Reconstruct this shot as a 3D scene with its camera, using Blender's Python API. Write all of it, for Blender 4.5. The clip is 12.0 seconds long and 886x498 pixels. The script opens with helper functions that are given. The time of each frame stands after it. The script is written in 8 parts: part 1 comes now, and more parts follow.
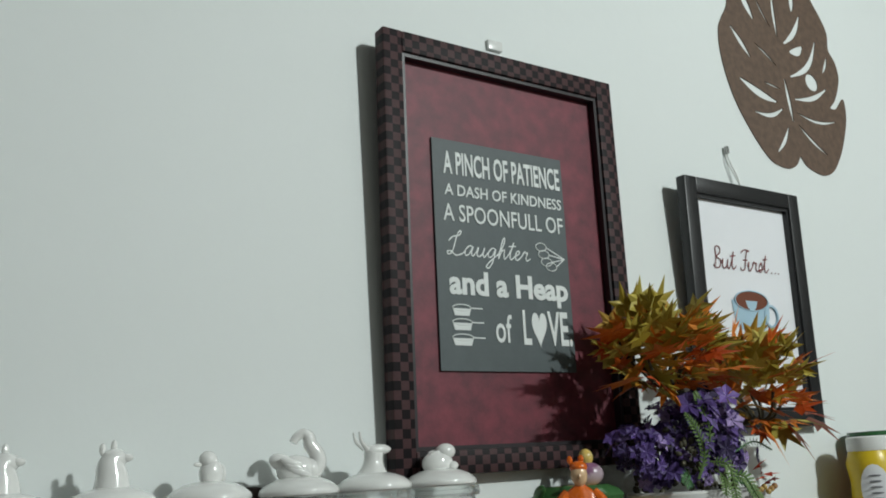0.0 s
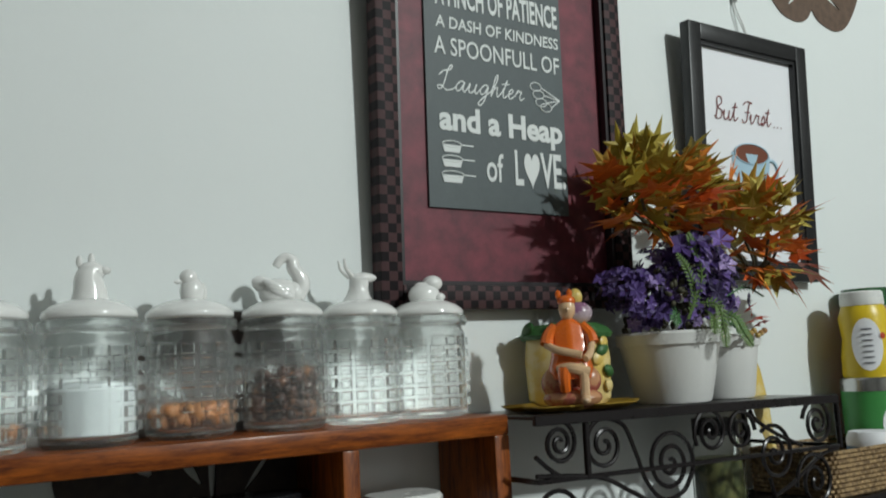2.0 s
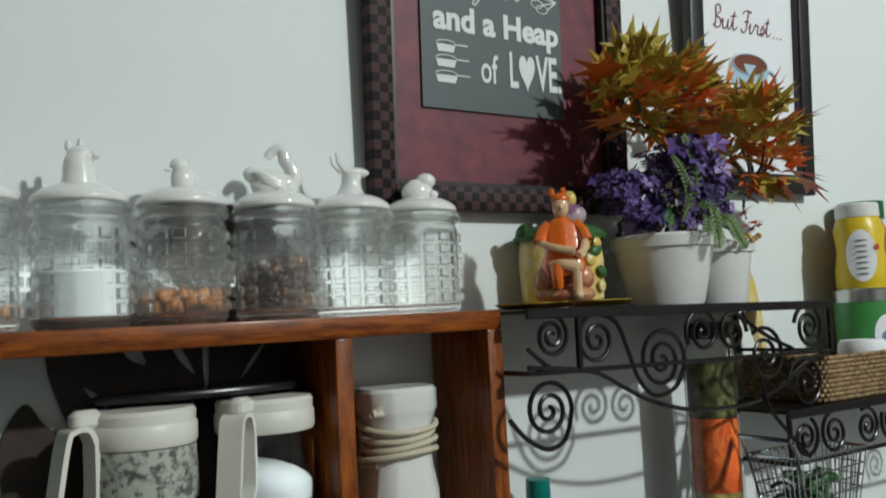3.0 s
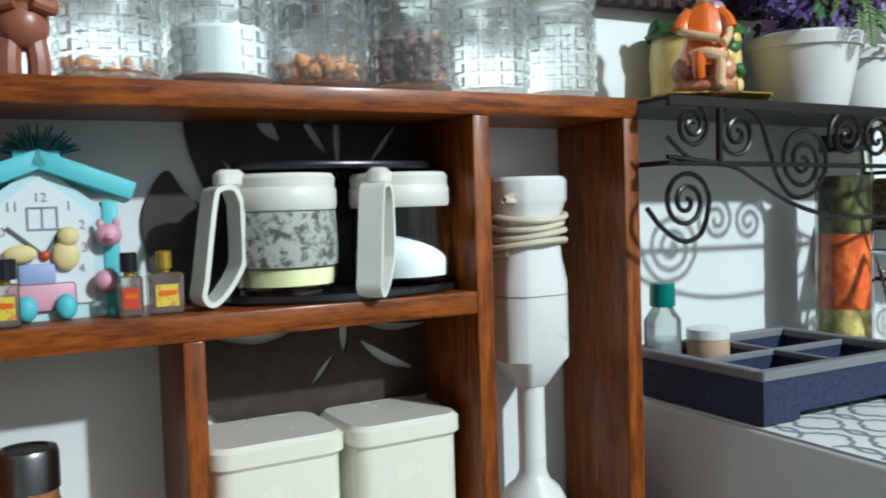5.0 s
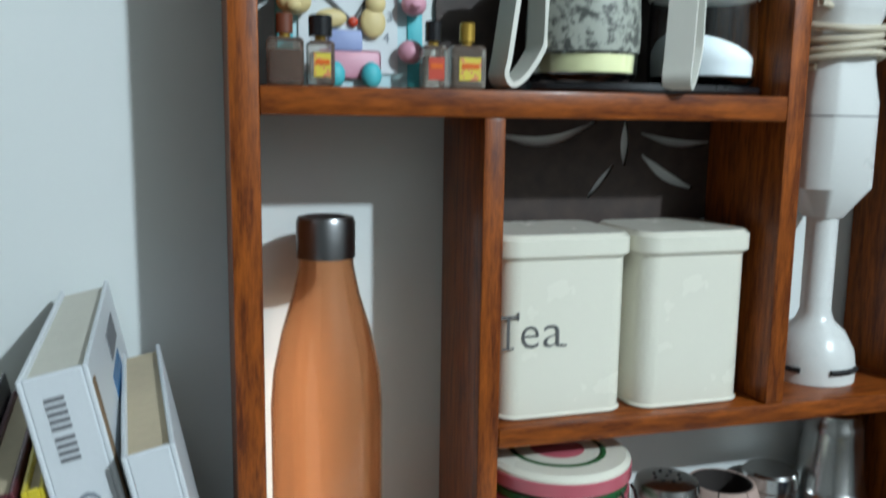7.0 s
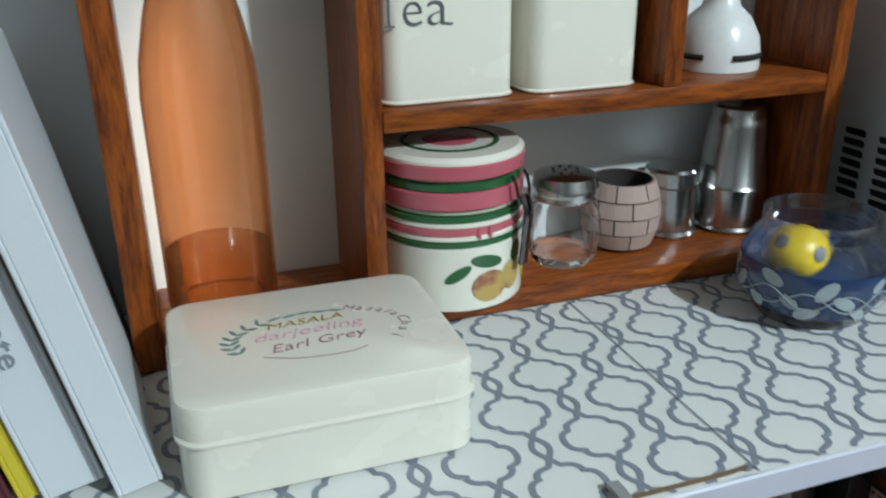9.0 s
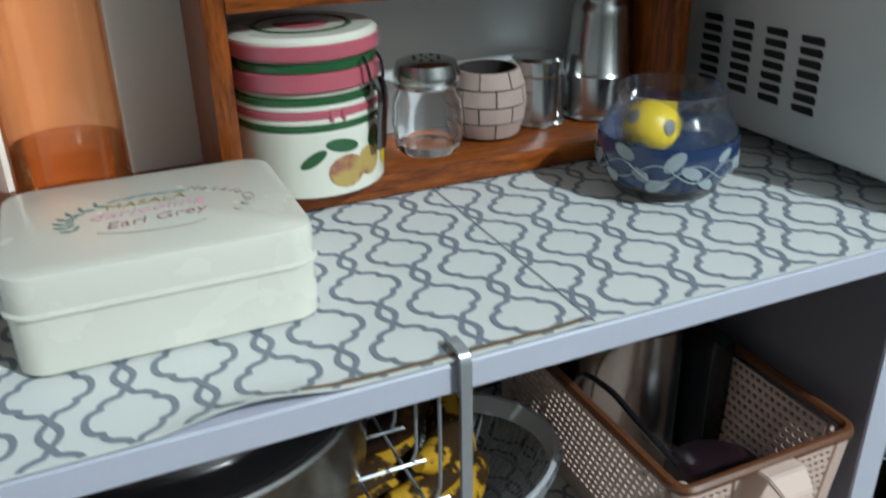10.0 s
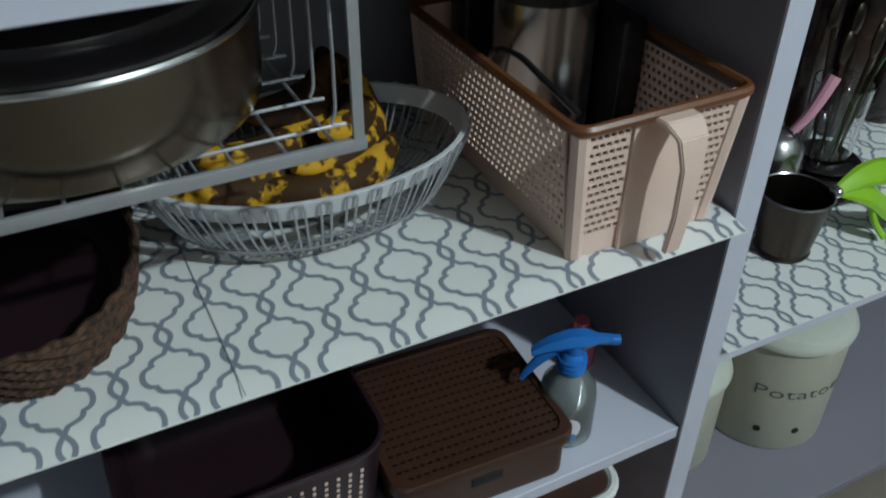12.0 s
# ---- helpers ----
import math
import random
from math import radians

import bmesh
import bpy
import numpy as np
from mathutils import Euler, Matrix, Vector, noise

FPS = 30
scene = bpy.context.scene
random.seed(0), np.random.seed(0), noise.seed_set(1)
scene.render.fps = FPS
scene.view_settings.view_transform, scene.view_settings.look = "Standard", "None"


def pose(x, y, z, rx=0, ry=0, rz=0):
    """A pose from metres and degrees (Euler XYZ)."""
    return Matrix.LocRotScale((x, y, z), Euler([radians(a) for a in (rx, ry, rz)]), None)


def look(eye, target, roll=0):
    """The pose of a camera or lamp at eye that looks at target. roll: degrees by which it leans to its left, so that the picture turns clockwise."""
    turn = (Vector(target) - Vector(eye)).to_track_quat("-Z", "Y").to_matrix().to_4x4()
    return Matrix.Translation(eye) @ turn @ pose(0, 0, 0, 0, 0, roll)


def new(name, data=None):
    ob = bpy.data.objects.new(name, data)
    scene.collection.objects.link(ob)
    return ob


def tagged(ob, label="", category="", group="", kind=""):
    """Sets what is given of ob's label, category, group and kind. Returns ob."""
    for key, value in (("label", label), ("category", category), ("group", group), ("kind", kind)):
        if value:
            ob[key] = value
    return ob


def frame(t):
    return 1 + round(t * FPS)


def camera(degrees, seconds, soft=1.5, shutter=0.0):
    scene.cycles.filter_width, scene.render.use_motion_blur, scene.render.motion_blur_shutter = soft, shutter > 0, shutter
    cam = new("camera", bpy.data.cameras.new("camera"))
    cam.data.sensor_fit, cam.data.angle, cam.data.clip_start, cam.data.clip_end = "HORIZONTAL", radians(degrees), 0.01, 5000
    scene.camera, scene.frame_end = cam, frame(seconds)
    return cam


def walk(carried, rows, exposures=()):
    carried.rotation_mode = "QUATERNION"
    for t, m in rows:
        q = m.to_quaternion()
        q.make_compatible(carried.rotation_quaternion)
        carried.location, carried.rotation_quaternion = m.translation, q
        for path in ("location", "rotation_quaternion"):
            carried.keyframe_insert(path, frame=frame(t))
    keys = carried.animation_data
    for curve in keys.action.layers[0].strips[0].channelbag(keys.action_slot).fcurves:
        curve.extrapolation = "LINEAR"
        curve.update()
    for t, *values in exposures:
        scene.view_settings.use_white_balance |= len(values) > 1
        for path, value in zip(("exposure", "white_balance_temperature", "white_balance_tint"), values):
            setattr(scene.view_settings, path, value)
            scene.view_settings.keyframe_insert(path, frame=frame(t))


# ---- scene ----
cam = camera(54.8, 12.0, 1.8, 0.4)
PATH = [
    (0, (-0.033, -0.007, 1.503), (1.028, 1.61, 2.013), -3.6),
    (0.5, (-0.024, 0.002, 1.489), (1.033, 1.62, 2.004), -3.6),
    (1, (-0.014, 0.007, 1.474), (1.047, 1.648, 1.903), -3.5),
    (1.5, (-0.002, 0.015, 1.456), (1.063, 1.671, 1.804), -3.2),
    (2, (0.0, 0.02, 1.434), (1.068, 1.688, 1.712), -2.9),
    (2.5, (0.001, 0.022, 1.411), (1.071, 1.698, 1.625), -2.8),
    (3, (0.008, 0.026, 1.379), (1.08, 1.707, 1.536), -2.9),
    (5, (-0.038, 0.085, 1.281), (0.893, 1.853, 1.181), -1.8),
    (5.5, (-0.064, 0.103, 1.276), (0.771, 1.918, 1.18), -1.4),
    (6, (-0.099, 0.116, 1.26), (0.595, 1.989, 1.148), -0.8),
    (6.5, (-0.12, 0.135, 1.233), (0.483, 2.032, 1.045), 0.1),
    (7, (-0.118, 0.147, 1.182), (0.424, 2.048, 0.877), 0.8),
    (7.5, (-0.109, 0.152, 1.146), (0.392, 2.027, 0.664), 1.1),
    (9.5, (-0.039, 0.122, 1.067), (0.627, 1.826, 0.261), -1.4),
    (10, (-0.013, 0.094, 1.037), (0.712, 1.745, 0.172), -1.2),
    (10.5, (0.004, 0.07, 0.995), (0.74, 1.664, 0.037), -1.0),
    (11, (0.015, 0.036, 0.965), (0.766, 1.558, -0.093), -0.5),
    (11.5, (0.012, 0.025, 0.926), (0.758, 1.492, -0.21), -0.4),
    (12, (-0.008, 0.012, 0.898), (0.732, 1.445, -0.284), 0.5),
]
walk(cam, [(t, look(eye, target, roll)) for t, eye, target, roll in PATH],
     [(0, 0.32, 6400, 9), (3, 0.40, 6400, 10), (5, 1.24, 5850, 8), (6.2, 1.02, 5750, 7), (7.5, 1.05, 5650, 7), (9.5, 0.98, 5750, 7), (10.5, 1.06, 5750, 7), (11.5, 1.02, 5750, 7), (12, 0.66, 5800, 5)])

# ---- light and exposure ----
WALL = 0.874          # the kitchen wall's face
TOP = 0.75            # the worktop
SHELF = 0.437         # the shelf under it
LOW = 0.13            # the lowest shelf
FLOOR = -0.25
CEIL = 2.95

world = bpy.data.worlds.new("room_air")
world.use_nodes = True
world.node_tree.nodes["Background"].inputs[0].default_value = (0.92, 0.90, 0.88, 1)
world.node_tree.nodes["Background"].inputs[1].default_value = 0.013
scene.world = world

BULB = Vector((1.43, -1.70, 2.80))
lamp_data = bpy.data.lights.new("bulb_light", "POINT")
lamp_data.energy, lamp_data.shadow_soft_size, lamp_data.color = 154.0, 0.05, (0.93, 1.0, 0.97)
bulb_light = new("bulb_light", lamp_data)
bulb_light.location = BULB

# ---- materials ----


def nodes_of(name):
    m = bpy.data.materials.new(name)
    m.use_nodes = True
    nt = m.node_tree
    return m, nt, nt.nodes["Principled BSDF"]


def link(nt, a, b):
    nt.links.new(a, b)


def mixed(nt, fac, a, b):
    n = nt.nodes.new("ShaderNodeMix")
    n.data_type = "RGBA"
    for sock, v in ((n.inputs[0], fac), (n.inputs[6], a), (n.inputs[7], b)):
        if isinstance(v, bpy.types.NodeSocket):
            link(nt, v, sock)
        else:
            sock.default_value = v if not isinstance(v, tuple) else (*v, 1)[:4]
    return n.outputs[2]


def coords(nt, scale=(1, 1, 1), turn=(0, 0, 0)):
    tc = nt.nodes.new("ShaderNodeTexCoord")
    mp = nt.nodes.new("ShaderNodeMapping")
    mp.inputs["Scale"].default_value = scale
    mp.inputs["Rotation"].default_value = [radians(a) for a in turn]
    link(nt, tc.outputs["Object"], mp.inputs[0])
    return mp.outputs[0]


def noise_tex(nt, vec, scale, detail=4.0, rough=0.55):
    n = nt.nodes.new("ShaderNodeTexNoise")
    n.inputs["Scale"].default_value, n.inputs["Detail"].default_value, n.inputs["Roughness"].default_value = scale, detail, rough
    link(nt, vec, n.inputs["Vector"])
    return n.outputs["Fac"]


def ramp(nt, fac, stops):
    r = nt.nodes.new("ShaderNodeValToRGB")
    el = r.color_ramp.elements
    while len(el) < len(stops):
        el.new(0.5)
    for e, (p, c) in zip(el, stops):
        e.position, e.color = p, (*c, 1)
    link(nt, fac, r.inputs[0])
    return r.outputs[0]


def bumped(nt, bsdf, height, strength, dist=0.001):
    b = nt.nodes.new("ShaderNodeBump")
    b.inputs["Strength"].default_value, b.inputs["Distance"].default_value = strength, dist
    link(nt, height, b.inputs["Height"])
    link(nt, b.outputs[0], bsdf.inputs["Normal"])


def surface(name, col, rough=0.5, metal=0.0, vary=0.12, scale=12.0, bump=0.15, fine=220.0, coat=0.0, spec=0.5):
    """A plain material with large stains, fine grain and uneven gloss."""
    m, nt, b = nodes_of(name)
    vec = coords(nt)
    big, small = noise_tex(nt, vec, scale), noise_tex(nt, vec, fine, 2.0)
    dark = tuple(c * (1 - vary) for c in col)
    light = tuple(min(1.0, c * (1 + vary * 0.6)) for c in col)
    c1 = mixed(nt, big, dark, light)
    c2 = mixed(nt, small, tuple(c * (1 - vary * 0.5) for c in col), col)
    link(nt, mixed(nt, 0.35, c1, c2), b.inputs["Base Color"])
    mr = nt.nodes.new("ShaderNodeMapRange")
    mr.inputs[3].default_value, mr.inputs[4].default_value = max(0.02, rough - 0.08), min(1.0, rough + 0.1)
    link(nt, big, mr.inputs[0])
    link(nt, mr.outputs[0], b.inputs["Roughness"])
    b.inputs["Metallic"].default_value = metal
    b.inputs["Coat Weight"].default_value = coat
    b.inputs["Coat Roughness"].default_value = 0.08
    b.inputs["Specular IOR Level"].default_value = spec
    if bump:
        bumped(nt, b, small, bump, 0.0006)
    return m


def wood(name, along, dark=(0.066, 0.013, 0.004), light=(0.44, 0.116, 0.012)):
    """Polished reddish hardwood with its grain along one axis."""
    m, nt, b = nodes_of(name)
    sc = [120.0, 120.0, 120.0]
    sc["xyz".index(along)] = 14.0
    vec = coords(nt, sc)
    info = nt.nodes.new("ShaderNodeObjectInfo")
    add = nt.nodes.new("ShaderNodeVectorMath")
    link(nt, vec, add.inputs[0])
    link(nt, info.outputs["Location"], add.inputs[1])
    grain = noise_tex(nt, add.outputs[0], 1.6, 8.0, 0.62)
    fine = noise_tex(nt, add.outputs[0], 9.0, 4.0, 0.6)
    patch = noise_tex(nt, coords(nt), 9.0, 3.0)
    mid = tuple((a + c) / 2 for a, c in zip(dark, light))
    col = ramp(nt, grain, [(0.36, dark), (0.52, mid), (0.70, light)])
    col = mixed(nt, 0.25, col, ramp(nt, fine, [(0.35, dark), (0.65, light)]))
    link(nt, mixed(nt, patch, col, mixed(nt, 0.35, col, dark)), b.inputs["Base Color"])
    b.inputs["Roughness"].default_value = 0.38
    b.inputs["Coat Weight"].default_value = 0.14
    b.inputs["Coat Roughness"].default_value = 0.16
    b.inputs["Specular IOR Level"].default_value = 0.22
    bumped(nt, b, fine, 0.25, 0.0006)
    return m


def glass(name, tint=(1, 1, 1), ior=1.42, rough=0.015):
    m, nt, b = nodes_of(name)
    b.inputs["Transmission Weight"].default_value = 1.0
    b.inputs["Base Color"].default_value = (*tint, 1)
    b.inputs["IOR"].default_value = ior
    vec = coords(nt)
    n = noise_tex(nt, vec, 40.0)
    mr = nt.nodes.new("ShaderNodeMapRange")
    mr.inputs[3].default_value, mr.inputs[4].default_value = rough, rough + 0.03
    link(nt, n, mr.inputs[0])
    link(nt, mr.outputs[0], b.inputs["Roughness"])
    return m


def hazy_glass(name, tint, ior, rough, see=0.14, haze=0.030, dust=(0.62, 0.66, 0.65), clear=(1, 1, 1)):
    """Pressed glass with a diffuse haze mixed in to lower contrast: part refracts, part lets light straight through."""
    m = glass(name, tint, ior, rough)
    nt = m.node_tree
    b = nt.nodes["Principled BSDF"]
    tr = nt.nodes.new("ShaderNodeBsdfTransparent")
    df = nt.nodes.new("ShaderNodeBsdfDiffuse")
    df.inputs[0].default_value = (*dust, 1)
    tr.inputs[0].default_value = (*clear, 1)
    m1, m2 = nt.nodes.new("ShaderNodeMixShader"), nt.nodes.new("ShaderNodeMixShader")
    m1.inputs[0].default_value, m2.inputs[0].default_value = see, haze
    link(nt, b.outputs[0], m1.inputs[1])
    link(nt, tr.outputs[0], m1.inputs[2])
    link(nt, m1.outputs[0], m2.inputs[1])
    link(nt, df.outputs[0], m2.inputs[2])
    link(nt, m2.outputs[0], next(q for q in nt.nodes if q.type == "OUTPUT_MATERIAL").inputs["Surface"])
    return m


def tinted(name, tint, gloss=0.10, milk=0.20, body=None):
    """Thin see-through coloured plastic: tinted light passes, a little is mirrored."""
    m, nt, b = nodes_of(name)
    tr = nt.nodes.new("ShaderNodeBsdfTransparent")
    n = noise_tex(nt, coords(nt), 30.0)
    link(nt, mixed(nt, n, tint, tuple(c * 0.93 for c in tint)), tr.inputs[0])
    gl = nt.nodes.new("ShaderNodeBsdfGlossy")
    gl.inputs["Roughness"].default_value = 0.12
    fr = nt.nodes.new("ShaderNodeFresnel")
    fr.inputs["IOR"].default_value = 1.0 + gloss * 1.8
    df = nt.nodes.new("ShaderNodeBsdfTranslucent")
    df.inputs[0].default_value = (*(body or tint), 1)
    d2 = nt.nodes.new("ShaderNodeBsdfDiffuse")
    d2.inputs[0].default_value = (*(body or (tint[0] * 0.9, tint[1] * 0.62, tint[2] * 0.5)), 1)
    both = nt.nodes.new("ShaderNodeMixShader")
    link(nt, df.outputs[0], both.inputs[1])
    link(nt, d2.outputs[0], both.inputs[2])
    milky = nt.nodes.new("ShaderNodeMixShader")
    milky.inputs[0].default_value = milk
    link(nt, tr.outputs[0], milky.inputs[1])
    link(nt, both.outputs[0], milky.inputs[2])
    mx = nt.nodes.new("ShaderNodeMixShader")
    link(nt, fr.outputs[0], mx.inputs[0])
    link(nt, milky.outputs[0], mx.inputs[1])
    link(nt, gl.outputs[0], mx.inputs[2])
    out = next(q for q in nt.nodes if q.type == "OUTPUT_MATERIAL")
    link(nt, mx.outputs[0], out.inputs["Surface"])
    return m


def checked(name, a, c, size):
    """Small woven squares in two shades."""
    m, nt, b = nodes_of(name)
    ck = nt.nodes.new("ShaderNodeTexChecker")
    ck.inputs["Scale"].default_value = 1 / size
    vec = coords(nt)
    off = nt.nodes.new("ShaderNodeVectorMath")
    off.inputs[1].default_value = (0.0005, 0.5 * size, 0.0005)
    flat = nt.nodes.new("ShaderNodeVectorMath")
    flat.operation = "MULTIPLY"
    flat.inputs[1].default_value = (1, 0, 1)
    link(nt, vec, flat.inputs[0])
    link(nt, flat.outputs[0], off.inputs[0])
    link(nt, off.outputs[0], ck.inputs["Vector"])
    n = noise_tex(nt, vec, 160.0)
    link(nt, mixed(nt, ck.outputs["Fac"], mixed(nt, n, a, tuple(v * 0.55 for v in a)), mixed(nt, n, c, tuple(v * 0.5 for v in c))), b.inputs["Base Color"])
    b.inputs["Roughness"].default_value = 0.6
    b.inputs["Specular IOR Level"].default_value = 0.25
    bumped(nt, b, ck.outputs["Fac"], 0.5, 0.001)
    return m


def random_tint(name, stops, rough=0.5, scale=60.0, trans=0.0):
    """Colour that differs from piece to piece."""
    m, nt, b = nodes_of(name)
    info = nt.nodes.new("ShaderNodeObjectInfo")
    col = ramp(nt, info.outputs["Random"], stops)
    n = noise_tex(nt, coords(nt), scale)
    dk = nt.nodes.new("ShaderNodeHueSaturation")
    dk.inputs["Value"].default_value = 0.55
    link(nt, col, dk.inputs["Color"])
    link(nt, mixed(nt, n, col, dk.outputs[0]), b.inputs["Base Color"])
    b.inputs["Roughness"].default_value = rough
    bumped(nt, b, n, 0.2, 0.001)
    return m


def blotched(name, a, c, scale, sharp=(0.45, 0.55), rough=0.45, bump=0.2, fine=0.15, spec=0.5):
    """Two colours in blotches."""
    m, nt, b = nodes_of(name)
    vec = coords(nt)
    n = noise_tex(nt, vec, scale, 5.0)
    f = noise_tex(nt, vec, scale * 9)
    col = ramp(nt, n, [(sharp[0], a), (sharp[1], c)])
    link(nt, mixed(nt, fine, col, mixed(nt, f, a, c)), b.inputs["Base Color"])
    b.inputs["Roughness"].default_value = rough
    b.inputs["Specular IOR Level"].default_value = spec
    bumped(nt, b, f, bump, 0.001)
    return m


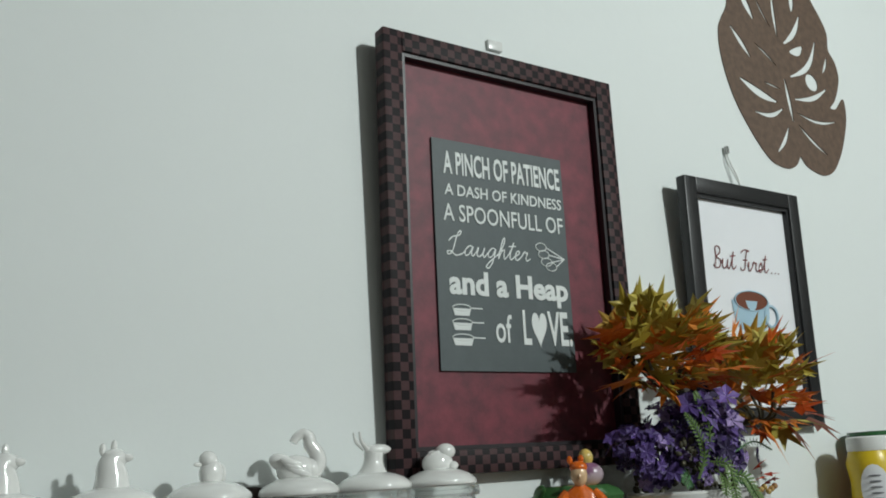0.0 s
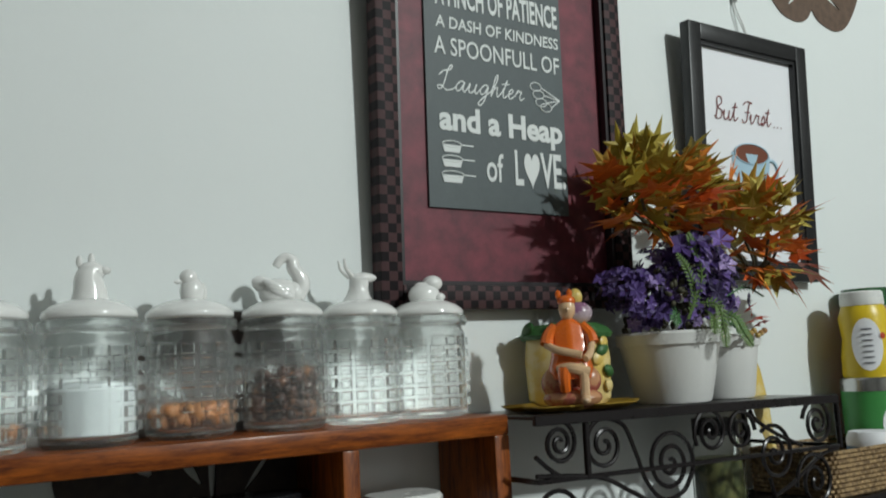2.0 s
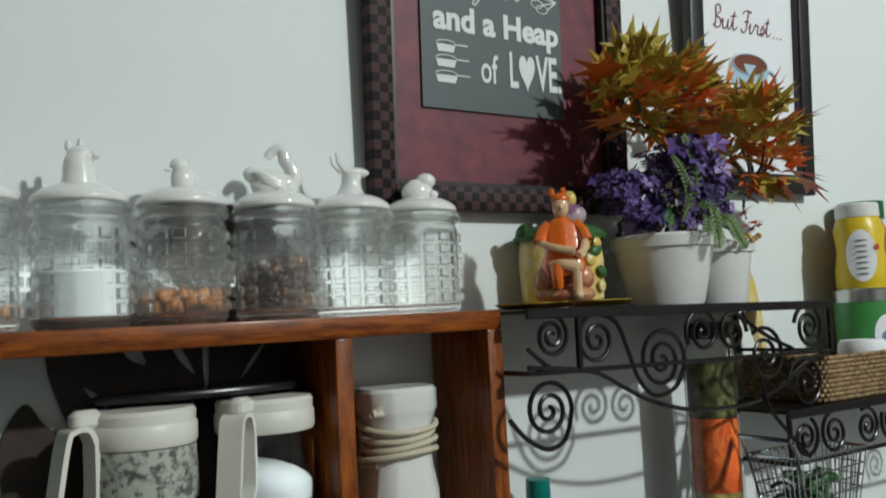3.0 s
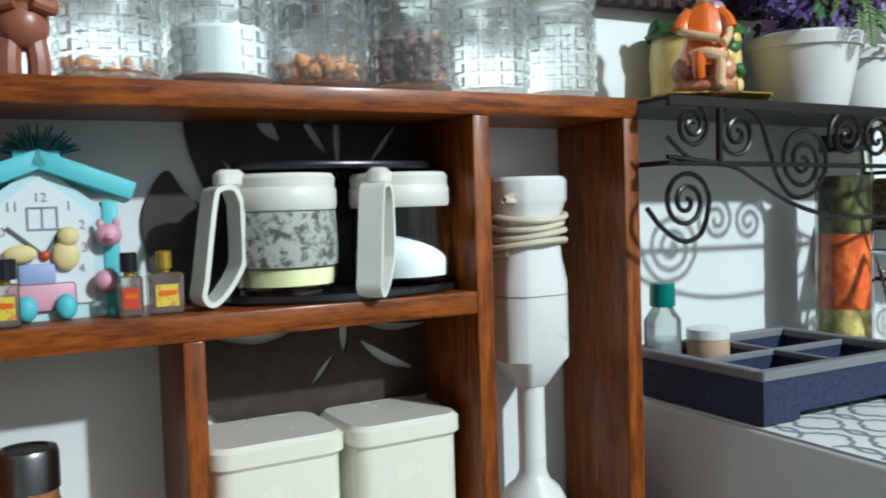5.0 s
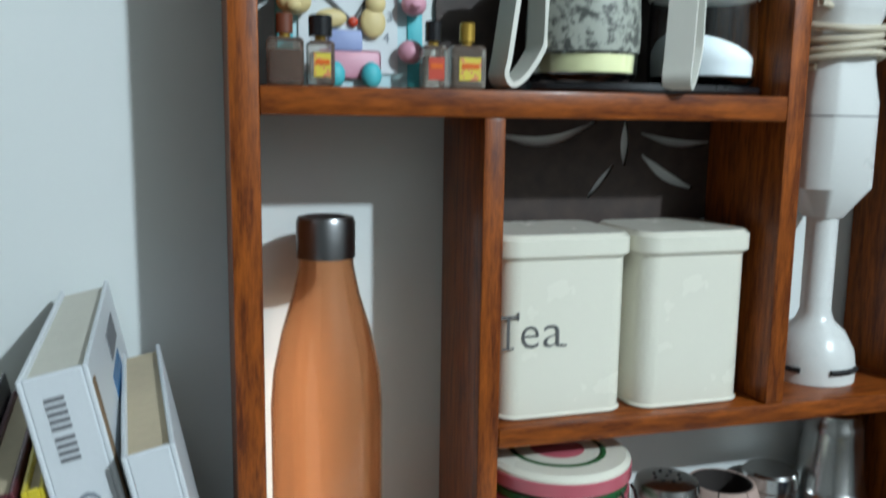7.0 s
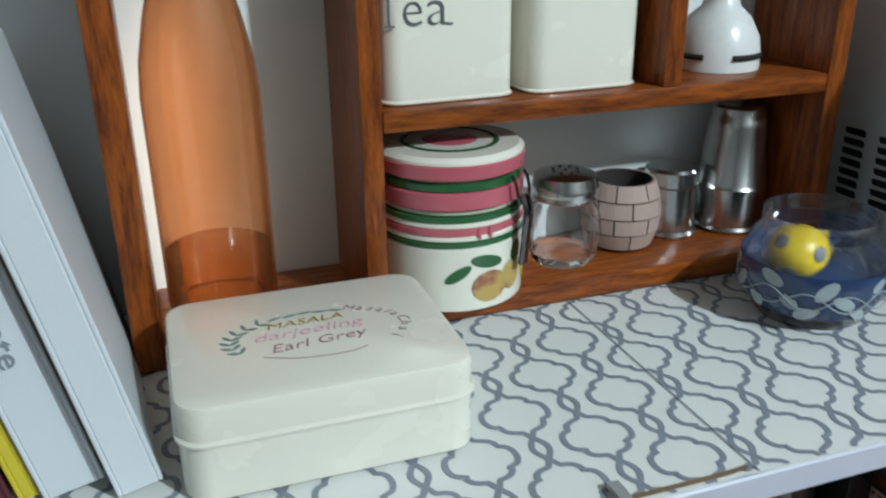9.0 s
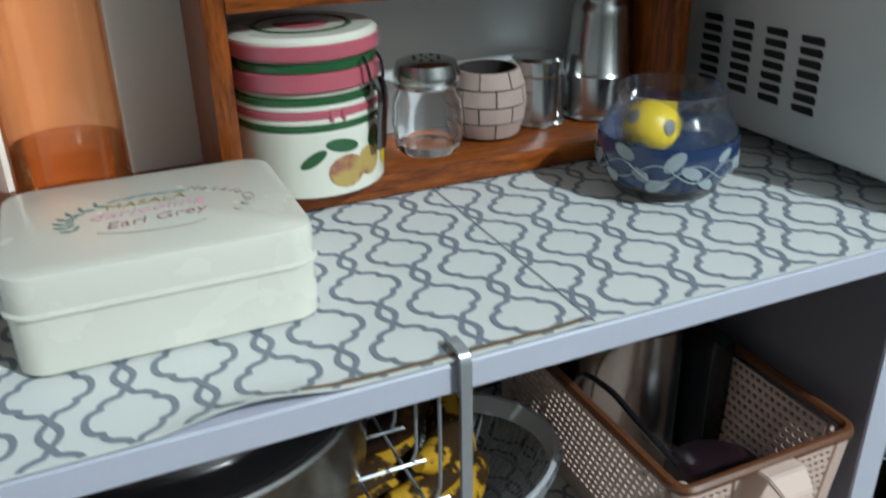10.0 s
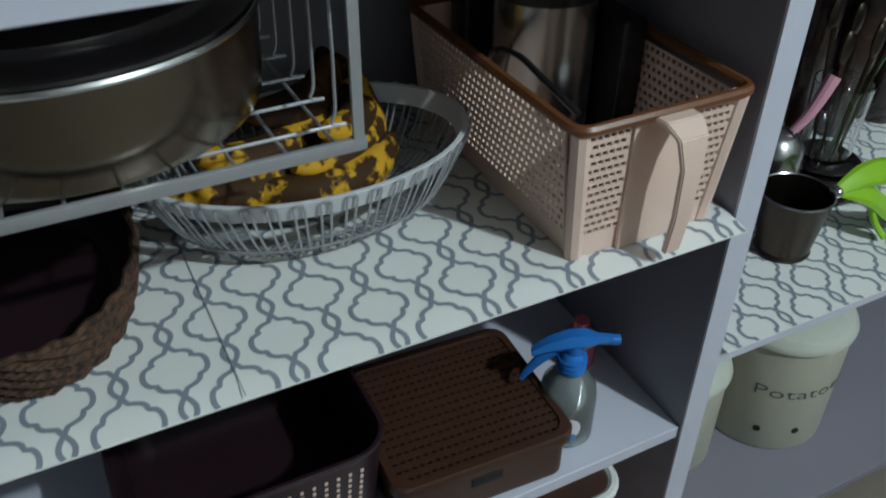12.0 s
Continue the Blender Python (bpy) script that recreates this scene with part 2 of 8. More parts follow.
M = dict(
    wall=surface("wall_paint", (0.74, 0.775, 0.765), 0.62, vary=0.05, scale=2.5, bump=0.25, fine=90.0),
    # for unseen walls and ceiling: dark grey keeps bounced light low
    room=surface("bounce_limit_grey", (0.19, 0.185, 0.175), 0.7, vary=0.06, scale=2.0, bump=0.2, fine=90.0),
    floor=surface("floor_tile", (0.20, 0.17, 0.14), 0.3, vary=0.12, scale=5.0),
    wood_x=wood("wood_along", "x"), wood_z=wood("wood_upright", "z"),
    perfume_clear=tinted("clear_flask", (0.94, 0.95, 0.92), 0.3), perfume=tinted("amber_scent", (0.42, 0.20, 0.06), 0.1),
    fruit_label=blotched("fruit_label", (0.66, 0.56, 0.04), (0.62, 0.14, 0.10), 240.0, (0.52, 0.60), 0.35), spray_clear=tinted("clear_spray_plastic", (0.96, 0.98, 0.98), 0.24, 0.24, (0.86, 0.92, 0.93)), cloudy=tinted("cloudy_plastic", (0.93, 0.96, 0.95), 0.24, 0.24, (0.84, 0.90, 0.90)),
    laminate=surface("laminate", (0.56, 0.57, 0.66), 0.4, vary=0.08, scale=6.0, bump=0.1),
    # the same laminate, darkened for faces that lie in shade
    laminate_in=surface("shaded_laminate", (0.22, 0.21, 0.25), 0.5, vary=0.12, scale=6.0, bump=0.1),
    liner=surface("liner_paper", (0.76, 0.77, 0.74), 0.42, vary=0.05, scale=9.0, bump=0.08),
    liner_ink=surface("liner_print", (0.24, 0.27, 0.32), 0.45, vary=0.16, scale=30.0, bump=0.05),
    kraft=surface("paper_edge", (0.20, 0.13, 0.07), 0.8),
    iron=surface("wrought_iron", (0.012, 0.009, 0.010), 0.28, 0.2, vary=0.3, scale=40.0, bump=0.3),
    steel=surface("steel", (0.55, 0.55, 0.54), 0.22, 1.0, vary=0.12, scale=14.0, bump=0.05),
    dull_steel=surface("dull_steel", (0.24, 0.21, 0.17), 0.20, 1.0, vary=0.3, scale=14.0, bump=0.05),
    dark_steel=surface("dark_steel", (0.14, 0.13, 0.13), 0.16, 1.0, vary=0.3, scale=18.0, bump=0.05),
    grey_steel=surface("grey_steel", (0.24, 0.24, 0.245), 0.3, 1.0, vary=0.2, scale=18.0, bump=0.05),
    tarnished=surface("tarnished_steel", (0.085, 0.068, 0.055), 0.34, 1.0, vary=0.3, scale=24.0, bump=0.1),
    chrome=surface("chrome", (0.62, 0.63, 0.65), 0.12, 1.0, vary=0.08, bump=0.0),
    china=surface("white_china", (0.80, 0.80, 0.78), 0.12, vary=0.04, scale=20.0, bump=0.03, coat=0.6),
    pot_white=surface("pot_white", (0.72, 0.72, 0.70), 0.32, vary=0.08, scale=14.0),
    lid_cream=surface("off_white_plastic", (0.72, 0.71, 0.64), 0.38, vary=0.06, scale=20.0, bump=0.05),
    plastic=surface("white_plastic", (0.74, 0.75, 0.73), 0.28, vary=0.05, scale=20.0, bump=0.05),
    cream=surface("cream_enamel", (0.80, 0.775, 0.665), 0.25, vary=0.05, scale=12.0, bump=0.05, coat=0.4),
    cream_dull=surface("cream_tin", (0.50, 0.49, 0.39), 0.4, vary=0.12, scale=12.0),
    bin_lid=surface("pale_tin_lid", (0.55, 0.57, 0.50), 0.3, vary=0.1, scale=12.0),
    navy=blotched("navy_weave", (0.004, 0.008, 0.03), (0.016, 0.030, 0.095), 260.0, rough=0.7, bump=0.5),
    grey_trim=surface("grey_trim", (0.18, 0.185, 0.20), 0.45, vary=0.15),
    black=surface("black_plastic", (0.012, 0.012, 0.014), 0.25, vary=0.3, bump=0.08),
    grey_case=surface("grey_case", (0.62, 0.63, 0.63), 0.42, 0.0, vary=0.12, scale=3.0, bump=0.2, fine=320.0),
    slot=surface("vent_dark", (0.010, 0.010, 0.011), 0.6),
    orange_clear=hazy_glass("orange_clear_plastic", (0.85, 0.57, 0.38), 1.46, 0.006, 0.16, 0.010, (0.62, 0.32, 0.16), (0.87, 0.65, 0.48)),
    water=tinted("orange_water", (0.90, 0.68, 0.44), 0.16, 0.10, (0.45, 0.16, 0.05)),
    mat_red=blotched("maroon_board", (0.072, 0.012, 0.021), (0.190, 0.026, 0.044), 46.0, (0.3, 0.7), 0.55),
    slate=surface("slate_paper", (0.080, 0.100, 0.105), 0.55, vary=0.45, scale=42.0, bump=0.15),
    chalk=surface("chalk_white", (0.74, 0.77, 0.76), 0.7, vary=0.08, bump=0.0),
    checks=checked("checked_moulding", (0.080, 0.038, 0.040), (0.008, 0.004, 0.006), 0.0108),
    frame_edge=surface("frame_edge", (0.016, 0.011, 0.014), 0.4),
    frame_black=surface("black_moulding", (0.011, 0.011, 0.012), 0.38, vary=0.3),
    paper=surface("white_paper", (0.78, 0.79, 0.82), 0.6, vary=0.03, bump=0.02),
    ink_red=surface("dark_red_ink", (0.20, 0.06, 0.06), 0.7, bump=0.0),
    ink=surface("dark_ink", (0.10, 0.10, 0.10), 0.7, bump=0.0),
    ink_mark=surface("ink_line", (0.25, 0.28, 0.32), 0.7, bump=0.0),
    pale_blue=surface("pale_blue", (0.38, 0.55, 0.66), 0.6),
    coffee=surface("coffee_brown", (0.16, 0.045, 0.02), 0.5),
    leaf_board=blotched("brown_leaf_board", (0.088, 0.056, 0.038), (0.140, 0.088, 0.060), 70.0, (0.35, 0.65), 0.65, 0.3),
    dark_board=blotched("dark_leaf_board", (0.025, 0.015, 0.012), (0.048, 0.030, 0.023), 60.0, (0.35, 0.65), 0.6, 0.2),
    jar=hazy_glass("jar_glass", (0.96, 0.98, 0.97), 1.40, 0.0, 0.20, 0.035),
    clear=glass("clear_glass", (0.98, 0.99, 1.0), 1.45),
    amber=glass("amber_glass", (0.72, 0.40, 0.14), 1.4),
    salt=surface("salt", (0.46, 0.49, 0.49), 0.8, vary=0.06, scale=60.0, bump=0.5),
    nut=random_tint("nuts", [(0.0, (0.22, 0.07, 0.02)), (0.5, (0.42, 0.17, 0.05)), (1.0, (0.30, 0.10, 0.03))], 0.5),
    spice=random_tint("dark_spice", [(0.0, (0.05, 0.016, 0.012)), (0.6, (0.10, 0.03, 0.018)), (1.0, (0.34, 0.12, 0.03))], 0.45),
    clay=surface("brown_clay", (0.27, 0.092, 0.052), 0.35, vary=0.14, scale=40.0),
    skin=surface("ochre_glaze", (0.72, 0.48, 0.28), 0.25, vary=0.2, scale=60.0, coat=0.4),
    rock=blotched("rock_glaze", (0.34, 0.09, 0.07), (0.50, 0.26, 0.13), 70.0, rough=0.25),
    orange=surface("orange_glaze", (0.72, 0.14, 0.012), 0.25, vary=0.2, scale=60.0, coat=0.4),
    figurine=blotched("painted_figurine", (0.58, 0.18, 0.03), (0.55, 0.36, 0.16), 38.0, (0.46, 0.54), 0.25),
    yellow=surface("yellow_plastic", (0.70, 0.50, 0.02), 0.35),
    jar_clear=glass("clear_jar_glass", (0.97, 0.98, 0.97), 1.16),
    thin_glass=hazy_glass("thin_glass", (0.97, 0.98, 0.97), 1.40, 0.004, 0.42, 0.007),
    mauve=blotched("mauve_glaze", (0.24, 0.10, 0.20), (0.50, 0.40, 0.44), 60.0, rough=0.2),
    butter=blotched("pale_yellow_glaze", (0.70, 0.50, 0.12), (0.74, 0.60, 0.28), 40.0, rough=0.25),
    gold=surface("gold_leaf", (0.50, 0.32, 0.05), 0.35, 0.6, vary=0.3, scale=60.0),
    green=surface("green_print", (0.05, 0.26, 0.06), 0.4),
    leaf_green=surface("leaf_green", (0.045, 0.14, 0.04), 0.45, vary=0.3, scale=60.0),
    fern_green=surface("fern_green", (0.115, 0.19, 0.055), 0.45, vary=0.3, scale=60.0),
    deep_green=surface("green_glaze", (0.025, 0.11, 0.035), 0.2, vary=0.25, scale=50.0, coat=0.4),
    pink=surface("pink_glaze", (0.50, 0.115, 0.15), 0.2, vary=0.18, scale=40.0, coat=0.4),
    peach=surface("pink_plastic", (0.75, 0.56, 0.47), 0.4, vary=0.08, scale=12.0),
    rim_brown=surface("brown_plastic", (0.15, 0.055, 0.02), 0.35),
    brown_glass=surface("brown_glass", (0.022, 0.008, 0.006), 0.25, vary=0.3, scale=20.0, bump=0.0, coat=0.5),
    weave=blotched("brown_weave", (0.022, 0.011, 0.007), (0.125, 0.062, 0.034), 120.0, (0.4, 0.6), 0.7, 0.8),
    cane=blotched("cane_weave", (0.13, 0.075, 0.03), (0.36, 0.24, 0.11), 130.0, (0.4, 0.6), 0.7, 0.8),
    brown_box=surface("brown_box", (0.050, 0.020, 0.010), 0.45, vary=0.2),
    purple_box=surface("dark_purple_plastic", (0.020, 0.008, 0.012), 0.4, vary=0.2),
    blue=surface("blue_plastic", (0.03, 0.17, 0.55), 0.35),
    label_blue=surface("blue_label", (0.10, 0.25, 0.50), 0.4),
    teal=surface("teal_plastic", (0.0, 0.19, 0.16), 0.35),
    teal_dark=surface("dark_teal_straw", (0.02, 0.14, 0.17), 0.6, vary=0.25, scale=60.0),
    aqua=surface("aqua_paint", (0.10, 0.50, 0.56), 0.5, vary=0.18, scale=40.0),
    aqua_pale=surface("pale_aqua", (0.48, 0.66, 0.70), 0.55, vary=0.12, scale=40.0),
    face=surface("clock_paper", (0.66, 0.70, 0.72), 0.6, vary=0.06, scale=30.0),
    ink_rose=surface("rose_ink", (0.34, 0.14, 0.17), 0.5), tan_ink=surface("brown_ink", (0.30, 0.22, 0.20), 0.5), slate_green=surface("green_ink", (0.16, 0.25, 0.22), 0.5),
    rose=surface("rose_pink", (0.66, 0.33, 0.42), 0.45),
    lilac=surface("lilac_paint", (0.30, 0.36, 0.62), 0.5),
    cream_toy=surface("cream_toy", (0.68, 0.55, 0.26), 0.5),
    red=surface("red_print", (0.50, 0.05, 0.02), 0.4),
    tan=surface("tan_cream", (0.52, 0.36, 0.25), 0.5),
    brick=surface("stone_pink", (0.46, 0.34, 0.29), 0.7, vary=0.18, scale=50.0, bump=0.6),
    joint=surface("dark_joint", (0.035, 0.028, 0.025), 0.8),
    plum=blotched("plum_print", (0.30, 0.09, 0.07), (0.50, 0.36, 0.10), 30.0, rough=0.2),
    bowl_blue=surface("blue_glaze", (0.022, 0.045, 0.12), 0.15, vary=0.25, scale=30.0, coat=0.5),
    petal=surface("pale_print", (0.34, 0.39, 0.41), 0.2),
    banana=blotched("spotted_banana", (0.030, 0.013, 0.006), (0.56, 0.31, 0.016), 34.0, (0.525, 0.58), 0.7, 0.2, 0.05, 0.2),
    banana_brown=blotched("brown_banana", (0.022, 0.010, 0.006), (0.12, 0.055, 0.012), 30.0, (0.48, 0.66), 0.7, 0.2, 0.06, 0.2),
    wire=surface("white_wire", (0.42, 0.43, 0.45), 0.3, 0.5, vary=0.12, scale=60.0, bump=0.1),
    band=surface("bowl_band", (0.64, 0.65, 0.67), 0.3, 0.0, vary=0.1),
    purple=random_tint("purple_blossom", [(0.0, (0.020, 0.009, 0.055)), (0.62, (0.085, 0.040, 0.22)), (0.85, (0.22, 0.13, 0.45)), (1.0, (0.48, 0.36, 0.66))], 0.6),
    olive=random_tint("olive_leaf", [(0.0, (0.40, 0.30, 0.030)), (0.45, (0.56, 0.45, 0.07)), (0.72, (0.74, 0.66, 0.18)), (0.86, (0.66, 0.30, 0.04)), (1.0, (0.90, 0.27, 0.03))], 0.5),
    orange_leaf=random_tint("orange_leaf", [(0.0, (0.60, 0.075, 0.008)), (0.6, (0.80, 0.17, 0.014)), (1.0, (0.88, 0.30, 0.025))], 0.5),
    autumn=random_tint("autumn_leaf", [(0.0, (0.55, 0.07, 0.010)), (0.24, (0.85, 0.22, 0.018)), (0.40, (0.55, 0.28, 0.025)), (0.70, (0.40, 0.32, 0.035)), (1.0, (0.68, 0.60, 0.14))], 0.5),
    stem=surface("stem_brown", (0.06, 0.055, 0.03), 0.7, vary=0.3, scale=60.0),
    carrot=blotched("carrot_pickle", (0.36, 0.045, 0.008), (0.52, 0.12, 0.02), 60.0, rough=0.3),
    pickle=blotched("green_pickle", (0.022, 0.026, 0.008), (0.085, 0.085, 0.03), 60.0, rough=0.3),
    corn=blotched("pale_pickle", (0.22, 0.17, 0.045), (0.38, 0.31, 0.11), 90.0, rough=0.3),
    book_white=surface("book_white", (0.66, 0.69, 0.72), 0.35, vary=0.06, scale=10.0),
    book_pages=surface("page_block", (0.56, 0.47, 0.32), 0.8, vary=0.2, scale=80.0, bump=0.5),
    pale_pages=surface("pale_page_block", (0.62, 0.60, 0.52), 0.8, vary=0.12, scale=80.0, bump=0.5),
    book_yellow=surface("book_yellow", (0.62, 0.50, 0.03), 0.4),
    book_red=surface("book_maroon", (0.09, 0.018, 0.026), 0.4),
    book_dark=surface("book_dark", (0.035, 0.03, 0.035), 0.4),
    book_blue=surface("book_blue", (0.05, 0.16, 0.34), 0.4),
    cord=surface("cream_cord", (0.62, 0.56, 0.43), 0.5, vary=0.1, scale=60.0),
    lime=surface("lime_plastic", (0.26, 0.50, 0.01), 0.35),
    lilac_box=surface("lilac_plastic", (0.22, 0.13, 0.28), 0.4),
    print_grey=blotched("grey_print", (0.06, 0.065, 0.06), (0.46, 0.48, 0.42), 130.0, (0.40, 0.54), 0.3, 0.05),
    custard=surface("pale_green_cream", (0.50, 0.50, 0.27), 0.4, vary=0.1, scale=30.0),
)
glow, glow_nt, glow_b = nodes_of("lit_bulb")
glow_b.inputs["Emission Color"].default_value, glow_b.inputs["Emission Strength"].default_value = (0.93, 1, 0.97, 1), 6.0

# ---- shaping ----


def mesh_of(name, bm, material, smooth=True):
    bmesh.ops.recalc_face_normals(bm, faces=bm.faces[:])
    me = bpy.data.meshes.new(name)
    if smooth:
        for f in bm.faces:
            f.smooth = True
        for e in bm.edges:
            if len(e.link_faces) == 2 and e.calc_face_angle(0) > 0.6:
                e.smooth = False
    bm.to_mesh(me)
    bm.free()
    me.materials.append(material)
    return me


def part(name, bm, material, parent=None, label="", smooth=True):
    """Links a bmesh as one mesh object, under a thing or a part."""
    ob = new(name, bm if isinstance(bm, bpy.types.Mesh) else mesh_of(name, bm, material, smooth))
    if parent is not None:
        ob.parent = parent
    if label:
        ob["label"] = label
    return ob


def thing(name, label, category, m=None, group="", kind=""):
    ob = new(name)
    ob.empty_display_size = 0.02
    if m is not None:
        ob.matrix_basis = m
    return tagged(ob, label, category, group, kind)


def box(x0, x1, y0, y1, z0, z1, bevel=0.0, seg=2, bm=None):
    bm = bm or bmesh.new()
    r = bmesh.ops.create_cube(bm, size=1.0)
    for v in r["verts"]:
        v.co = Vector(((x0 + x1) / 2 + v.co.x * (x1 - x0), (y0 + y1) / 2 + v.co.y * (y1 - y0), (z0 + z1) / 2 + v.co.z * (z1 - z0)))
    if bevel:
        es = {e for v in r["verts"] for e in v.link_edges}
        bmesh.ops.bevel(bm, geom=list(es), offset=bevel, segments=seg, affect="EDGES", profile=0.5)
    return bm


def lathe(profile, seg=40, bm=None, at=(0, 0, 0), sx=1.0, sy=1.0):
    """Turns (radius, height) pairs round z."""
    bm = bm or bmesh.new()
    rings = []
    for r, z in profile:
        if r < 1e-6:
            rings.append([bm.verts.new((at[0], at[1], at[2] + z))])
        else:
            rings.append([bm.verts.new((at[0] + sx * r * math.cos(2 * math.pi * i / seg), at[1] + sy * r * math.sin(2 * math.pi * i / seg), at[2] + z)) for i in range(seg)])
    for a, c in zip(rings, rings[1:]):
        if len(a) == 1 and len(c) == 1:
            continue
        for i in range(seg):
            j = (i + 1) % seg
            if len(a) == 1:
                bm.faces.new((a[0], c[j], c[i]))
            elif len(c) == 1:
                bm.faces.new((a[i], a[j], c[0]))
            else:
                bm.faces.new((a[i], a[j], c[j], c[i]))
    return bm


def tube(points, r, n=6, closed=False, bm=None, flat=1.0):
    """A round bar along points; r may be a list."""
    bm = bm or bmesh.new()
    p = [Vector(q) for q in points]
    k = len(p)
    side, rings = None, []
    for i in range(k):
        a = p[i - 1] if i or closed else p[i]
        c = p[(i + 1) % k] if i < k - 1 or closed else p[i]
        d = (c - a).normalized()
        if side is None:
            side = d.orthogonal().normalized()
        side = (side - d * side.dot(d)).normalized()
        up = d.cross(side)
        ri = r[i] if isinstance(r, (list, tuple)) else r
        rings.append([bm.verts.new(p[i] + ri * (math.cos(2 * math.pi * q / n) * side + flat * math.sin(2 * math.pi * q / n) * up)) for q in range(n)])
    for i in range(k if closed else k - 1):
        a, c = rings[i], rings[(i + 1) % k]
        for q in range(n):
            bm.faces.new((a[q], a[(q + 1) % n], c[(q + 1) % n], c[q]))
    if not closed:
        bm.faces.new(rings[0][::-1]), bm.faces.new(rings[-1])
    return bm


def blob(x, y, z, rx, ry, rz, bm=None, seg=16, turn=None):
    bm = bm or bmesh.new()
    r = bmesh.ops.create_uvsphere(bm, u_segments=seg, v_segments=max(6, seg * 2 // 3), radius=1.0)
    t = turn.to_3x3() if turn is not None else Matrix.Identity(3)
    for v in r["verts"]:
        v.co = Vector((x, y, z)) + t @ Vector((v.co.x * rx, v.co.y * ry, v.co.z * rz))
    return bm


def spiral(cx, cz, r0, r1, turns, start, y, n=40, way=1):
    out = []
    for i in range(n + 1):
        u = i / n
        a = start + way * u * turns * 2 * math.pi
        r = r0 + (r1 - r0) * u
        out.append((cx + r * math.cos(a), y, cz + r * math.sin(a)))
    return out


def rounded(x0, x1, y0, y1, r, seg=5):
    """Points of a rounded rectangle, counter-clockwise."""
    out = []
    for cx, cy, a0 in ((x1 - r, y1 - r, 0), (x0 + r, y1 - r, 90), (x0 + r, y0 + r, 180), (x1 - r, y0 + r, 270)):
        for i in range(seg + 1):
            a = radians(a0 + 90 * i / seg)
            out.append((cx + r * math.cos(a), cy + r * math.sin(a)))
    return out


def loft(rings, bm=None, cap=True):
    """Skins rings of points of equal count."""
    bm = bm or bmesh.new()
    vs = [[bm.verts.new(q) for q in ring] for ring in rings]
    n = len(vs[0])
    for a, c in zip(vs, vs[1:]):
        for i in range(n):
            bm.faces.new((a[i], a[(i + 1) % n], c[(i + 1) % n], c[i]))
    if cap:
        bm.faces.new(vs[0][::-1]), bm.faces.new(vs[-1])
    return bm


def rbox(x0, x1, y0, y1, z0, z1, r, lip=0.003, seg=5, taper=0.0, bm=None):
    """An upright box with rounded plan corners and softened top and bottom edges."""
    rings = []
    for z, s in ((z0, lip), (z0 + lip, 0), (z1 - lip, taper), (z1, lip + taper)):
        rings.append([(x, y, z) for x, y in rounded(x0 + s, x1 - s, y0 + s, y1 - s, max(0.001, r - s * 0.5), seg)])
    return loft(rings, bm)


def flat_shape(outlines, depth):
    """A board cut from closed outlines (the first the edge, the others holes), in the xz plane."""
    cu = bpy.data.curves.new("outline", "CURVE")
    cu.dimensions, cu.fill_mode, cu.extrude = "2D", "BOTH", depth / 2
    for pts in outlines:
        sp = cu.splines.new("POLY")
        sp.points.add(len(pts) - 1)
        for q, (x, z) in zip(sp.points, pts):
            q.co = (x, z, 0, 1)
        sp.use_cyclic_u = True
    ob = bpy.data.objects.new("outline", cu)
    me = bpy.data.meshes.new_from_object(ob)
    bpy.data.objects.remove(ob)
    me.transform(Matrix.Rotation(radians(90), 4, "X"))
    return me


def lettering(body, height, material, width=None, shear=0.0, depth=0.0004, bold=0.0, align="CENTER"):
    """Letters as a mesh in the xz plane, facing -y, of the given cap height and whole width."""
    cu = bpy.data.curves.new("letters", "FONT")
    cu.body, cu.align_x, cu.extrude, cu.shear, cu.offset = body, align, depth, shear, bold
    cu.resolution_u = 3
    ob = bpy.data.objects.new("letters", cu)
    me = bpy.data.meshes.new_from_object(ob)
    bpy.data.objects.remove(ob)
    xs = [v.co.x for v in me.vertices]
    sz = height / 0.69
    sx = width / (max(xs) - min(xs)) if width else sz
    me.transform(Matrix.Rotation(radians(90), 4, "X") @ Matrix.Diagonal((sx, sz, 1, 1)))
    me.materials.clear()
    me.materials.append(material)
    return me


def smooth_path(pts, n=8):
    """Catmull-Rom through points."""
    p = [Vector(q) for q in pts]
    p = [2 * p[0] - p[1]] + p + [2 * p[-1] - p[-2]]
    out = []
    for i in range(1, len(p) - 2):
        for k in range(n):
            t = k / n
            out.append(0.5 * ((2 * p[i]) + (p[i + 1] - p[i - 1]) * t + (2 * p[i - 1] - 5 * p[i] + 4 * p[i + 1] - p[i + 2]) * t * t + (3 * p[i] - p[i - 1] - 3 * p[i + 1] + p[i + 2]) * t ** 3))
    return out + [p[-2]]


def structure(name, bm, material, label, category="wall"):
    return tagged(part(name, bm, material, smooth=False), label, category, "", "structure")

# ---- the room ----
X0, X1, Y0 = -1.7, 2.7, -2.9
structure("wall_north", box(X0, X1, WALL, WALL + 0.12, FLOOR, CEIL), M["wall"], "off-white painted kitchen wall")
# Unseen walls and ceiling close the room, darkened so little light bounces back.
structure("wall_south", box(X0, X1, Y0 - 0.12, Y0, FLOOR, CEIL), M["room"], "unseen wall behind, dark grey to limit bounced light")
structure("wall_west", box(X0 - 0.12, X0, Y0 - 0.12, WALL + 0.12, FLOOR, CEIL), M["room"], "unseen side wall, dark grey to limit bounced light")
structure("wall_east", box(X1, X1 + 0.12, Y0 - 0.12, WALL + 0.12, FLOOR, CEIL), M["room"], "unseen side wall, dark grey to limit bounced light")
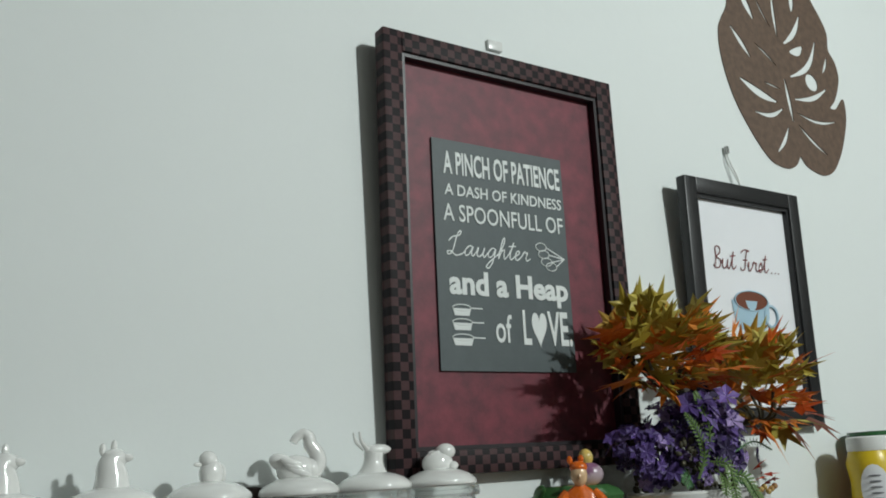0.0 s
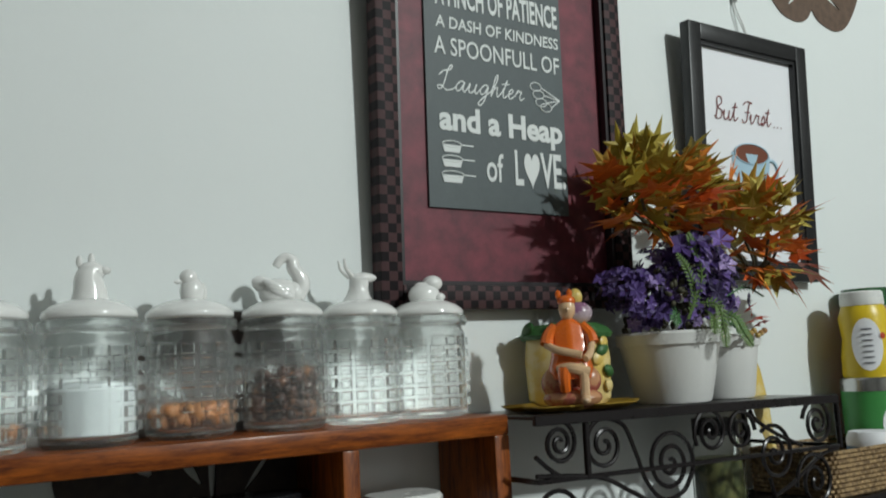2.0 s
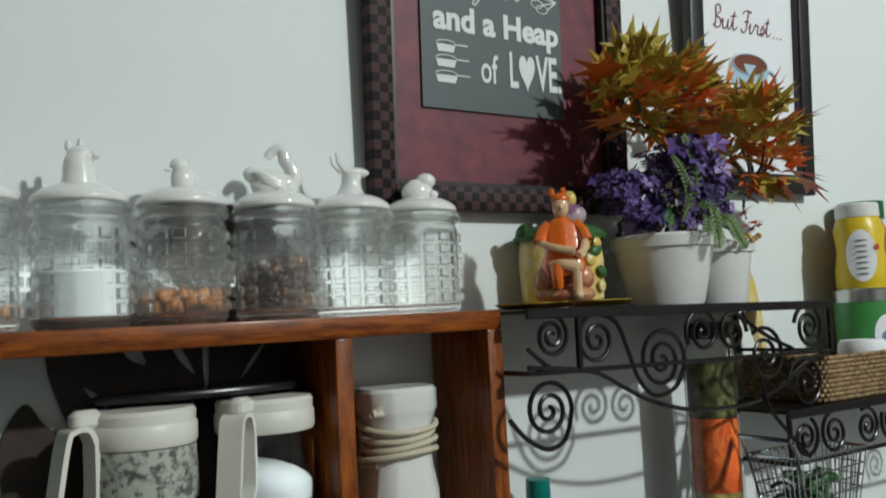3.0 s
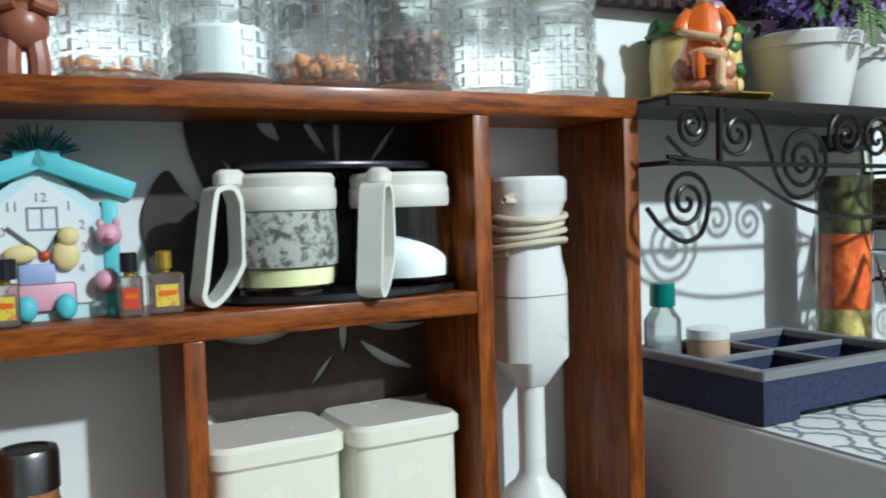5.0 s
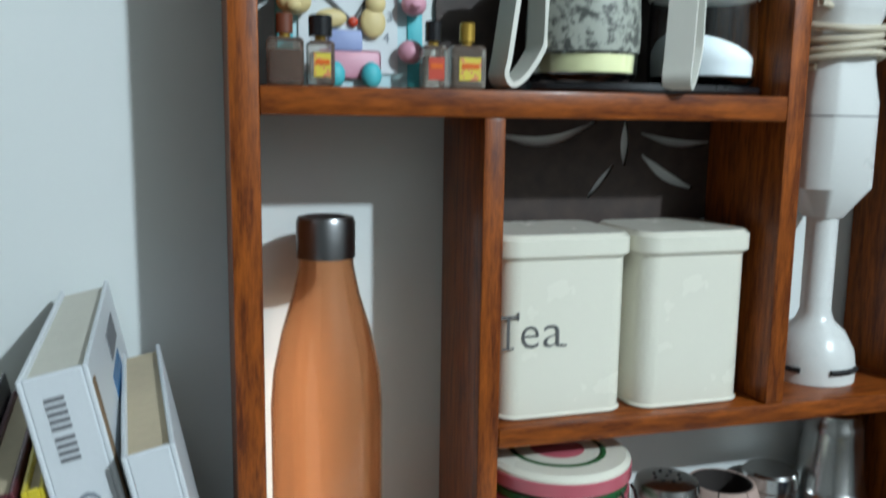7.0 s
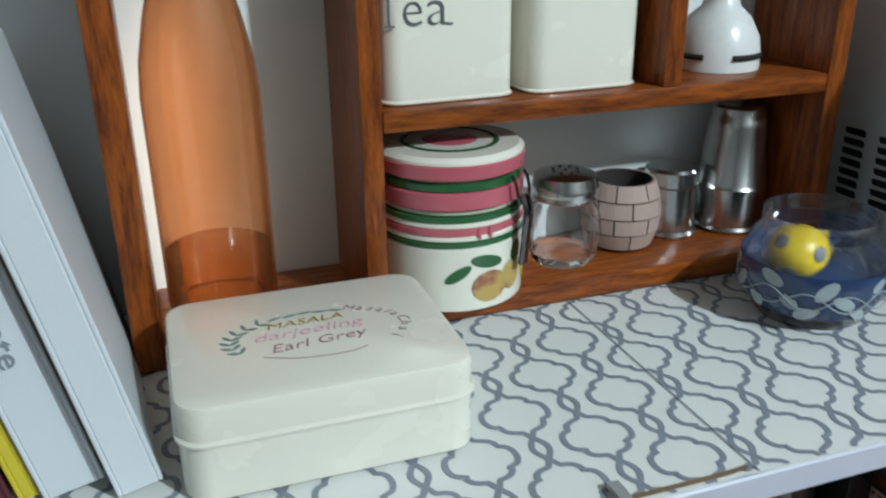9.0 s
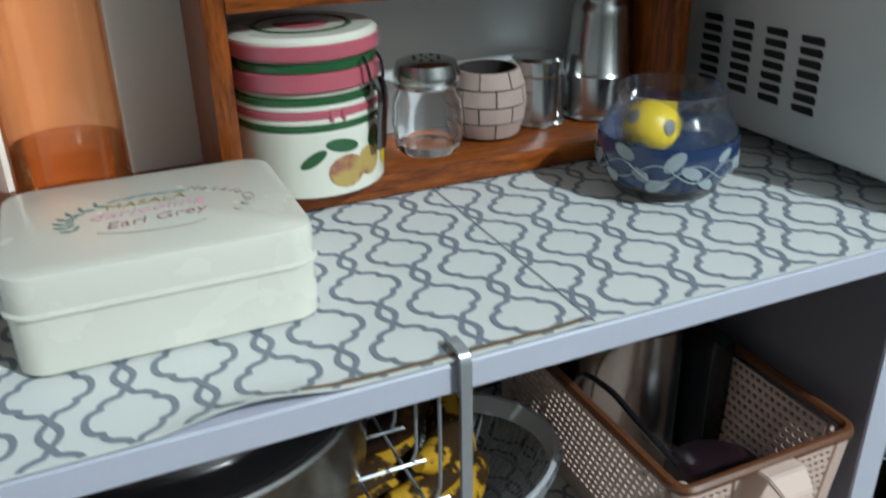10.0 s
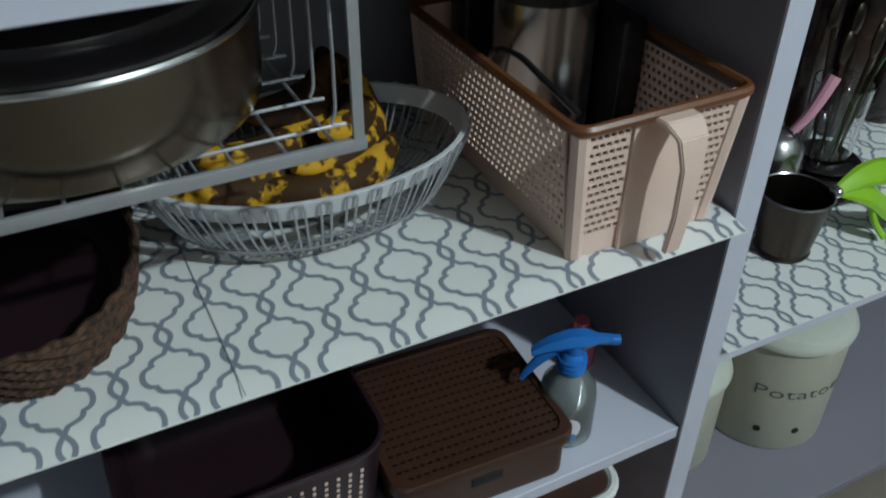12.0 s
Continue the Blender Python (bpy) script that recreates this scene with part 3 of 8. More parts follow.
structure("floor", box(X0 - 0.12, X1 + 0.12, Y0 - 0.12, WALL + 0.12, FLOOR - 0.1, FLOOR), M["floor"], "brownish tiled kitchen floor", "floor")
structure("ceiling", box(X0 - 0.12, X1 + 0.12, Y0 - 0.12, WALL + 0.12, CEIL, CEIL + 0.1), M["room"], "unseen ceiling, dark grey to limit bounced light", "ceiling")

fixture = thing("ceiling_light", "round white ceiling lamp with a lit bulb", "lamp", Matrix.Translation((BULB.x, BULB.y, CEIL)))
part("base", lathe([(0, 0), (0.06, 0), (0.055, -0.025), (0.02, -0.03), (0.02, -0.06), (0, -0.06)], 24), M["plastic"], fixture)
bulb = part("bulb", lathe([(0, -0.06), (0.018, -0.062), (0.03, -0.095), (0.03, -0.12), (0.018, -0.14), (0, -0.146)], 20), glow, fixture)
bulb.visible_shadow = False

# ---- shelving rack: worktop, shelves, uprights ----
FRONT = 0.497
rack = tagged(thing("storage_rack", "pale grey laminate storage rack with open shelves against the wall", "shelf"), kind="structure")
part("worktop", box(-1.0, 1.75, FRONT, WALL - 0.002, TOP - 0.026, TOP - 0.004, 0.0015, 1), M["laminate"], rack, smooth=False)
part("shelf", box(-1.0, 0.562, FRONT + 0.003, WALL - 0.010, SHELF - 0.022, SHELF - 0.003, 0.001, 1), M["laminate"], rack, smooth=False)
part("shelf", box(-1.0, 0.562, FRONT + 0.003, WALL - 0.010, LOW - 0.018, LOW, 0.001, 1), M["laminate"], rack, smooth=False)
part("shelf", box(0.592, 1.72, FRONT + 0.003, WALL - 0.010, 0.236 - 0.02, 0.236, 0.001, 1), M["laminate"], rack, smooth=False)
# Bottom shelf and uprights carry the shade in a darker laminate.
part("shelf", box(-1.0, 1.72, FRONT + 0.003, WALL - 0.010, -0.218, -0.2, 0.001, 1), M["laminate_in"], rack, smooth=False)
# Added dark panel: the gloom under the worktop, put into its colour.
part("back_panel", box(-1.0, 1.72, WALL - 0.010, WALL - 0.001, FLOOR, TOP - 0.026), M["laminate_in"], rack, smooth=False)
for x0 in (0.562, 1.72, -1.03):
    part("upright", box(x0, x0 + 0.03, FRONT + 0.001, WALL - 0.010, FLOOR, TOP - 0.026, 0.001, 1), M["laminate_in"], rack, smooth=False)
    part("edge_strip", box(x0, x0 + 0.03, FRONT - 0.002, FRONT + 0.001, FLOOR, TOP - 0.026), M["laminate"], rack, "pale grey-blue edge strip", smooth=False)


def liner_profile(v, half_cell=0.0300, w=0.0242, e=0.0056, q=0.0845):
    """Half the distance between the two strands at v along the column."""
    v = (v + q / 2) % q - q / 2
    h = q / 2 - half_cell
    if abs(v) < h:
        return e * math.cos(v / h * math.pi / 2)
    u = abs(q / 2 - abs(v)) / half_cell
    if u < 0.36:
        return w * (0.74 + 0.26 * math.sqrt(max(0, 1 - (u / 0.36) ** 2)))
    if u < 0.43:
        return w * (0.74 - 0.16 * math.sin((u - 0.36) / 0.07 * math.pi / 2))
    if u < 0.72:
        k = (u - 0.43) / 0.29
        return w * (0.17 + 0.48 * math.sqrt(max(0, 1 - k * k)))
    return w * 0.17 * (1 - (u - 0.72) / 0.28)


def liner(name, x0, x1, y0, y1, z, at_x, at_y, lift=None, seams=()):
    """Printed paper: a thin sheet with the trellis pattern as thin ribbons of ink on it."""
    sheet = thing(name, "white shelf liner paper with a grey trellis print", "shelf liner")
    nx = 160 if lift else 20
    ny = 70 if lift else 6
    lift = lift or (lambda x, y: 0.0)
    bm = bmesh.new()
    grid = [[bm.verts.new((x0 + (x1 - x0) * i / nx, y0 + (y1 - y0) * j / ny, z + lift(x0 + (x1 - x0) * i / nx, y0 + (y1 - y0) * j / ny))) for j in range(ny + 1)] for i in range(nx + 1)]
    for i in range(nx):
        for j in range(ny):
            bm.faces.new((grid[i][j], grid[i + 1][j], grid[i + 1][j + 1], grid[i][j + 1]))
    ext = bmesh.ops.extrude_face_region(bm, geom=bm.faces[:])
    for v in ext["geom"]:
        if isinstance(v, bmesh.types.BMVert):
            v.co.z -= 0.0012
    part("sheet", bm, M["liner"], sheet)
    verts, faces = [], []
    p, q, hw = 0.0422, 0.0845, 0.0021
    step = 0.0016
    for i in range(math.floor((x0 - at_x) / p) - 1, math.ceil((x1 - at_x) / p) + 2):
        for sgn in (-1, 1):
            run = []
            for k in range(int((y1 - y0) / step) + 1):
                y = y0 + k * step
                v = y - at_y - (q / 2 if i % 2 else 0)
                ph = (v + q / 2) % q
                # the strands cross at each end of an oval
                side = sgn if abs(ph - q / 2) < q / 2 - 0.0300 else -sgn
                x = at_x + i * p + side * liner_profile(v)
                ok = x0 + hw < x < x1 - hw
                if ok:
                    run.append((x, y))
                if (not ok or k == int((y1 - y0) / step)) and run:
                    if len(run) > 2:
                        b0 = len(verts)
                        for n, (a, c) in enumerate(run):
                            a0, c0 = run[max(0, n - 1)]
                            a1, c1 = run[min(len(run) - 1, n + 1)]
                            d = math.hypot(a1 - a0, c1 - c0) or 1
                            nx_, ny_ = -(c1 - c0) / d, (a1 - a0) / d
                            for s in (-1, 1):
                                xx, yy = a + s * hw * nx_, min(y1, max(y0, c + s * hw * ny_))
                                verts.append((xx, yy, z + lift(xx, yy) + 0.0004 + 0.0001 * (sgn > 0)))
                        for n in range(len(run) - 1):
                            o = b0 + 2 * n
                            faces.append((o, o + 1, o + 3, o + 2))
                    run = []
    me = bpy.data.meshes.new("print")
    me.from_pydata(verts, [], faces)
    me.materials.append(M["liner_ink"])
    part("print", me, None, sheet, "grey printed trellis lines")
    for sx in seams:
        part("seam", box(sx - 0.0004, sx + 0.0004, y0, y1, z + 0.0008, z + 0.0013), M["liner_ink"], sheet, "thin dark seam")
    return sheet


def curl(x, y):
    """The loose front edge of the paper on the worktop."""
    near = max(0.0, 1 - (y - FRONT) / 0.03)
    return near ** 2 * 0.008 * max(0, math.sin((x + 0.02) * 24)) ** 2 * (1 if x < 0.27 else 0)


edge_bm = bmesh.new()
row = []
for i in range(41):
    ex = 0.075 + 0.195 * i / 40
    row.append([edge_bm.verts.new((ex, FRONT + 0.0022 + d, TOP + h)) for d, h in ((0, 0.0003), (0, 0.0006 + 0.86 * curl(ex, FRONT)), (0.004, 0.0006 + 0.6 * curl(ex, FRONT)), (0.004, 0.0003))])
for p, q in zip(row, row[1:]):
    for i in range(3):
        edge_bm.faces.new((p[i], p[i + 1], q[i + 1], q[i]))
tagged(part("trim", edge_bm, M["kraft"]), "bare brown board edge under the lifted liner paper", "trim", "", "structure")
liner("shelf_liner", -0.95, 1.7, FRONT - 0.001, WALL - 0.003, TOP, 0.2365, 0.566, curl, (0.271,))


def droop(x, y):
    """The paper hangs over the front edge of the lower shelf."""
    return -0.004 * max(0.0, (FRONT + 0.001 - y) / 0.026) ** 1.3


liner("shelf_liner", -0.95, 0.556, FRONT - 0.025, WALL - 0.012, SHELF, 0.1535, 0.522, droop, (0.067,))
liner("shelf_liner", 0.60, 1.68, FRONT - 0.006, WALL - 0.012, 0.241, 0.66, 0.55)

# ---- wooden cabinet on the worktop ----
UF = 0.757
unit = thing("wooden_shelf", "polished reddish-brown wooden open shelf standing on the worktop", "shelf")
ZB = TOP + 0.0015


def board(name, x0, x1, z0, z1, mat, y0=UF):
    return part(name, box(x0, x1, y0, WALL - 0.004, z0, z1, 0.0018, 2), mat, unit)


board("side_panel", -0.098, -0.077, ZB, 1.363, M["wood_z"])
board("side_panel", 0.5235, 0.5425, ZB, 1.363, M["wood_z"])
board("top_board", -0.098, 0.5425, 1.363, 1.3835, M["wood_x"])
board("shelf_board", -0.077, 0.3505, 1.182, 1.2025, M["wood_x"], UF + 0.0005)
board("shelf_board", 0.1045, 0.5235, 0.921, 0.938, M["wood_x"], UF + 0.0005)
board("bottom_board", -0.077, 0.5235, ZB, 0.772, M["wood_x"], UF + 0.001)
board("divider", 0.087, 0.1045, 0.772, 1.182, M["wood_z"], UF + 0.001)
board("divider", 0.3505, 0.3685, 0.938, 1.363, M["wood_z"], UF + 0.001)

# ---- microwave ----
mw = thing("microwave_oven", "grey metal microwave oven with vent slots in its side", "microwave")
MX, MY0, MY1, MZ0, MZ1 = 0.597, 0.515, 0.852, 0.768, 1.058
case = part("case", box(MX, MX + 0.47, MY0, MY1, MZ0, MZ1, 0.006, 3), M["grey_case"], mw)
for fx in (MX + 0.04, MX + 0.43):
    for fy in (MY0 + 0.04, MY1 - 0.04):
        part("foot", lathe([(0, 0), (0.014, 0), (0.016, 0.012), (0, 0.0165)], 16, None, (fx, fy, TOP + 0.002)), M["black"], mw, "black rubber foot")
slot_me = mesh_of("vent_slot", loft([[(x, y, z) for y, z in ((0.0, -0.0035), (0.024, -0.0035), (0.026, -0.001), (0.026, 0.0025), (0.003, 0.0035), (0, 0.001))] for x in (-0.0012, 0.001)]), M["slot"], False)
for col in range(4):
    for row in range(7):
        o = part("vent_slot", slot_me, None, case)
        o.location = (MX, 0.643 + col * 0.0435, 0.870 - row * 0.0105)
part("door", box(MX + 0.002, MX + 0.36, MY0 - 0.022, MY0 - 0.001, MZ0 + 0.004, MZ1 - 0.004, 0.004), M["black"], mw, "black glass door")
part("control_panel", box(MX + 0.362, MX + 0.468, MY0 - 0.02, MY0 - 0.001, MZ0 + 0.004, MZ1 - 0.004, 0.004), M["grey_trim"], mw)
liner("shelf_liner", MX + 0.004, MX + 0.46, MY0 + 0.004, MY1 - 0.004, MZ1 + 0.0016, 0.66, 0.60)

# ---- pictures and leaf boards on the wall ----


def picture(name, label, x0, x1, z0, z1, border, depth, mould, edge, tilt, inner):
    p = thing(name, label, "picture frame", Matrix.Translation((x0, WALL - 0.004 - depth, z0)) @ Matrix.Rotation(radians(tilt), 4, "X"))
    w, h = x1 - x0, z1 - z0
    for nm, a in (("moulding", (0, border, 0, h)), ("moulding", (w - border, w, 0, h)), ("moulding", (border, w - border, 0, border)), ("moulding", (border, w - border, h - border, h))):
        part(nm, box(a[0], a[1], 0.0, depth, a[2], a[3], 0.002, 2), mould, p)
    lip = 0.005
    for a in ((border, border + lip, border, h - border), (w - border - lip, w - border, border, h - border), (border + lip, w - border - lip, border, border + lip), (border + lip, w - border - lip, h - border - lip, h - border)):
        part("inner_lip", box(a[0], a[1], 0.004, depth - 0.001, a[2], a[3]), edge, p)
    part("backing", box(border, w - border, depth - 0.006, depth - 0.0012, border, h - border), inner, p)
    return p


big = picture("framed_quote", "large maroon framed kitchen quote with checked moulding, hung on the wall", 0.447, 0.832, 1.502, 2.052, 0.028, 0.022, M["checks"], M["frame_edge"], 1.8, M["mat_red"])
sheet = part("quote_sheet", box(0.0735, 0.2865, 0.0125, 0.0155, 0.115, 0.412), M["slate"], big, "slate grey sheet with white lettering")
sheet.location.z = 0.006


def quote(body, x0, x1, z, h, shear=0.0, bold=0.0):
    o = part("lettering", lettering(body, h, M["chalk"], x1 - x0, shear, 0.0004, bold), None, sheet, "white lettering: " + body)
    xs = [v.co.x for v in o.data.vertices]
    o.location = ((x0 + x1) / 2 - (max(xs) + min(xs)) / 2, 0.0119, z)


quote("A PINCH OF PATIENCE", 0.089, 0.281, 0.367, 0.029, 0, 0.022)
quote("A DASH OF KINDNESS", 0.089, 0.281, 0.338, 0.0145, 0.05, 0.014)
quote("A SPOONFULL OF", 0.086, 0.281, 0.304, 0.022, 0, 0.006)
quote("and a Heap", 0.090, 0.281, 0.211, 0.0285, 0, 0.035)
quote("of", 0.157, 0.183, 0.152, 0.035, 0, 0.01)
quote("L", 0.201, 0.214, 0.151, 0.043, 0, 0.022)
quote("VE.", 0.242, 0.283, 0.151, 0.043, 0, 0.022)


def scripted(strokes, parent, name, label, at, size, mat, r, lean=0.25):
    """Joined-up handwriting: each stroke a thin flat bar along a smooth line; one unit is the x-height."""
    bm = bmesh.new()
    for pts in strokes:
        path = [(at[0] + (x + lean * z) * size, at[1], at[2] + z * size) for x, z, _ in [tuple(q) for q in smooth_path([(x, z, 0) for x, z in pts], 6)]]
        w = [r * (0.75 + 0.45 * abs(math.sin(0.55 * i))) for i in range(len(path))]
        tube(path, w, 5, bm=bm)
    for v in bm.verts:
        v.co.y = at[1] + (v.co.y - at[1]) * 0.3
    return part(name, bm, mat, parent, label)


SCRIPT_L = [(-0.5, 1.3), (-0.1, 1.75), (0.5, 1.9), (0.75, 2.2), (0.6, 2.4), (0.35, 1.9), (0.25, 1.0), (0.1, 0.2), (-0.25, 0.0), (-0.4, 0.25), (0.0, 0.3), (0.6, -0.05), (1.2, 0.1), (1.6, 0.4)]
SCRIPT_A = [(0.9, 0.9), (0.5, 1.0), (0.1, 0.55), (0.2, 0.05), (0.6, 0.2), (0.9, 0.95), (0.85, 0.3), (1.05, 0.02), (1.4, 0.5)]
SCRIPT_U = [(0.0, 0.5), (0.15, 0.95), (0.1, 0.25), (0.4, 0.02), (0.75, 0.4), (0.85, 0.95), (0.8, 0.25), (1.0, 0.02), (1.35, 0.5)]
SCRIPT_G = [(0.85, 0.9), (0.45, 1.0), (0.05, 0.5), (0.2, 0.05), (0.6, 0.25), (0.85, 0.9), (0.75, -0.3), (0.4, -1.0), (0.05, -0.9), (0.4, -0.35), (1.3, 0.5)]
SCRIPT_H = [(0.0, 0.5), (0.45, 1.4), (0.5, 2.1), (0.3, 2.0), (0.15, 1.0), (0.1, 0.0), (0.35, 0.75), (0.65, 0.95), (0.7, 0.4), (0.85, 0.02), (1.25, 0.5)]
SCRIPT_T = [(0.0, 0.5), (0.3, 1.2), (0.4, 1.8), (0.2, 0.6), (0.35, 0.02), (0.8, 0.4)]
SCRIPT_E = [(0.0, 0.4), (0.45, 0.65), (0.5, 0.95), (0.2, 0.9), (0.1, 0.35), (0.4, 0.02), (0.9, 0.45)]
SCRIPT_R = [(0.0, 0.45), (0.25, 1.0), (0.35, 0.85), (0.65, 0.9), (0.55, 0.4), (0.7, 0.05), (1.1, 0.3)]


def moved(pts, dx):
    return [(x + dx, z) for x, z in pts]


laughter = [SCRIPT_L, moved(SCRIPT_A, 1.5), moved(SCRIPT_U, 2.9), moved(SCRIPT_G, 4.25), moved(SCRIPT_H, 5.5), moved(SCRIPT_T, 6.75), [(6.6, 1.35), (7.5, 1.45)], moved(SCRIPT_E, 7.5), moved(SCRIPT_R, 8.4)]
scripted(laughter, sheet, "script_lettering", "white script lettering: Laughter", (0.094, 0.0117, 0.260), 0.0132, M["chalk"], 0.0009)
heart = [(0.0125 * math.sin(a) ** 3 * 1.0, 0.0016 * (13 * math.cos(a) - 5 * math.cos(2 * a) - 2 * math.cos(3 * a) - math.cos(4 * a))) for a in [2 * math.pi * i / 40 for i in range(40)]]
hm = flat_shape([heart], 0.0008)
hm.materials.append(M["chalk"])
part("heart", hm, None, sheet, "white heart").location = (0.2280, 0.0119, 0.173)
for n, (cx, cz, rx) in enumerate(((0.107, 0.1930, 0.0135), (0.107, 0.1750, 0.0145), (0.107, 0.1560, 0.0155))):
    cup = tube([(cx + rx * math.cos(a), 0.0118, cz + 0.004 * math.sin(a)) for a in [2 * math.pi * i / 20 for i in range(20)]], 0.0008, 4, True)
    box(cx + rx, cx + rx + 0.018, 0.0115, 0.0123, cz - 0.0008, cz + 0.0008, bm=cup)
    loft([[(cx - rx, y, cz - 0.001), (cx + rx, y, cz - 0.001), (cx + rx * 0.8, y, cz - 0.010), (cx - rx * 0.8, y, cz - 0.010)] for y in (0.0115, 0.0123)], cup)
    part("cup_drawing", cup, M["chalk"], sheet, "white drawing of a measuring cup", smooth=False)
for n, (dx, dz) in enumerate(((0.0, 0.020), (0.004, 0.010), (0.008, 0.000), (0.016, -0.006))):
    bm = tube([(0.240 + dx + 0.009 * math.cos(a), 0.0118, 0.262 + dz + 0.0055 * math.sin(a)) for a in [2 * math.pi * i / 20 for i in range(20)]], 0.0008, 4, True)
    tube([(0.248 + dx, 0.0118, 0.262 + dz), (0.279, 0.0118, 0.268)], 0.001, 4, bm=bm)
    part("spoon_drawing", bm, M["chalk"], sheet, "white drawing of a measuring spoon")
clip = tagged(part("wall_clip", box(0.640, 0.665, WALL - 0.006, WALL + 0.001, 2.083, 2.098, 0.001), M["plastic"]), "small white plastic clip on the wall", "clip")

small = picture("framed_print", "black framed coffee print hung on the wall", 0.970, 1.250, 1.542, 1.929, 0.026, 0.018, M["frame_black"], M["frame_black"], 3.0, M["paper"])
SCRIPT_B = [(0.2, 0.0), (0.35, 1.0), (0.3, 2.0), (0.8, 2.1), (0.95, 1.6), (0.45, 1.1), (1.0, 0.8), (0.9, 0.15), (0.4, 0.0), (0.0, 0.25)]
SCRIPT_F = [(0.0, 1.75), (0.5, 2.1), (1.3, 2.05), (0.9, 1.9), (0.7, 1.0), (0.55, 0.2), (0.1, 0.0), (-0.1, 0.3)]
SCRIPT_I = [(0.0, 0.4), (0.2, 0.95), (0.15, 0.2), (0.35, 0.02), (0.7, 0.45)]
SCRIPT_S = [(0.0, 0.4), (0.35, 1.0), (0.5, 0.5), (0.35, 0.05), (0.0, 0.12), (0.8, 0.4)]
first = [SCRIPT_B, moved(SCRIPT_U, 1.2), moved(SCRIPT_T, 2.5), [(2.4, 1.3), (3.2, 1.4)], moved(SCRIPT_F, 4.0), [(4.3, 1.05), (5.0, 1.1)], moved(SCRIPT_I, 5.0), moved(SCRIPT_R, 5.7), moved(SCRIPT_S, 6.7), moved(SCRIPT_T, 7.4), [(7.3, 1.3), (8.0, 1.4)]] + [[(8.6 + 0.55 * k, 0.0), (8.65 + 0.55 * k, 0.05), (8.7 + 0.55 * k, 0.1)] for k in range(3)]
scripted(first, small, "script_lettering", "dark red script lettering: But First...", (0.060, 0.0108, 0.247), 0.0163, M["ink_red"], 0.0010, 0.1)
cup = lathe([(0, 0), (0.030, 0.002), (0.042, 0.020), (0.046, 0.048)], 28, None, (0, 0, 0), 1, 0.03)
o = part("cup_print", cup, M["pale_blue"], small, "pale blue printed coffee cup")
o.location = (0.140, 0.0108, 0.150)
o = part("coffee_print", tube([(0.04 * math.cos(a), 0, 0.016 * math.sin(a)) for a in [2 * math.pi * i / 24 for i in range(24)]], 0.0012, 4, True), M["pale_blue"], small)
o.location = (0.140, 0.0092, 0.198)
em = flat_shape([[(0.04 * math.cos(a), 0.016 * math.sin(a)) for a in [2 * math.pi * i / 28 for i in range(28)]]], 0.0006)
em.materials.append(M["coffee"])
part("coffee_print", em, None, small, "brown printed coffee").location = (0.140, 0.0098, 0.198)
part("handle_print", tube([(0.046 + 0.016 * math.cos(a), 0, 0.028 + 0.017 * math.sin(a)) for a in [2 * math.pi * i / 20 for i in range(20)]], 0.0025, 4, True), M["pale_blue"], small).location = (0.140, 0.0102, 0.147)
cordm = tube(smooth_path([(1.129, WALL - 0.004, 2.005), (1.133, WALL - 0.006, 1.985), (1.139, WALL - 0.012, 1.955), (1.145, WALL - 0.016, 1.915)], 5), 0.0014, 5)
tube(smooth_path([(1.129, WALL - 0.004, 2.005), (1.126, WALL - 0.006, 1.985), (1.137, WALL - 0.012, 1.950), (1.148, WALL - 0.016, 1.915)], 5), 0.0012, 5, bm=cordm)
hangs = thing("picture_hook", "white cord looped over a small nail on the wall", "hook")
part("cord", cordm, M["plastic"], hangs)
part("nail", lathe([(0, 0), (0.004, 0), (0.004, 0.012), (0, 0.014)], 10, None, (1.129, WALL - 0.006, 2.0)), M["steel"], hangs)


def lens(x0, z0, x1, z1, w, bend=0.0, n=8):
    """A slim pointed slit from one point to another."""
    a, b = Vector((x0, z0)), Vector((x1, z1))
    d = b - a
    s = Vector((-d.y, d.x)).normalized()
    mid = [a + d * (i / n) + s * bend * math.sin(math.pi * i / n) for i in range(n + 1)]
    up = [m + s * w / 2 * math.sin(math.pi * min(0.94, max(0.06, i / n))) ** 0.7 for i, m in enumerate(mid)]
    dn = [m - s * w / 2 * math.sin(math.pi * min(0.94, max(0.06, i / n))) ** 0.7 for i, m in enumerate(mid)]
    return [tuple(q) for q in up + dn[::-1]]


def leaf_board(name, label, outline, holes, mat, y, depth=0.004, shift=(0, 0)):
    pts = [(q.x, q.y) for q in smooth_path([(x, z, 0) for x, z in outline + outline[:1]], 5)][:-1]
    me = flat_shape([pts] + holes, depth)
    me.materials.append(mat)
    ob = tagged(part(name, me, None), label, "wall decoration")
    ob.location = (shift[0], y, shift[1])
    return ob


def bent(a, b, w, bend=0.0):
    return lens(a[0], a[1], b[0], b[1], w * 1.25, bend, 10)


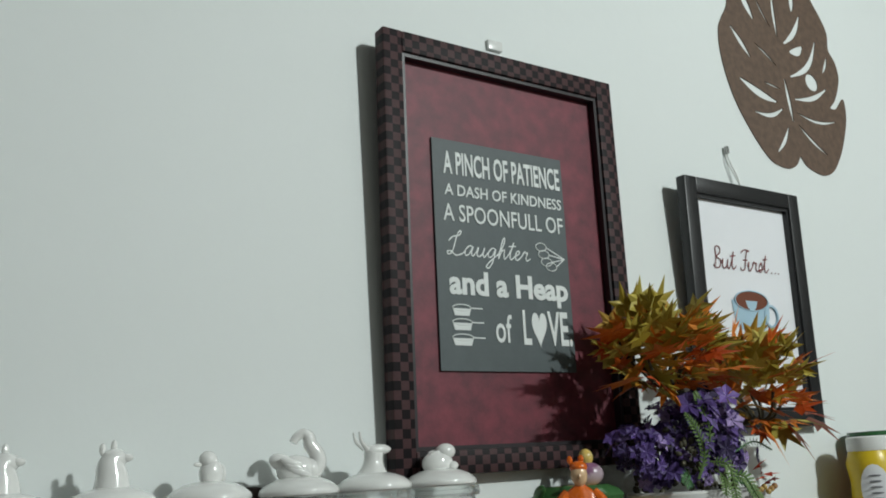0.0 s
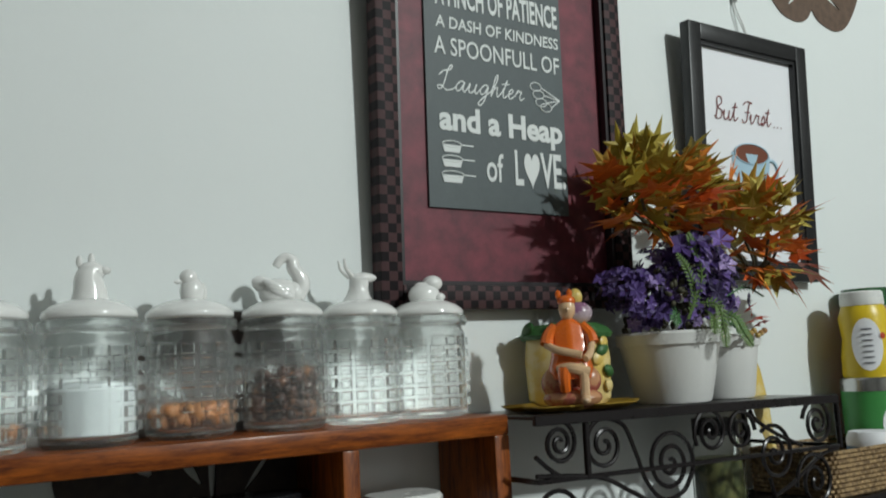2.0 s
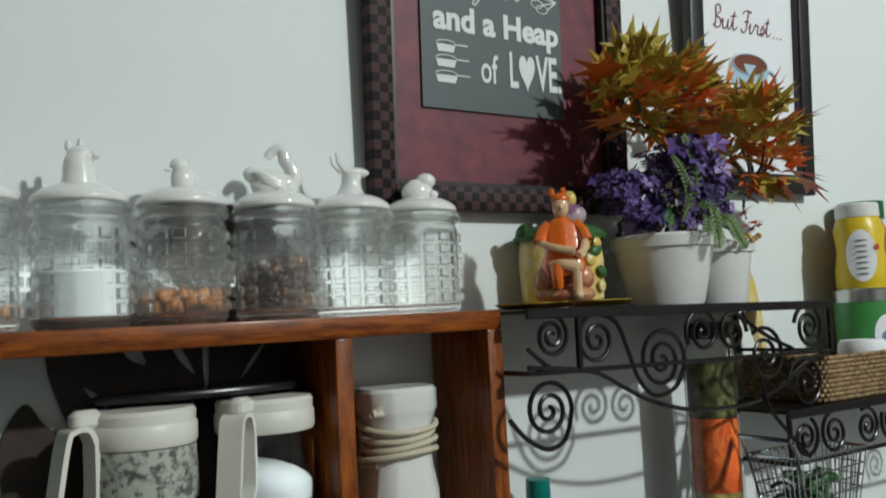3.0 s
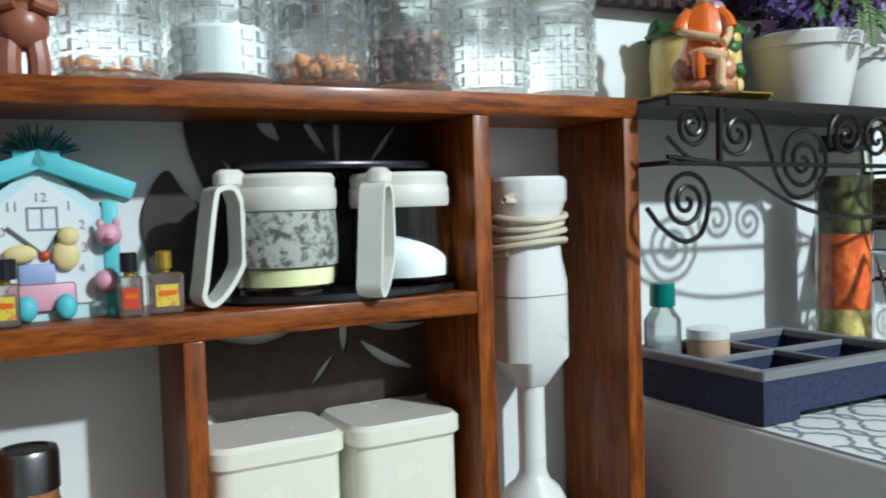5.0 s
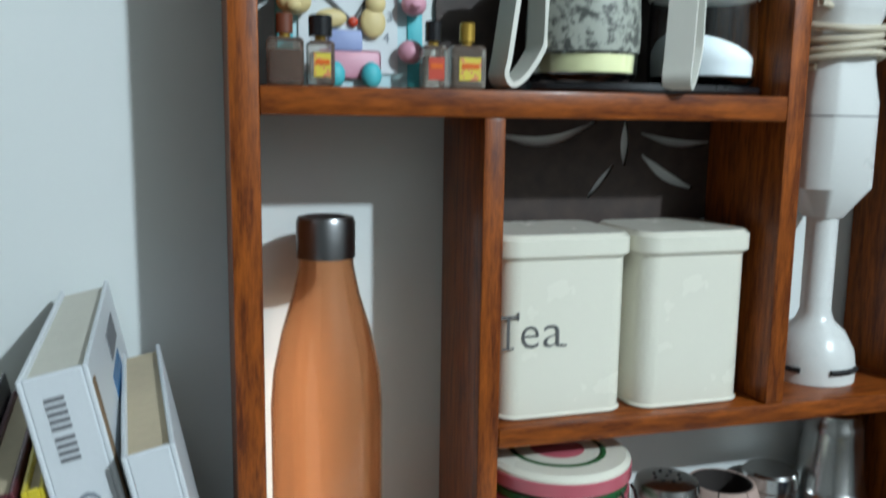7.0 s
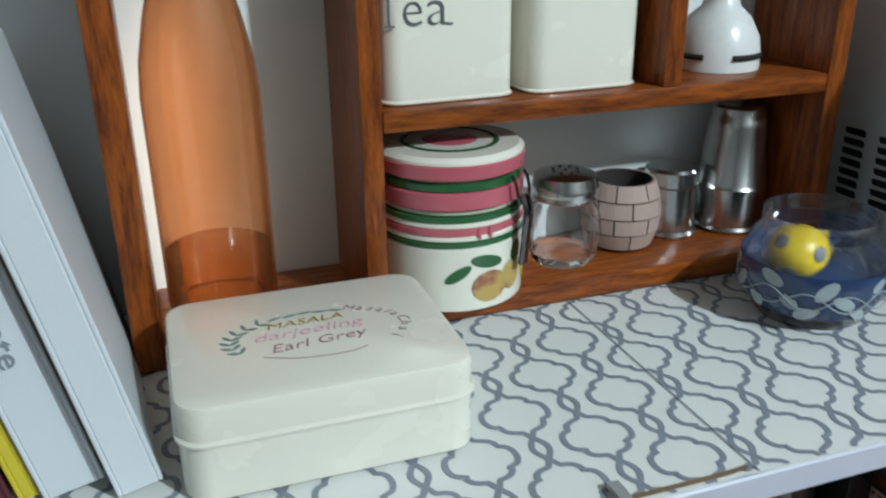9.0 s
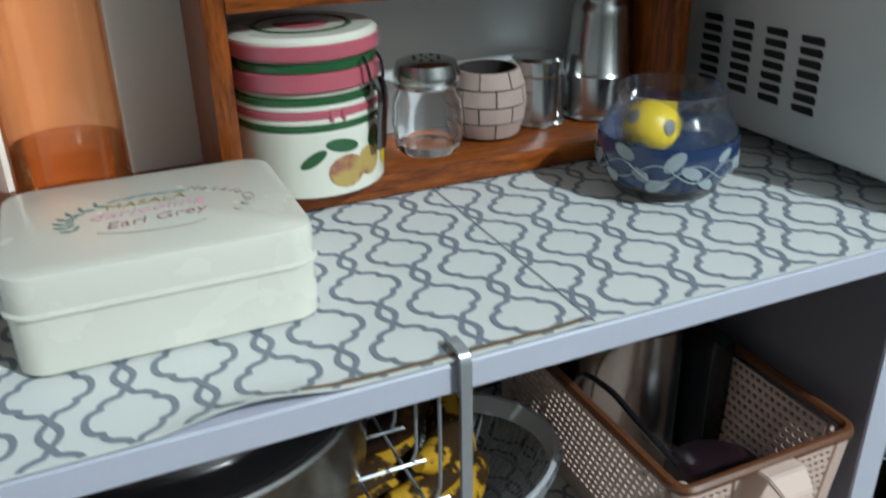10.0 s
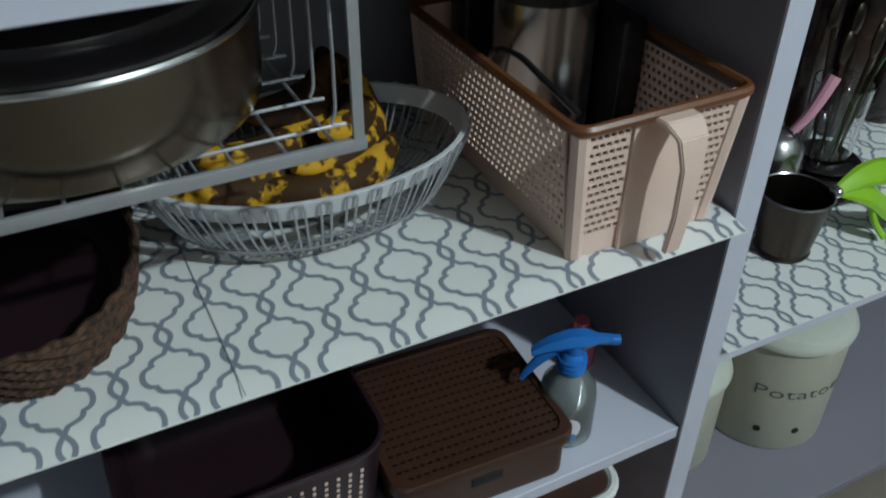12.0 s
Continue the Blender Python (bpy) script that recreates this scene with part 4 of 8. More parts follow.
leaf_board("leaf_wall_decor", "brown cut-out monstera leaf board on the wall",
           [(1.344, 2.030), (1.328, 2.010), (1.305, 2.000), (1.278, 2.001), (1.252, 2.011), (1.221, 2.044), (1.187, 2.097), (1.168, 2.148), (1.160, 2.201), (1.164, 2.247), (1.178, 2.274), (1.200, 2.31), (1.205, 2.37), (1.24, 2.45), (1.31, 2.50),
            (1.39, 2.49), (1.44, 2.44), (1.472, 2.385), (1.494, 2.350), (1.506, 2.318), (1.500, 2.282), (1.515, 2.258), (1.519, 2.228), (1.509, 2.200), (1.489, 2.168), (1.470, 2.150), (1.490, 2.152), (1.519, 2.178), (1.519, 2.140), (1.500, 2.094), (1.474, 2.050), (1.442, 2.014), (1.410, 2.001), (1.380, 2.005), (1.358, 2.014)],
           [bent((1.200, 2.262), (1.243, 2.209), 0.010), bent((1.240, 2.352), (1.270, 2.294), 0.014), bent((1.285, 2.350), (1.320, 2.288), 0.004, -0.003), bent((1.342, 2.372), (1.336, 2.272), 0.007, -0.002),
            bent((1.262, 2.242), (1.318, 2.207), 0.004, 0.002), bent((1.204, 2.159), (1.300, 2.130), 0.014, -0.005), bent((1.272, 2.165), (1.316, 2.160), 0.003), bent((1.232, 2.099), (1.315, 2.119), 0.007, -0.010),
            bent((1.336, 2.184), (1.341, 2.098), 0.008), bent((1.323, 2.083), (1.280, 2.029), 0.007, 0.004), bent((1.356, 2.094), (1.430, 2.046), 0.006, -0.004), bent((1.359, 2.119), (1.476, 2.121), 0.005, -0.010),
            bent((1.358, 2.147), (1.466, 2.188), 0.008, -0.009), bent((1.357, 2.193), (1.458, 2.290), 0.010, -0.018), bent((1.488, 2.262), (1.466, 2.224), 0.006, 0.002), bent((1.354, 2.262), (1.420, 2.337), 0.010, -0.008),
            bent((1.368, 2.247), (1.412, 2.268), 0.014, -0.005), bent((1.398, 2.342), (1.408, 2.388), 0.011), bent((1.33, 2.46), (1.345, 2.40), 0.009),
            [(1.422 + 0.019 * math.cos(a), 2.194 + 0.018 * math.sin(a)) for a in [2 * math.pi * i / 18 for i in range(18)]]],
           M["leaf_board"], WALL - 0.0012, 0.0014)
leaf_board("leaf_wall_decor", "dark brown cut-out leaf board on the wall behind the wooden shelf",
           [(0.255, 1.083), (0.19, 1.085), (0.135, 1.092), (0.098, 1.150), (0.082, 1.245), (0.080, 1.285), (0.100, 1.320), (0.117, 1.300), (0.137, 1.290), (0.120, 1.345), (0.122, 1.385), (0.155, 1.43), (0.205, 1.475), (0.27, 1.502),
            (0.33, 1.492), (0.375, 1.45), (0.405, 1.39), (0.422, 1.31), (0.424, 1.24), (0.415, 1.16), (0.385, 1.10), (0.31, 1.085)],
           [lens(0.182, 1.372, 0.205, 1.348, 0.014), lens(0.226, 1.372, 0.252, 1.335, 0.009), lens(0.263, 1.395, 0.263, 1.310, 0.008), lens(0.327, 1.365, 0.296, 1.325, 0.006),
            lens(0.135, 1.168, 0.232, 1.180, 0.009, -0.012), lens(0.262, 1.180, 0.262, 1.140, 0.009), lens(0.226, 1.110, 0.251, 1.140, 0.006), lens(0.280, 1.150, 0.335, 1.118, 0.010, -0.004), lens(0.278, 1.170, 0.352, 1.162, 0.007, -0.005),
            lens(0.150, 1.330, 0.170, 1.310, 0.006), lens(0.19, 1.455, 0.24, 1.42, 0.012), lens(0.33, 1.455, 0.29, 1.42, 0.012)],
           M["dark_board"], WALL - 0.003)

# ---- glass jars with china lids on the wooden shelf ----
UT = 1.3835


def jar_mesh():
    """A pressed-glass jar: raised squares outside, smooth inside."""
    bm = bmesh.new()
    cols, rows, tall = 16, 6, 0.0128
    steps = (0.0, 0.13, 0.21, 0.5, 0.79, 0.87)
    angles = [2 * math.pi * (c + u) / cols for c in range(cols) for u in steps]
    seg = len(angles)
    raised = [0, 0, 1, 1, 1, 0]
    rings = []

    def ring(radii, z):
        rings.append([bm.verts.new((r * math.cos(t), r * math.sin(t), z)) for r, t in zip(radii, angles)])
    ring([0.036] * seg, 0.0), ring([0.040] * seg, 0.004)
    for row in range(rows):
        for j, v in enumerate(steps):
            ring([0.0400 + 0.0032 * (raised[j] and raised[i % 6]) for i in range(seg)], 0.009 + (row + v) * tall)
    for r, z in ((0.0404, 0.0870), (0.0390, 0.0905), (0.0375, 0.0935), (0.0375, 0.0955), (0.0420, 0.0965), (0.0432, 0.0990), (0.0432, 0.1035), (0.0415, 0.1065), (0.039, 0.107), (0.0355, 0.107), (0.0345, 0.094), (0.0382, 0.086), (0.0385, 0.009), (0.034, 0.006)):
        ring([r] * seg, z)
    for a, c in zip(rings, rings[1:]):
        for i in range(seg):
            bm.faces.new((a[i], a[(i + 1) % seg], c[(i + 1) % seg], c[i]))
    bm.faces.new(rings[0][::-1]), bm.faces.new(rings[-1])
    return mesh_of("jar_body", bm, M["jar"])


jar_body = jar_mesh()
lid_profile = [(0, 0.1073), (0.0375, 0.1073), (0.0396, 0.1088), (0.0402, 0.1112), (0.0392, 0.1142), (0.033, 0.1195), (0.024, 0.1235), (0.013, 0.1262), (0, 0.1270)]


def finial(kind):
    """The little china animal that serves as a knob."""
    bm = lathe(lid_profile, 40)
    z = 0.0
    lid_bm, bm = bm, bmesh.new()
    if kind == "squirrel":
        tube(smooth_path([(0.0, 0, z - 0.002), (0.0, 0, z + 0.010), (-0.001, 0, z + 0.022), (0.001, 0, z + 0.030)], 5), [0.0150 - 0.00040 * i for i in range(16)], 16, bm=bm)
        blob(0.001, 0, z + 0.028, 0.0105, 0.009, 0.0095, bm), blob(0.011, -0.002, z + 0.029, 0.0050, 0.0045, 0.0038, bm, 10)
        blob(-0.008, 0, z + 0.037, 0.0028, 0.003, 0.0058, bm, 10), blob(0.001, 0.004, z + 0.039, 0.0028, 0.003, 0.0066, bm, 10)
    if kind == "chick":
        blob(0.002, 0, z + 0.011, 0.0105, 0.010, 0.0145, bm), blob(-0.001, 0, z + 0.024, 0.0078, 0.0078, 0.0085, bm), blob(-0.010, 0, z + 0.020, 0.0045, 0.002, 0.0022, bm, 10)
        blob(0.010, -0.002, z + 0.010, 0.0045, 0.006, 0.010, bm, 10)
    if kind == "swan":
        blob(-0.002, 0, z + 0.010, 0.019, 0.013, 0.015, bm), blob(0.010, 0, z + 0.010, 0.011, 0.010, 0.012, bm, 12)
        blob(-0.015, 0, z + 0.018, 0.013, 0.008, 0.0085, bm, 14, Matrix.Rotation(radians(28), 4, "Y"))
        tube(smooth_path([(0.012, 0, z + 0.006), (0.018, 0, z + 0.017), (0.016, 0, z + 0.027), (0.011, 0, z + 0.035), (0.010, 0, z + 0.042), (0.005, 0, z + 0.046), (-0.001, 0, z + 0.043), (-0.005, 0, z + 0.037)], 6), [0.0085 - 0.00011 * i for i in range(43)], 12, bm=bm)
        for k in range(3):
            blob(-0.008 + 0.003 * k, -0.011, z + 0.017 - 0.004 * k, 0.012, 0.0035, 0.0042, bm, 12, Matrix.Rotation(radians(24), 4, "Y"))
    if kind == "deer":
        tube(smooth_path([(-0.001, 0, z - 0.004), (0.0, 0, z + 0.012), (0.001, 0, z + 0.024)], 5), [0.021, 0.0178, 0.0150, 0.0128, 0.0112, 0.0102, 0.0096, 0.0094, 0.0094, 0.0096, 0.0096], 16, bm=bm)
        blob(0.005, 0, z + 0.027, 0.014, 0.007, 0.006, bm, 14)
        for s in (-1, 1):
            tube(smooth_path([(-0.007, s * 0.004, z + 0.028), (-0.014, s * 0.007, z + 0.036), (-0.016, s * 0.008, z + 0.046)], 4), [0.0028 - 0.0002 * i for i in range(9)], 8, bm=bm)
    if kind == "rabbit":
        blob(-0.002, 0, z + 0.009, 0.0165, 0.012, 0.014, bm), blob(0.007, 0, z + 0.022, 0.0105, 0.009, 0.0090, bm), blob(0.012, -0.006, z + 0.006, 0.006, 0.005, 0.005, bm, 10)
        blob(-0.002, 0.004, z + 0.020, 0.009, 0.003, 0.0045, bm, 10), blob(-0.002, -0.004, z + 0.019, 0.009, 0.003, 0.0045, bm, 10)
    k = 1.10
    for v in bm.verts:
        v.co = Vector((v.co.x * k, v.co.y * k, 0.1225 + v.co.z * k * 0.90))
    return mesh_of("lid", lid_bm, M["china"]), mesh_of("knob", bm, M["china"])


def grains(count, r0, z0, z1, size, seed):
    """A loose heap of small nuts in one mesh."""
    rnd = random.Random(seed)
    verts, faces = [], []
    base = bmesh.new()
    bmesh.ops.create_icosphere(base, subdivisions=1, radius=1.0)
    bv, bf = [v.co.copy() for v in base.verts], [[v.index for v in f.verts] for f in base.faces]
    base.free()
    for _ in range(count):
        a, r = rnd.uniform(0, 6.283), r0 * math.sqrt(rnd.random())
        c = Vector((r * math.cos(a), r * math.sin(a), rnd.uniform(z0, z1)))
        t = Euler((rnd.uniform(0, 6), rnd.uniform(0, 6), rnd.uniform(0, 6))).to_matrix()
        s = size * rnd.uniform(0.75, 1.2)
        o = len(verts)
        verts += [tuple(c + t @ Vector((v.x * s, v.y * s * 0.7, v.z * s * 0.55))) for v in bv]
        faces += [[i + o for i in f] for f in bf]
    me = bpy.data.meshes.new("contents")
    me.from_pydata(verts, [], faces)
    for q in me.polygons:
        q.use_smooth = True
    return me


def island_tint(name, stops, rough=0.5):
    m, nt, b = nodes_of(name)
    g = nt.nodes.new("ShaderNodeNewGeometry")
    col = ramp(nt, g.outputs["Random Per Island"], stops)
    n = noise_tex(nt, coords(nt), 300.0)
    link(nt, mixed(nt, n, col, mixed(nt, 0.5, col, (0.02, 0.01, 0.005))), b.inputs["Base Color"])
    b.inputs["Roughness"].default_value = rough
    return m


NUTS = island_tint("almonds", [(0.0, (0.26, 0.08, 0.02)), (0.5, (0.48, 0.19, 0.05)), (1.0, (0.34, 0.12, 0.03))])
SPICE = island_tint("dried_fruit", [(0.0, (0.03, 0.012, 0.010)), (0.84, (0.07, 0.022, 0.013)), (1.0, (0.36, 0.13, 0.03))])
JARS = [(0.052, 0.818, "squirrel", "few", "few nuts inside"), (0.140, 0.816, "squirrel", "salt", "half full of salt"), (0.228, 0.818, "chick", "nuts", "some almonds inside"),
        (0.319, 0.818, "swan", "spice", "dark dried fruit inside"), (0.405, 0.821, "deer", "", "standing empty"), (0.489, 0.823, "rabbit", "", "standing empty")]
for n, (x, y, animal, fill, words) in enumerate(JARS):
    j = thing("glass_jar", "pressed-glass jar with white %s lid, %s" % (animal, words), "jar", Matrix.Translation((x, y, UT + 0.0005)), "jars on the wooden shelf")
    body = part("jar_body", jar_body, None, j)
    body.visible_shadow = False
    body.rotation_euler.z = n * 0.13
    lid_me, knob_me = finial(animal)
    lid = part("lid", lid_me, None, j, "white china lid")
    part("knob", knob_me, None, lid, "white china %s knob" % animal)
    lid.rotation_euler.z = radians((-8, -8, 10, -12, -6, -15)[n])
    if fill == "salt":
        part("salt", lathe([(0, 0.0066), (0.034, 0.0066), (0.0380, 0.010), (0.0380, 0.047), (0.034, 0.0525), (0.022, 0.056), (0.010, 0.053), (0, 0.054)], 32), M["salt"], j, "white salt")
    if fill in ("nuts", "few"):
        me = grains(120 if fill == "nuts" else 14, 0.0345, 0.014, 0.026 if fill == "nuts" else 0.016, 0.0085, 4 + n)
        me.materials.append(NUTS)
        tagged(part("almonds", me, None, j, "brown almonds"), kind="stuff")
    if fill == "spice":
        me = grains(230, 0.031, 0.014, 0.056, 0.0075, 9)
        me.materials.append(SPICE)
        tagged(part("dried_fruit", me, None, j, "dark dried fruit"), kind="stuff")


def clay_figure(x, y):
    bm = blob(0, 0, 0.042, 0.019, 0.015, 0.020)
    for s in (-1, 1):
        tube(smooth_path([(s * 0.010, -0.001, 0.001), (s * 0.010, -0.001, 0.016), (s * 0.008, 0, 0.032)], 4), 0.0085, 10, bm=bm)
        tube(smooth_path([(s * 0.018, 0, 0.062), (s * 0.020, -0.008, 0.054), (s * 0.006, -0.014, 0.057)], 4), 0.006, 10, bm=bm)
    blob(0, 0, 0.066, 0.017, 0.013, 0.014, bm), blob(0, -0.002, 0.091, 0.014, 0.013, 0.015, bm)
    ob = tagged(part("clay_figurine", bm, M["clay"]), "brown glazed clay bear figurine on the shelf", "figurine", "clay figurines")
    ob.location = (x, y, UT + 0.0005)


clay_figure(-0.062, 0.800), clay_figure(-0.010, 0.802)

# ---- inside the wooden shelf ----
SB = 1.2025
clock = thing("toy_clock", "turquoise wooden house-shaped toy clock", "clock", Matrix.Translation((-0.004, 0.806, SB)) @ Matrix.Rotation(radians(-4), 4, "X"))
body = flat_shape([[(-0.048, 0.0), (0.046, 0.0), (0.046, 0.085), (0.0, 0.122), (-0.048, 0.085)]], 0.014)
body.materials.append(M["aqua_pale"])
part("body", body, None, clock, "pale turquoise house body").location.y = 0.010
fm = flat_shape([[(-0.040, 0.012), (0.036, 0.012), (0.036, 0.082), (0.0, 0.112), (-0.040, 0.080)]], 0.002)
fm.materials.append(M["face"])
part("dial", fm, None, clock, "white paper dial").location.y = 0.0018
for s in (-1, 1):
    part("wall_plank", box(s * 0.050 - 0.006, s * 0.050 + 0.006, 0.001, 0.019, 0.0, 0.092, 0.001), M["aqua"], clock)
    r = part("roof_plank", box(-0.039, 0.039, -0.012, 0.026, -0.0075, 0.0075, 0.0015), M["aqua"], clock, "turquoise roof plank")
    r.location, r.rotation_euler = (s * 0.032, 0.006, 0.112), (0, radians(s * 21), 0)
part("ridge", box(-0.018, 0.016, -0.002, 0.022, 0.122, 0.132, 0.002), M["aqua"], clock)
rnd = random.Random(6)
tuft = bmesh.new()
for k in range(26):
    a = radians(-78 + 6.2 * k)
    ln = 0.026 + rnd.uniform(-0.006, 0.004)
    tube([(0.012 * math.sin(a), 0.008, 0.130), (0.010 * math.sin(a) + ln * math.sin(a) * 0.8, 0.008 + rnd.uniform(-0.006, 0.006), 0.128 + ln * math.cos(a) * 0.9)], [0.0024, 0.0006], 5, bm=tuft)
part("straw_tuft", tuft, M["teal_dark"], clock, "dark teal straw tuft on the ridge")
part("hour_hand", box(-0.0012, 0.0012, -0.001, 0.0004, 0, 0.024), M["ink"], clock).matrix_basis = pose(0.001, 0.0, 0.050, 0, 32, 0)
part("minute_hand", box(-0.0012, 0.0012, -0.0012, 0.0002, 0, 0.034), M["ink"], clock).matrix_basis = pose(0.001, 0.0, 0.050, 0, -48, 0)
part("hub", blob(0.001, -0.001, 0.050, 0.004, 0.003, 0.004), M["red"], clock, "red hub")
for txt, x, z in (("12", 0.0, 0.092), ("11", -0.020, 0.085), ("10", -0.030, 0.066), ("1", 0.020, 0.085), ("2", 0.029, 0.070), ("3", 0.030, 0.052), ("5", 0.016, 0.022), ("4", 0.027, 0.036)):
    o = part("numeral", lettering(txt, 0.0070, M["ink_mark"]), None, clock)
    o.location = (x, 0.0004, z)
for wx0, wx1, wz0, wz1 in ((-0.010, 0.012, 0.070, 0.0712), (-0.010, 0.012, 0.0868, 0.088), (-0.010, -0.0088, 0.0712, 0.0868), (0.0108, 0.012, 0.0712, 0.0868), (0.0004, 0.0014, 0.0712, 0.0868)):
    part("drawn_window_bar", box(wx0, wx1, -0.0004, 0.0006, wz0, wz1), M["ink_mark"], clock)
part("painted_panel", box(-0.018, 0.008, -0.003, 0.001, 0.028, 0.044, 0.002), M["lilac"], clock, "blue painted panel")
part("painted_panel", box(-0.026, 0.022, -0.002, 0.001, 0.008, 0.029, 0.003), M["rose"], clock, "pink painted panel")
for x in (-0.014, 0.014):
    part("foot", blob(x, -0.005, 0.010, 0.008, 0.006, 0.010), M["aqua"], clock)
bear = blob(-0.044, -0.008, 0.062, 0.013, 0.009, 0.010)
blob(-0.055, -0.008, 0.070, 0.006, 0.005, 0.005, bear), blob(-0.034, -0.008, 0.070, 0.006, 0.005, 0.005, bear), blob(-0.045, -0.014, 0.058, 0.006, 0.005, 0.005, bear)
part("toy_bear_head", bear, M["cream_toy"], clock, "cream toy bear head")
pig = blob(0.047, -0.008, 0.064, 0.010, 0.008, 0.009)
blob(0.041, -0.008, 0.073, 0.003, 0.003, 0.004, pig, 8), blob(0.053, -0.008, 0.073, 0.003, 0.003, 0.004, pig, 8), blob(0.047, -0.016, 0.062, 0.004, 0.003, 0.003, pig, 8), blob(0.044, -0.008, 0.028, 0.010, 0.008, 0.009, pig)
part("toy_pig_head", pig, M["rose"], clock, "pink toy pig head")
kid = blob(0.018, -0.004, 0.064, 0.008, 0.005, 0.008)
blob(0.016, -0.003, 0.050, 0.010, 0.004, 0.012, kid), blob(-0.016, -0.003, 0.052, 0.012, 0.004, 0.007, kid)
part("painted_animal", kid, M["cream_toy"], clock, "cream painted animals")


def perfume(x, y, w, h, capm, juice, sticker, cap_h=0.017, cap_r=0.006):
    p = thing("perfume_bottle", "small glass perfume bottle with a dark cap", "bottle", Matrix.Translation((x, y, SB + 0.0004)), "perfume miniatures")
    part("flask", rbox(-w / 2, w / 2, -0.009, 0.009, 0, h, 0.003, 0.002), M["perfume_clear"], p)
    part("perfume", rbox(-w / 2 + 0.002, w / 2 - 0.002, -0.007, 0.007, 0.003, h * 0.75, 0.002, 0.001), juice, p)
    part("neck", lathe([(0, h), (0.004, h), (0.004, h + 0.003), (0, h + 0.003)], 14), M["gold"], p)
    part("cap", lathe([(0, h + 0.003), (cap_r, h + 0.003), (cap_r, h + cap_h - 0.001), (cap_r - 0.001, h + cap_h), (0, h + cap_h)], 18), capm, p)
    if sticker:
        part("sticker", box(-w * 0.32, w * 0.32, -0.0098, -0.0092, h * 0.2, h * 0.72), sticker, p)
        part("sticker_band", box(-w * 0.25, w * 0.25, -0.0102, -0.0096, h * 0.46, h * 0.58), capm if sticker == M["yellow"] else M["orange"], p)


perfume(-0.057, 0.783, 0.026, 0.034, M["coffee"], M["perfume"], None)
perfume(-0.032, 0.778, 0.019, 0.032, M["black"], M["perfume_clear"], M["fruit_label"], 0.018, 0.0085)
perfume(0.054, 0.784, 0.019, 0.032, M["black"], M["perfume_clear"], M["red"], 0.018, 0.0065)
perfume(0.081, 0.786, 0.027, 0.033, M["gold"], M["perfume_clear"], M["fruit_label"], 0.017, 0.006)


def cruet(x, y, turn, label, fill):
    """A squat glass pot with a white lid and a loop handle."""
    c = thing("condiment_pot", label, "pot", Matrix.Translation((x, y, SB + 0.008)) @ Matrix.Rotation(radians(turn), 4, "Z"), "condiment pots")
    g = part("glass_body", lathe([(0, 0), (0.040, 0), (0.045, 0.006), (0.046, 0.040), (0.044, 0.072), (0.0425, 0.072), (0.0435, 0.040), (0.0425, 0.008), (0, 0.004)], 40), M["clear"], c)
    g.visible_shadow = False
    part("lid", lathe([(0, 0.071), (0.045, 0.071), (0.0465, 0.074), (0.0465, 0.088), (0.045, 0.0905), (0.0455, 0.0985), (0.043, 0.102), (0, 0.103)], 40), M["lid_cream"], c, "off-white plastic lid")
    loop = [(-0.046, 0.078), (-0.052, 0.090), (-0.064, 0.090), (-0.070, 0.080), (-0.080, 0.020), (-0.083, 0.004), (-0.076, -0.003), (-0.064, 0.004), (-0.050, 0.022), (-0.046, 0.036)]
    rail = smooth_path([(a, 0, b) for a, b in loop + loop[:1]], 5)[:-1]
    rings = []
    for i, v in enumerate(rail):
        d = (rail[(i + 1) % len(rail)] - rail[i - 1]).normalized()
        n = Vector((d.z, 0, -d.x)) * 0.0022
        rings.append([v + n + Vector((0, 0.011, 0)), v + n - Vector((0, 0.011, 0)), v - n - Vector((0, 0.011, 0)), v - n + Vector((0, 0.011, 0))])
    bm = loft(rings + rings[:1], None, False)
    bmesh.ops.remove_doubles(bm, verts=bm.verts[:], dist=0.00005)
    part("handle", bm, M["lid_cream"], c, "off-white loop handle")
    part("thumb_tab", rbox(-0.064, -0.038, -0.009, 0.009, 0.090, 0.106, 0.007, 0.004), M["lid_cream"], c)
    if fill == "cream":
        part("contents", lathe([(0, 0.006), (0.0415, 0.008), (0.0425, 0.022), (0, 0.023)], 32), M["custard"], c, "pale green cream")
        part("printed_band", lathe([(0.0460, 0.024), (0.0466, 0.032), (0.0466, 0.044), (0.0454, 0.066), (0.0450, 0.070)], 40), M["print_grey"], c, "grey floral print")
    else:
        heap = lathe([(0, 0.006), (0.0415, 0.008), (0.0425, 0.020), (0.0420, 0.026), (0.038, 0.033), (0.031, 0.038), (0.022, 0.041), (0.010, 0.0425), (0, 0.043)], 32)
        for v in heap.verts:
            if v.co.z > 0.018:
                v.co.z -= (v.co.z - 0.018) * 9.0 * (0.45 * v.co.x - 0.9 * v.co.y)
        part("contents", heap, M["salt"], c, "white salt")


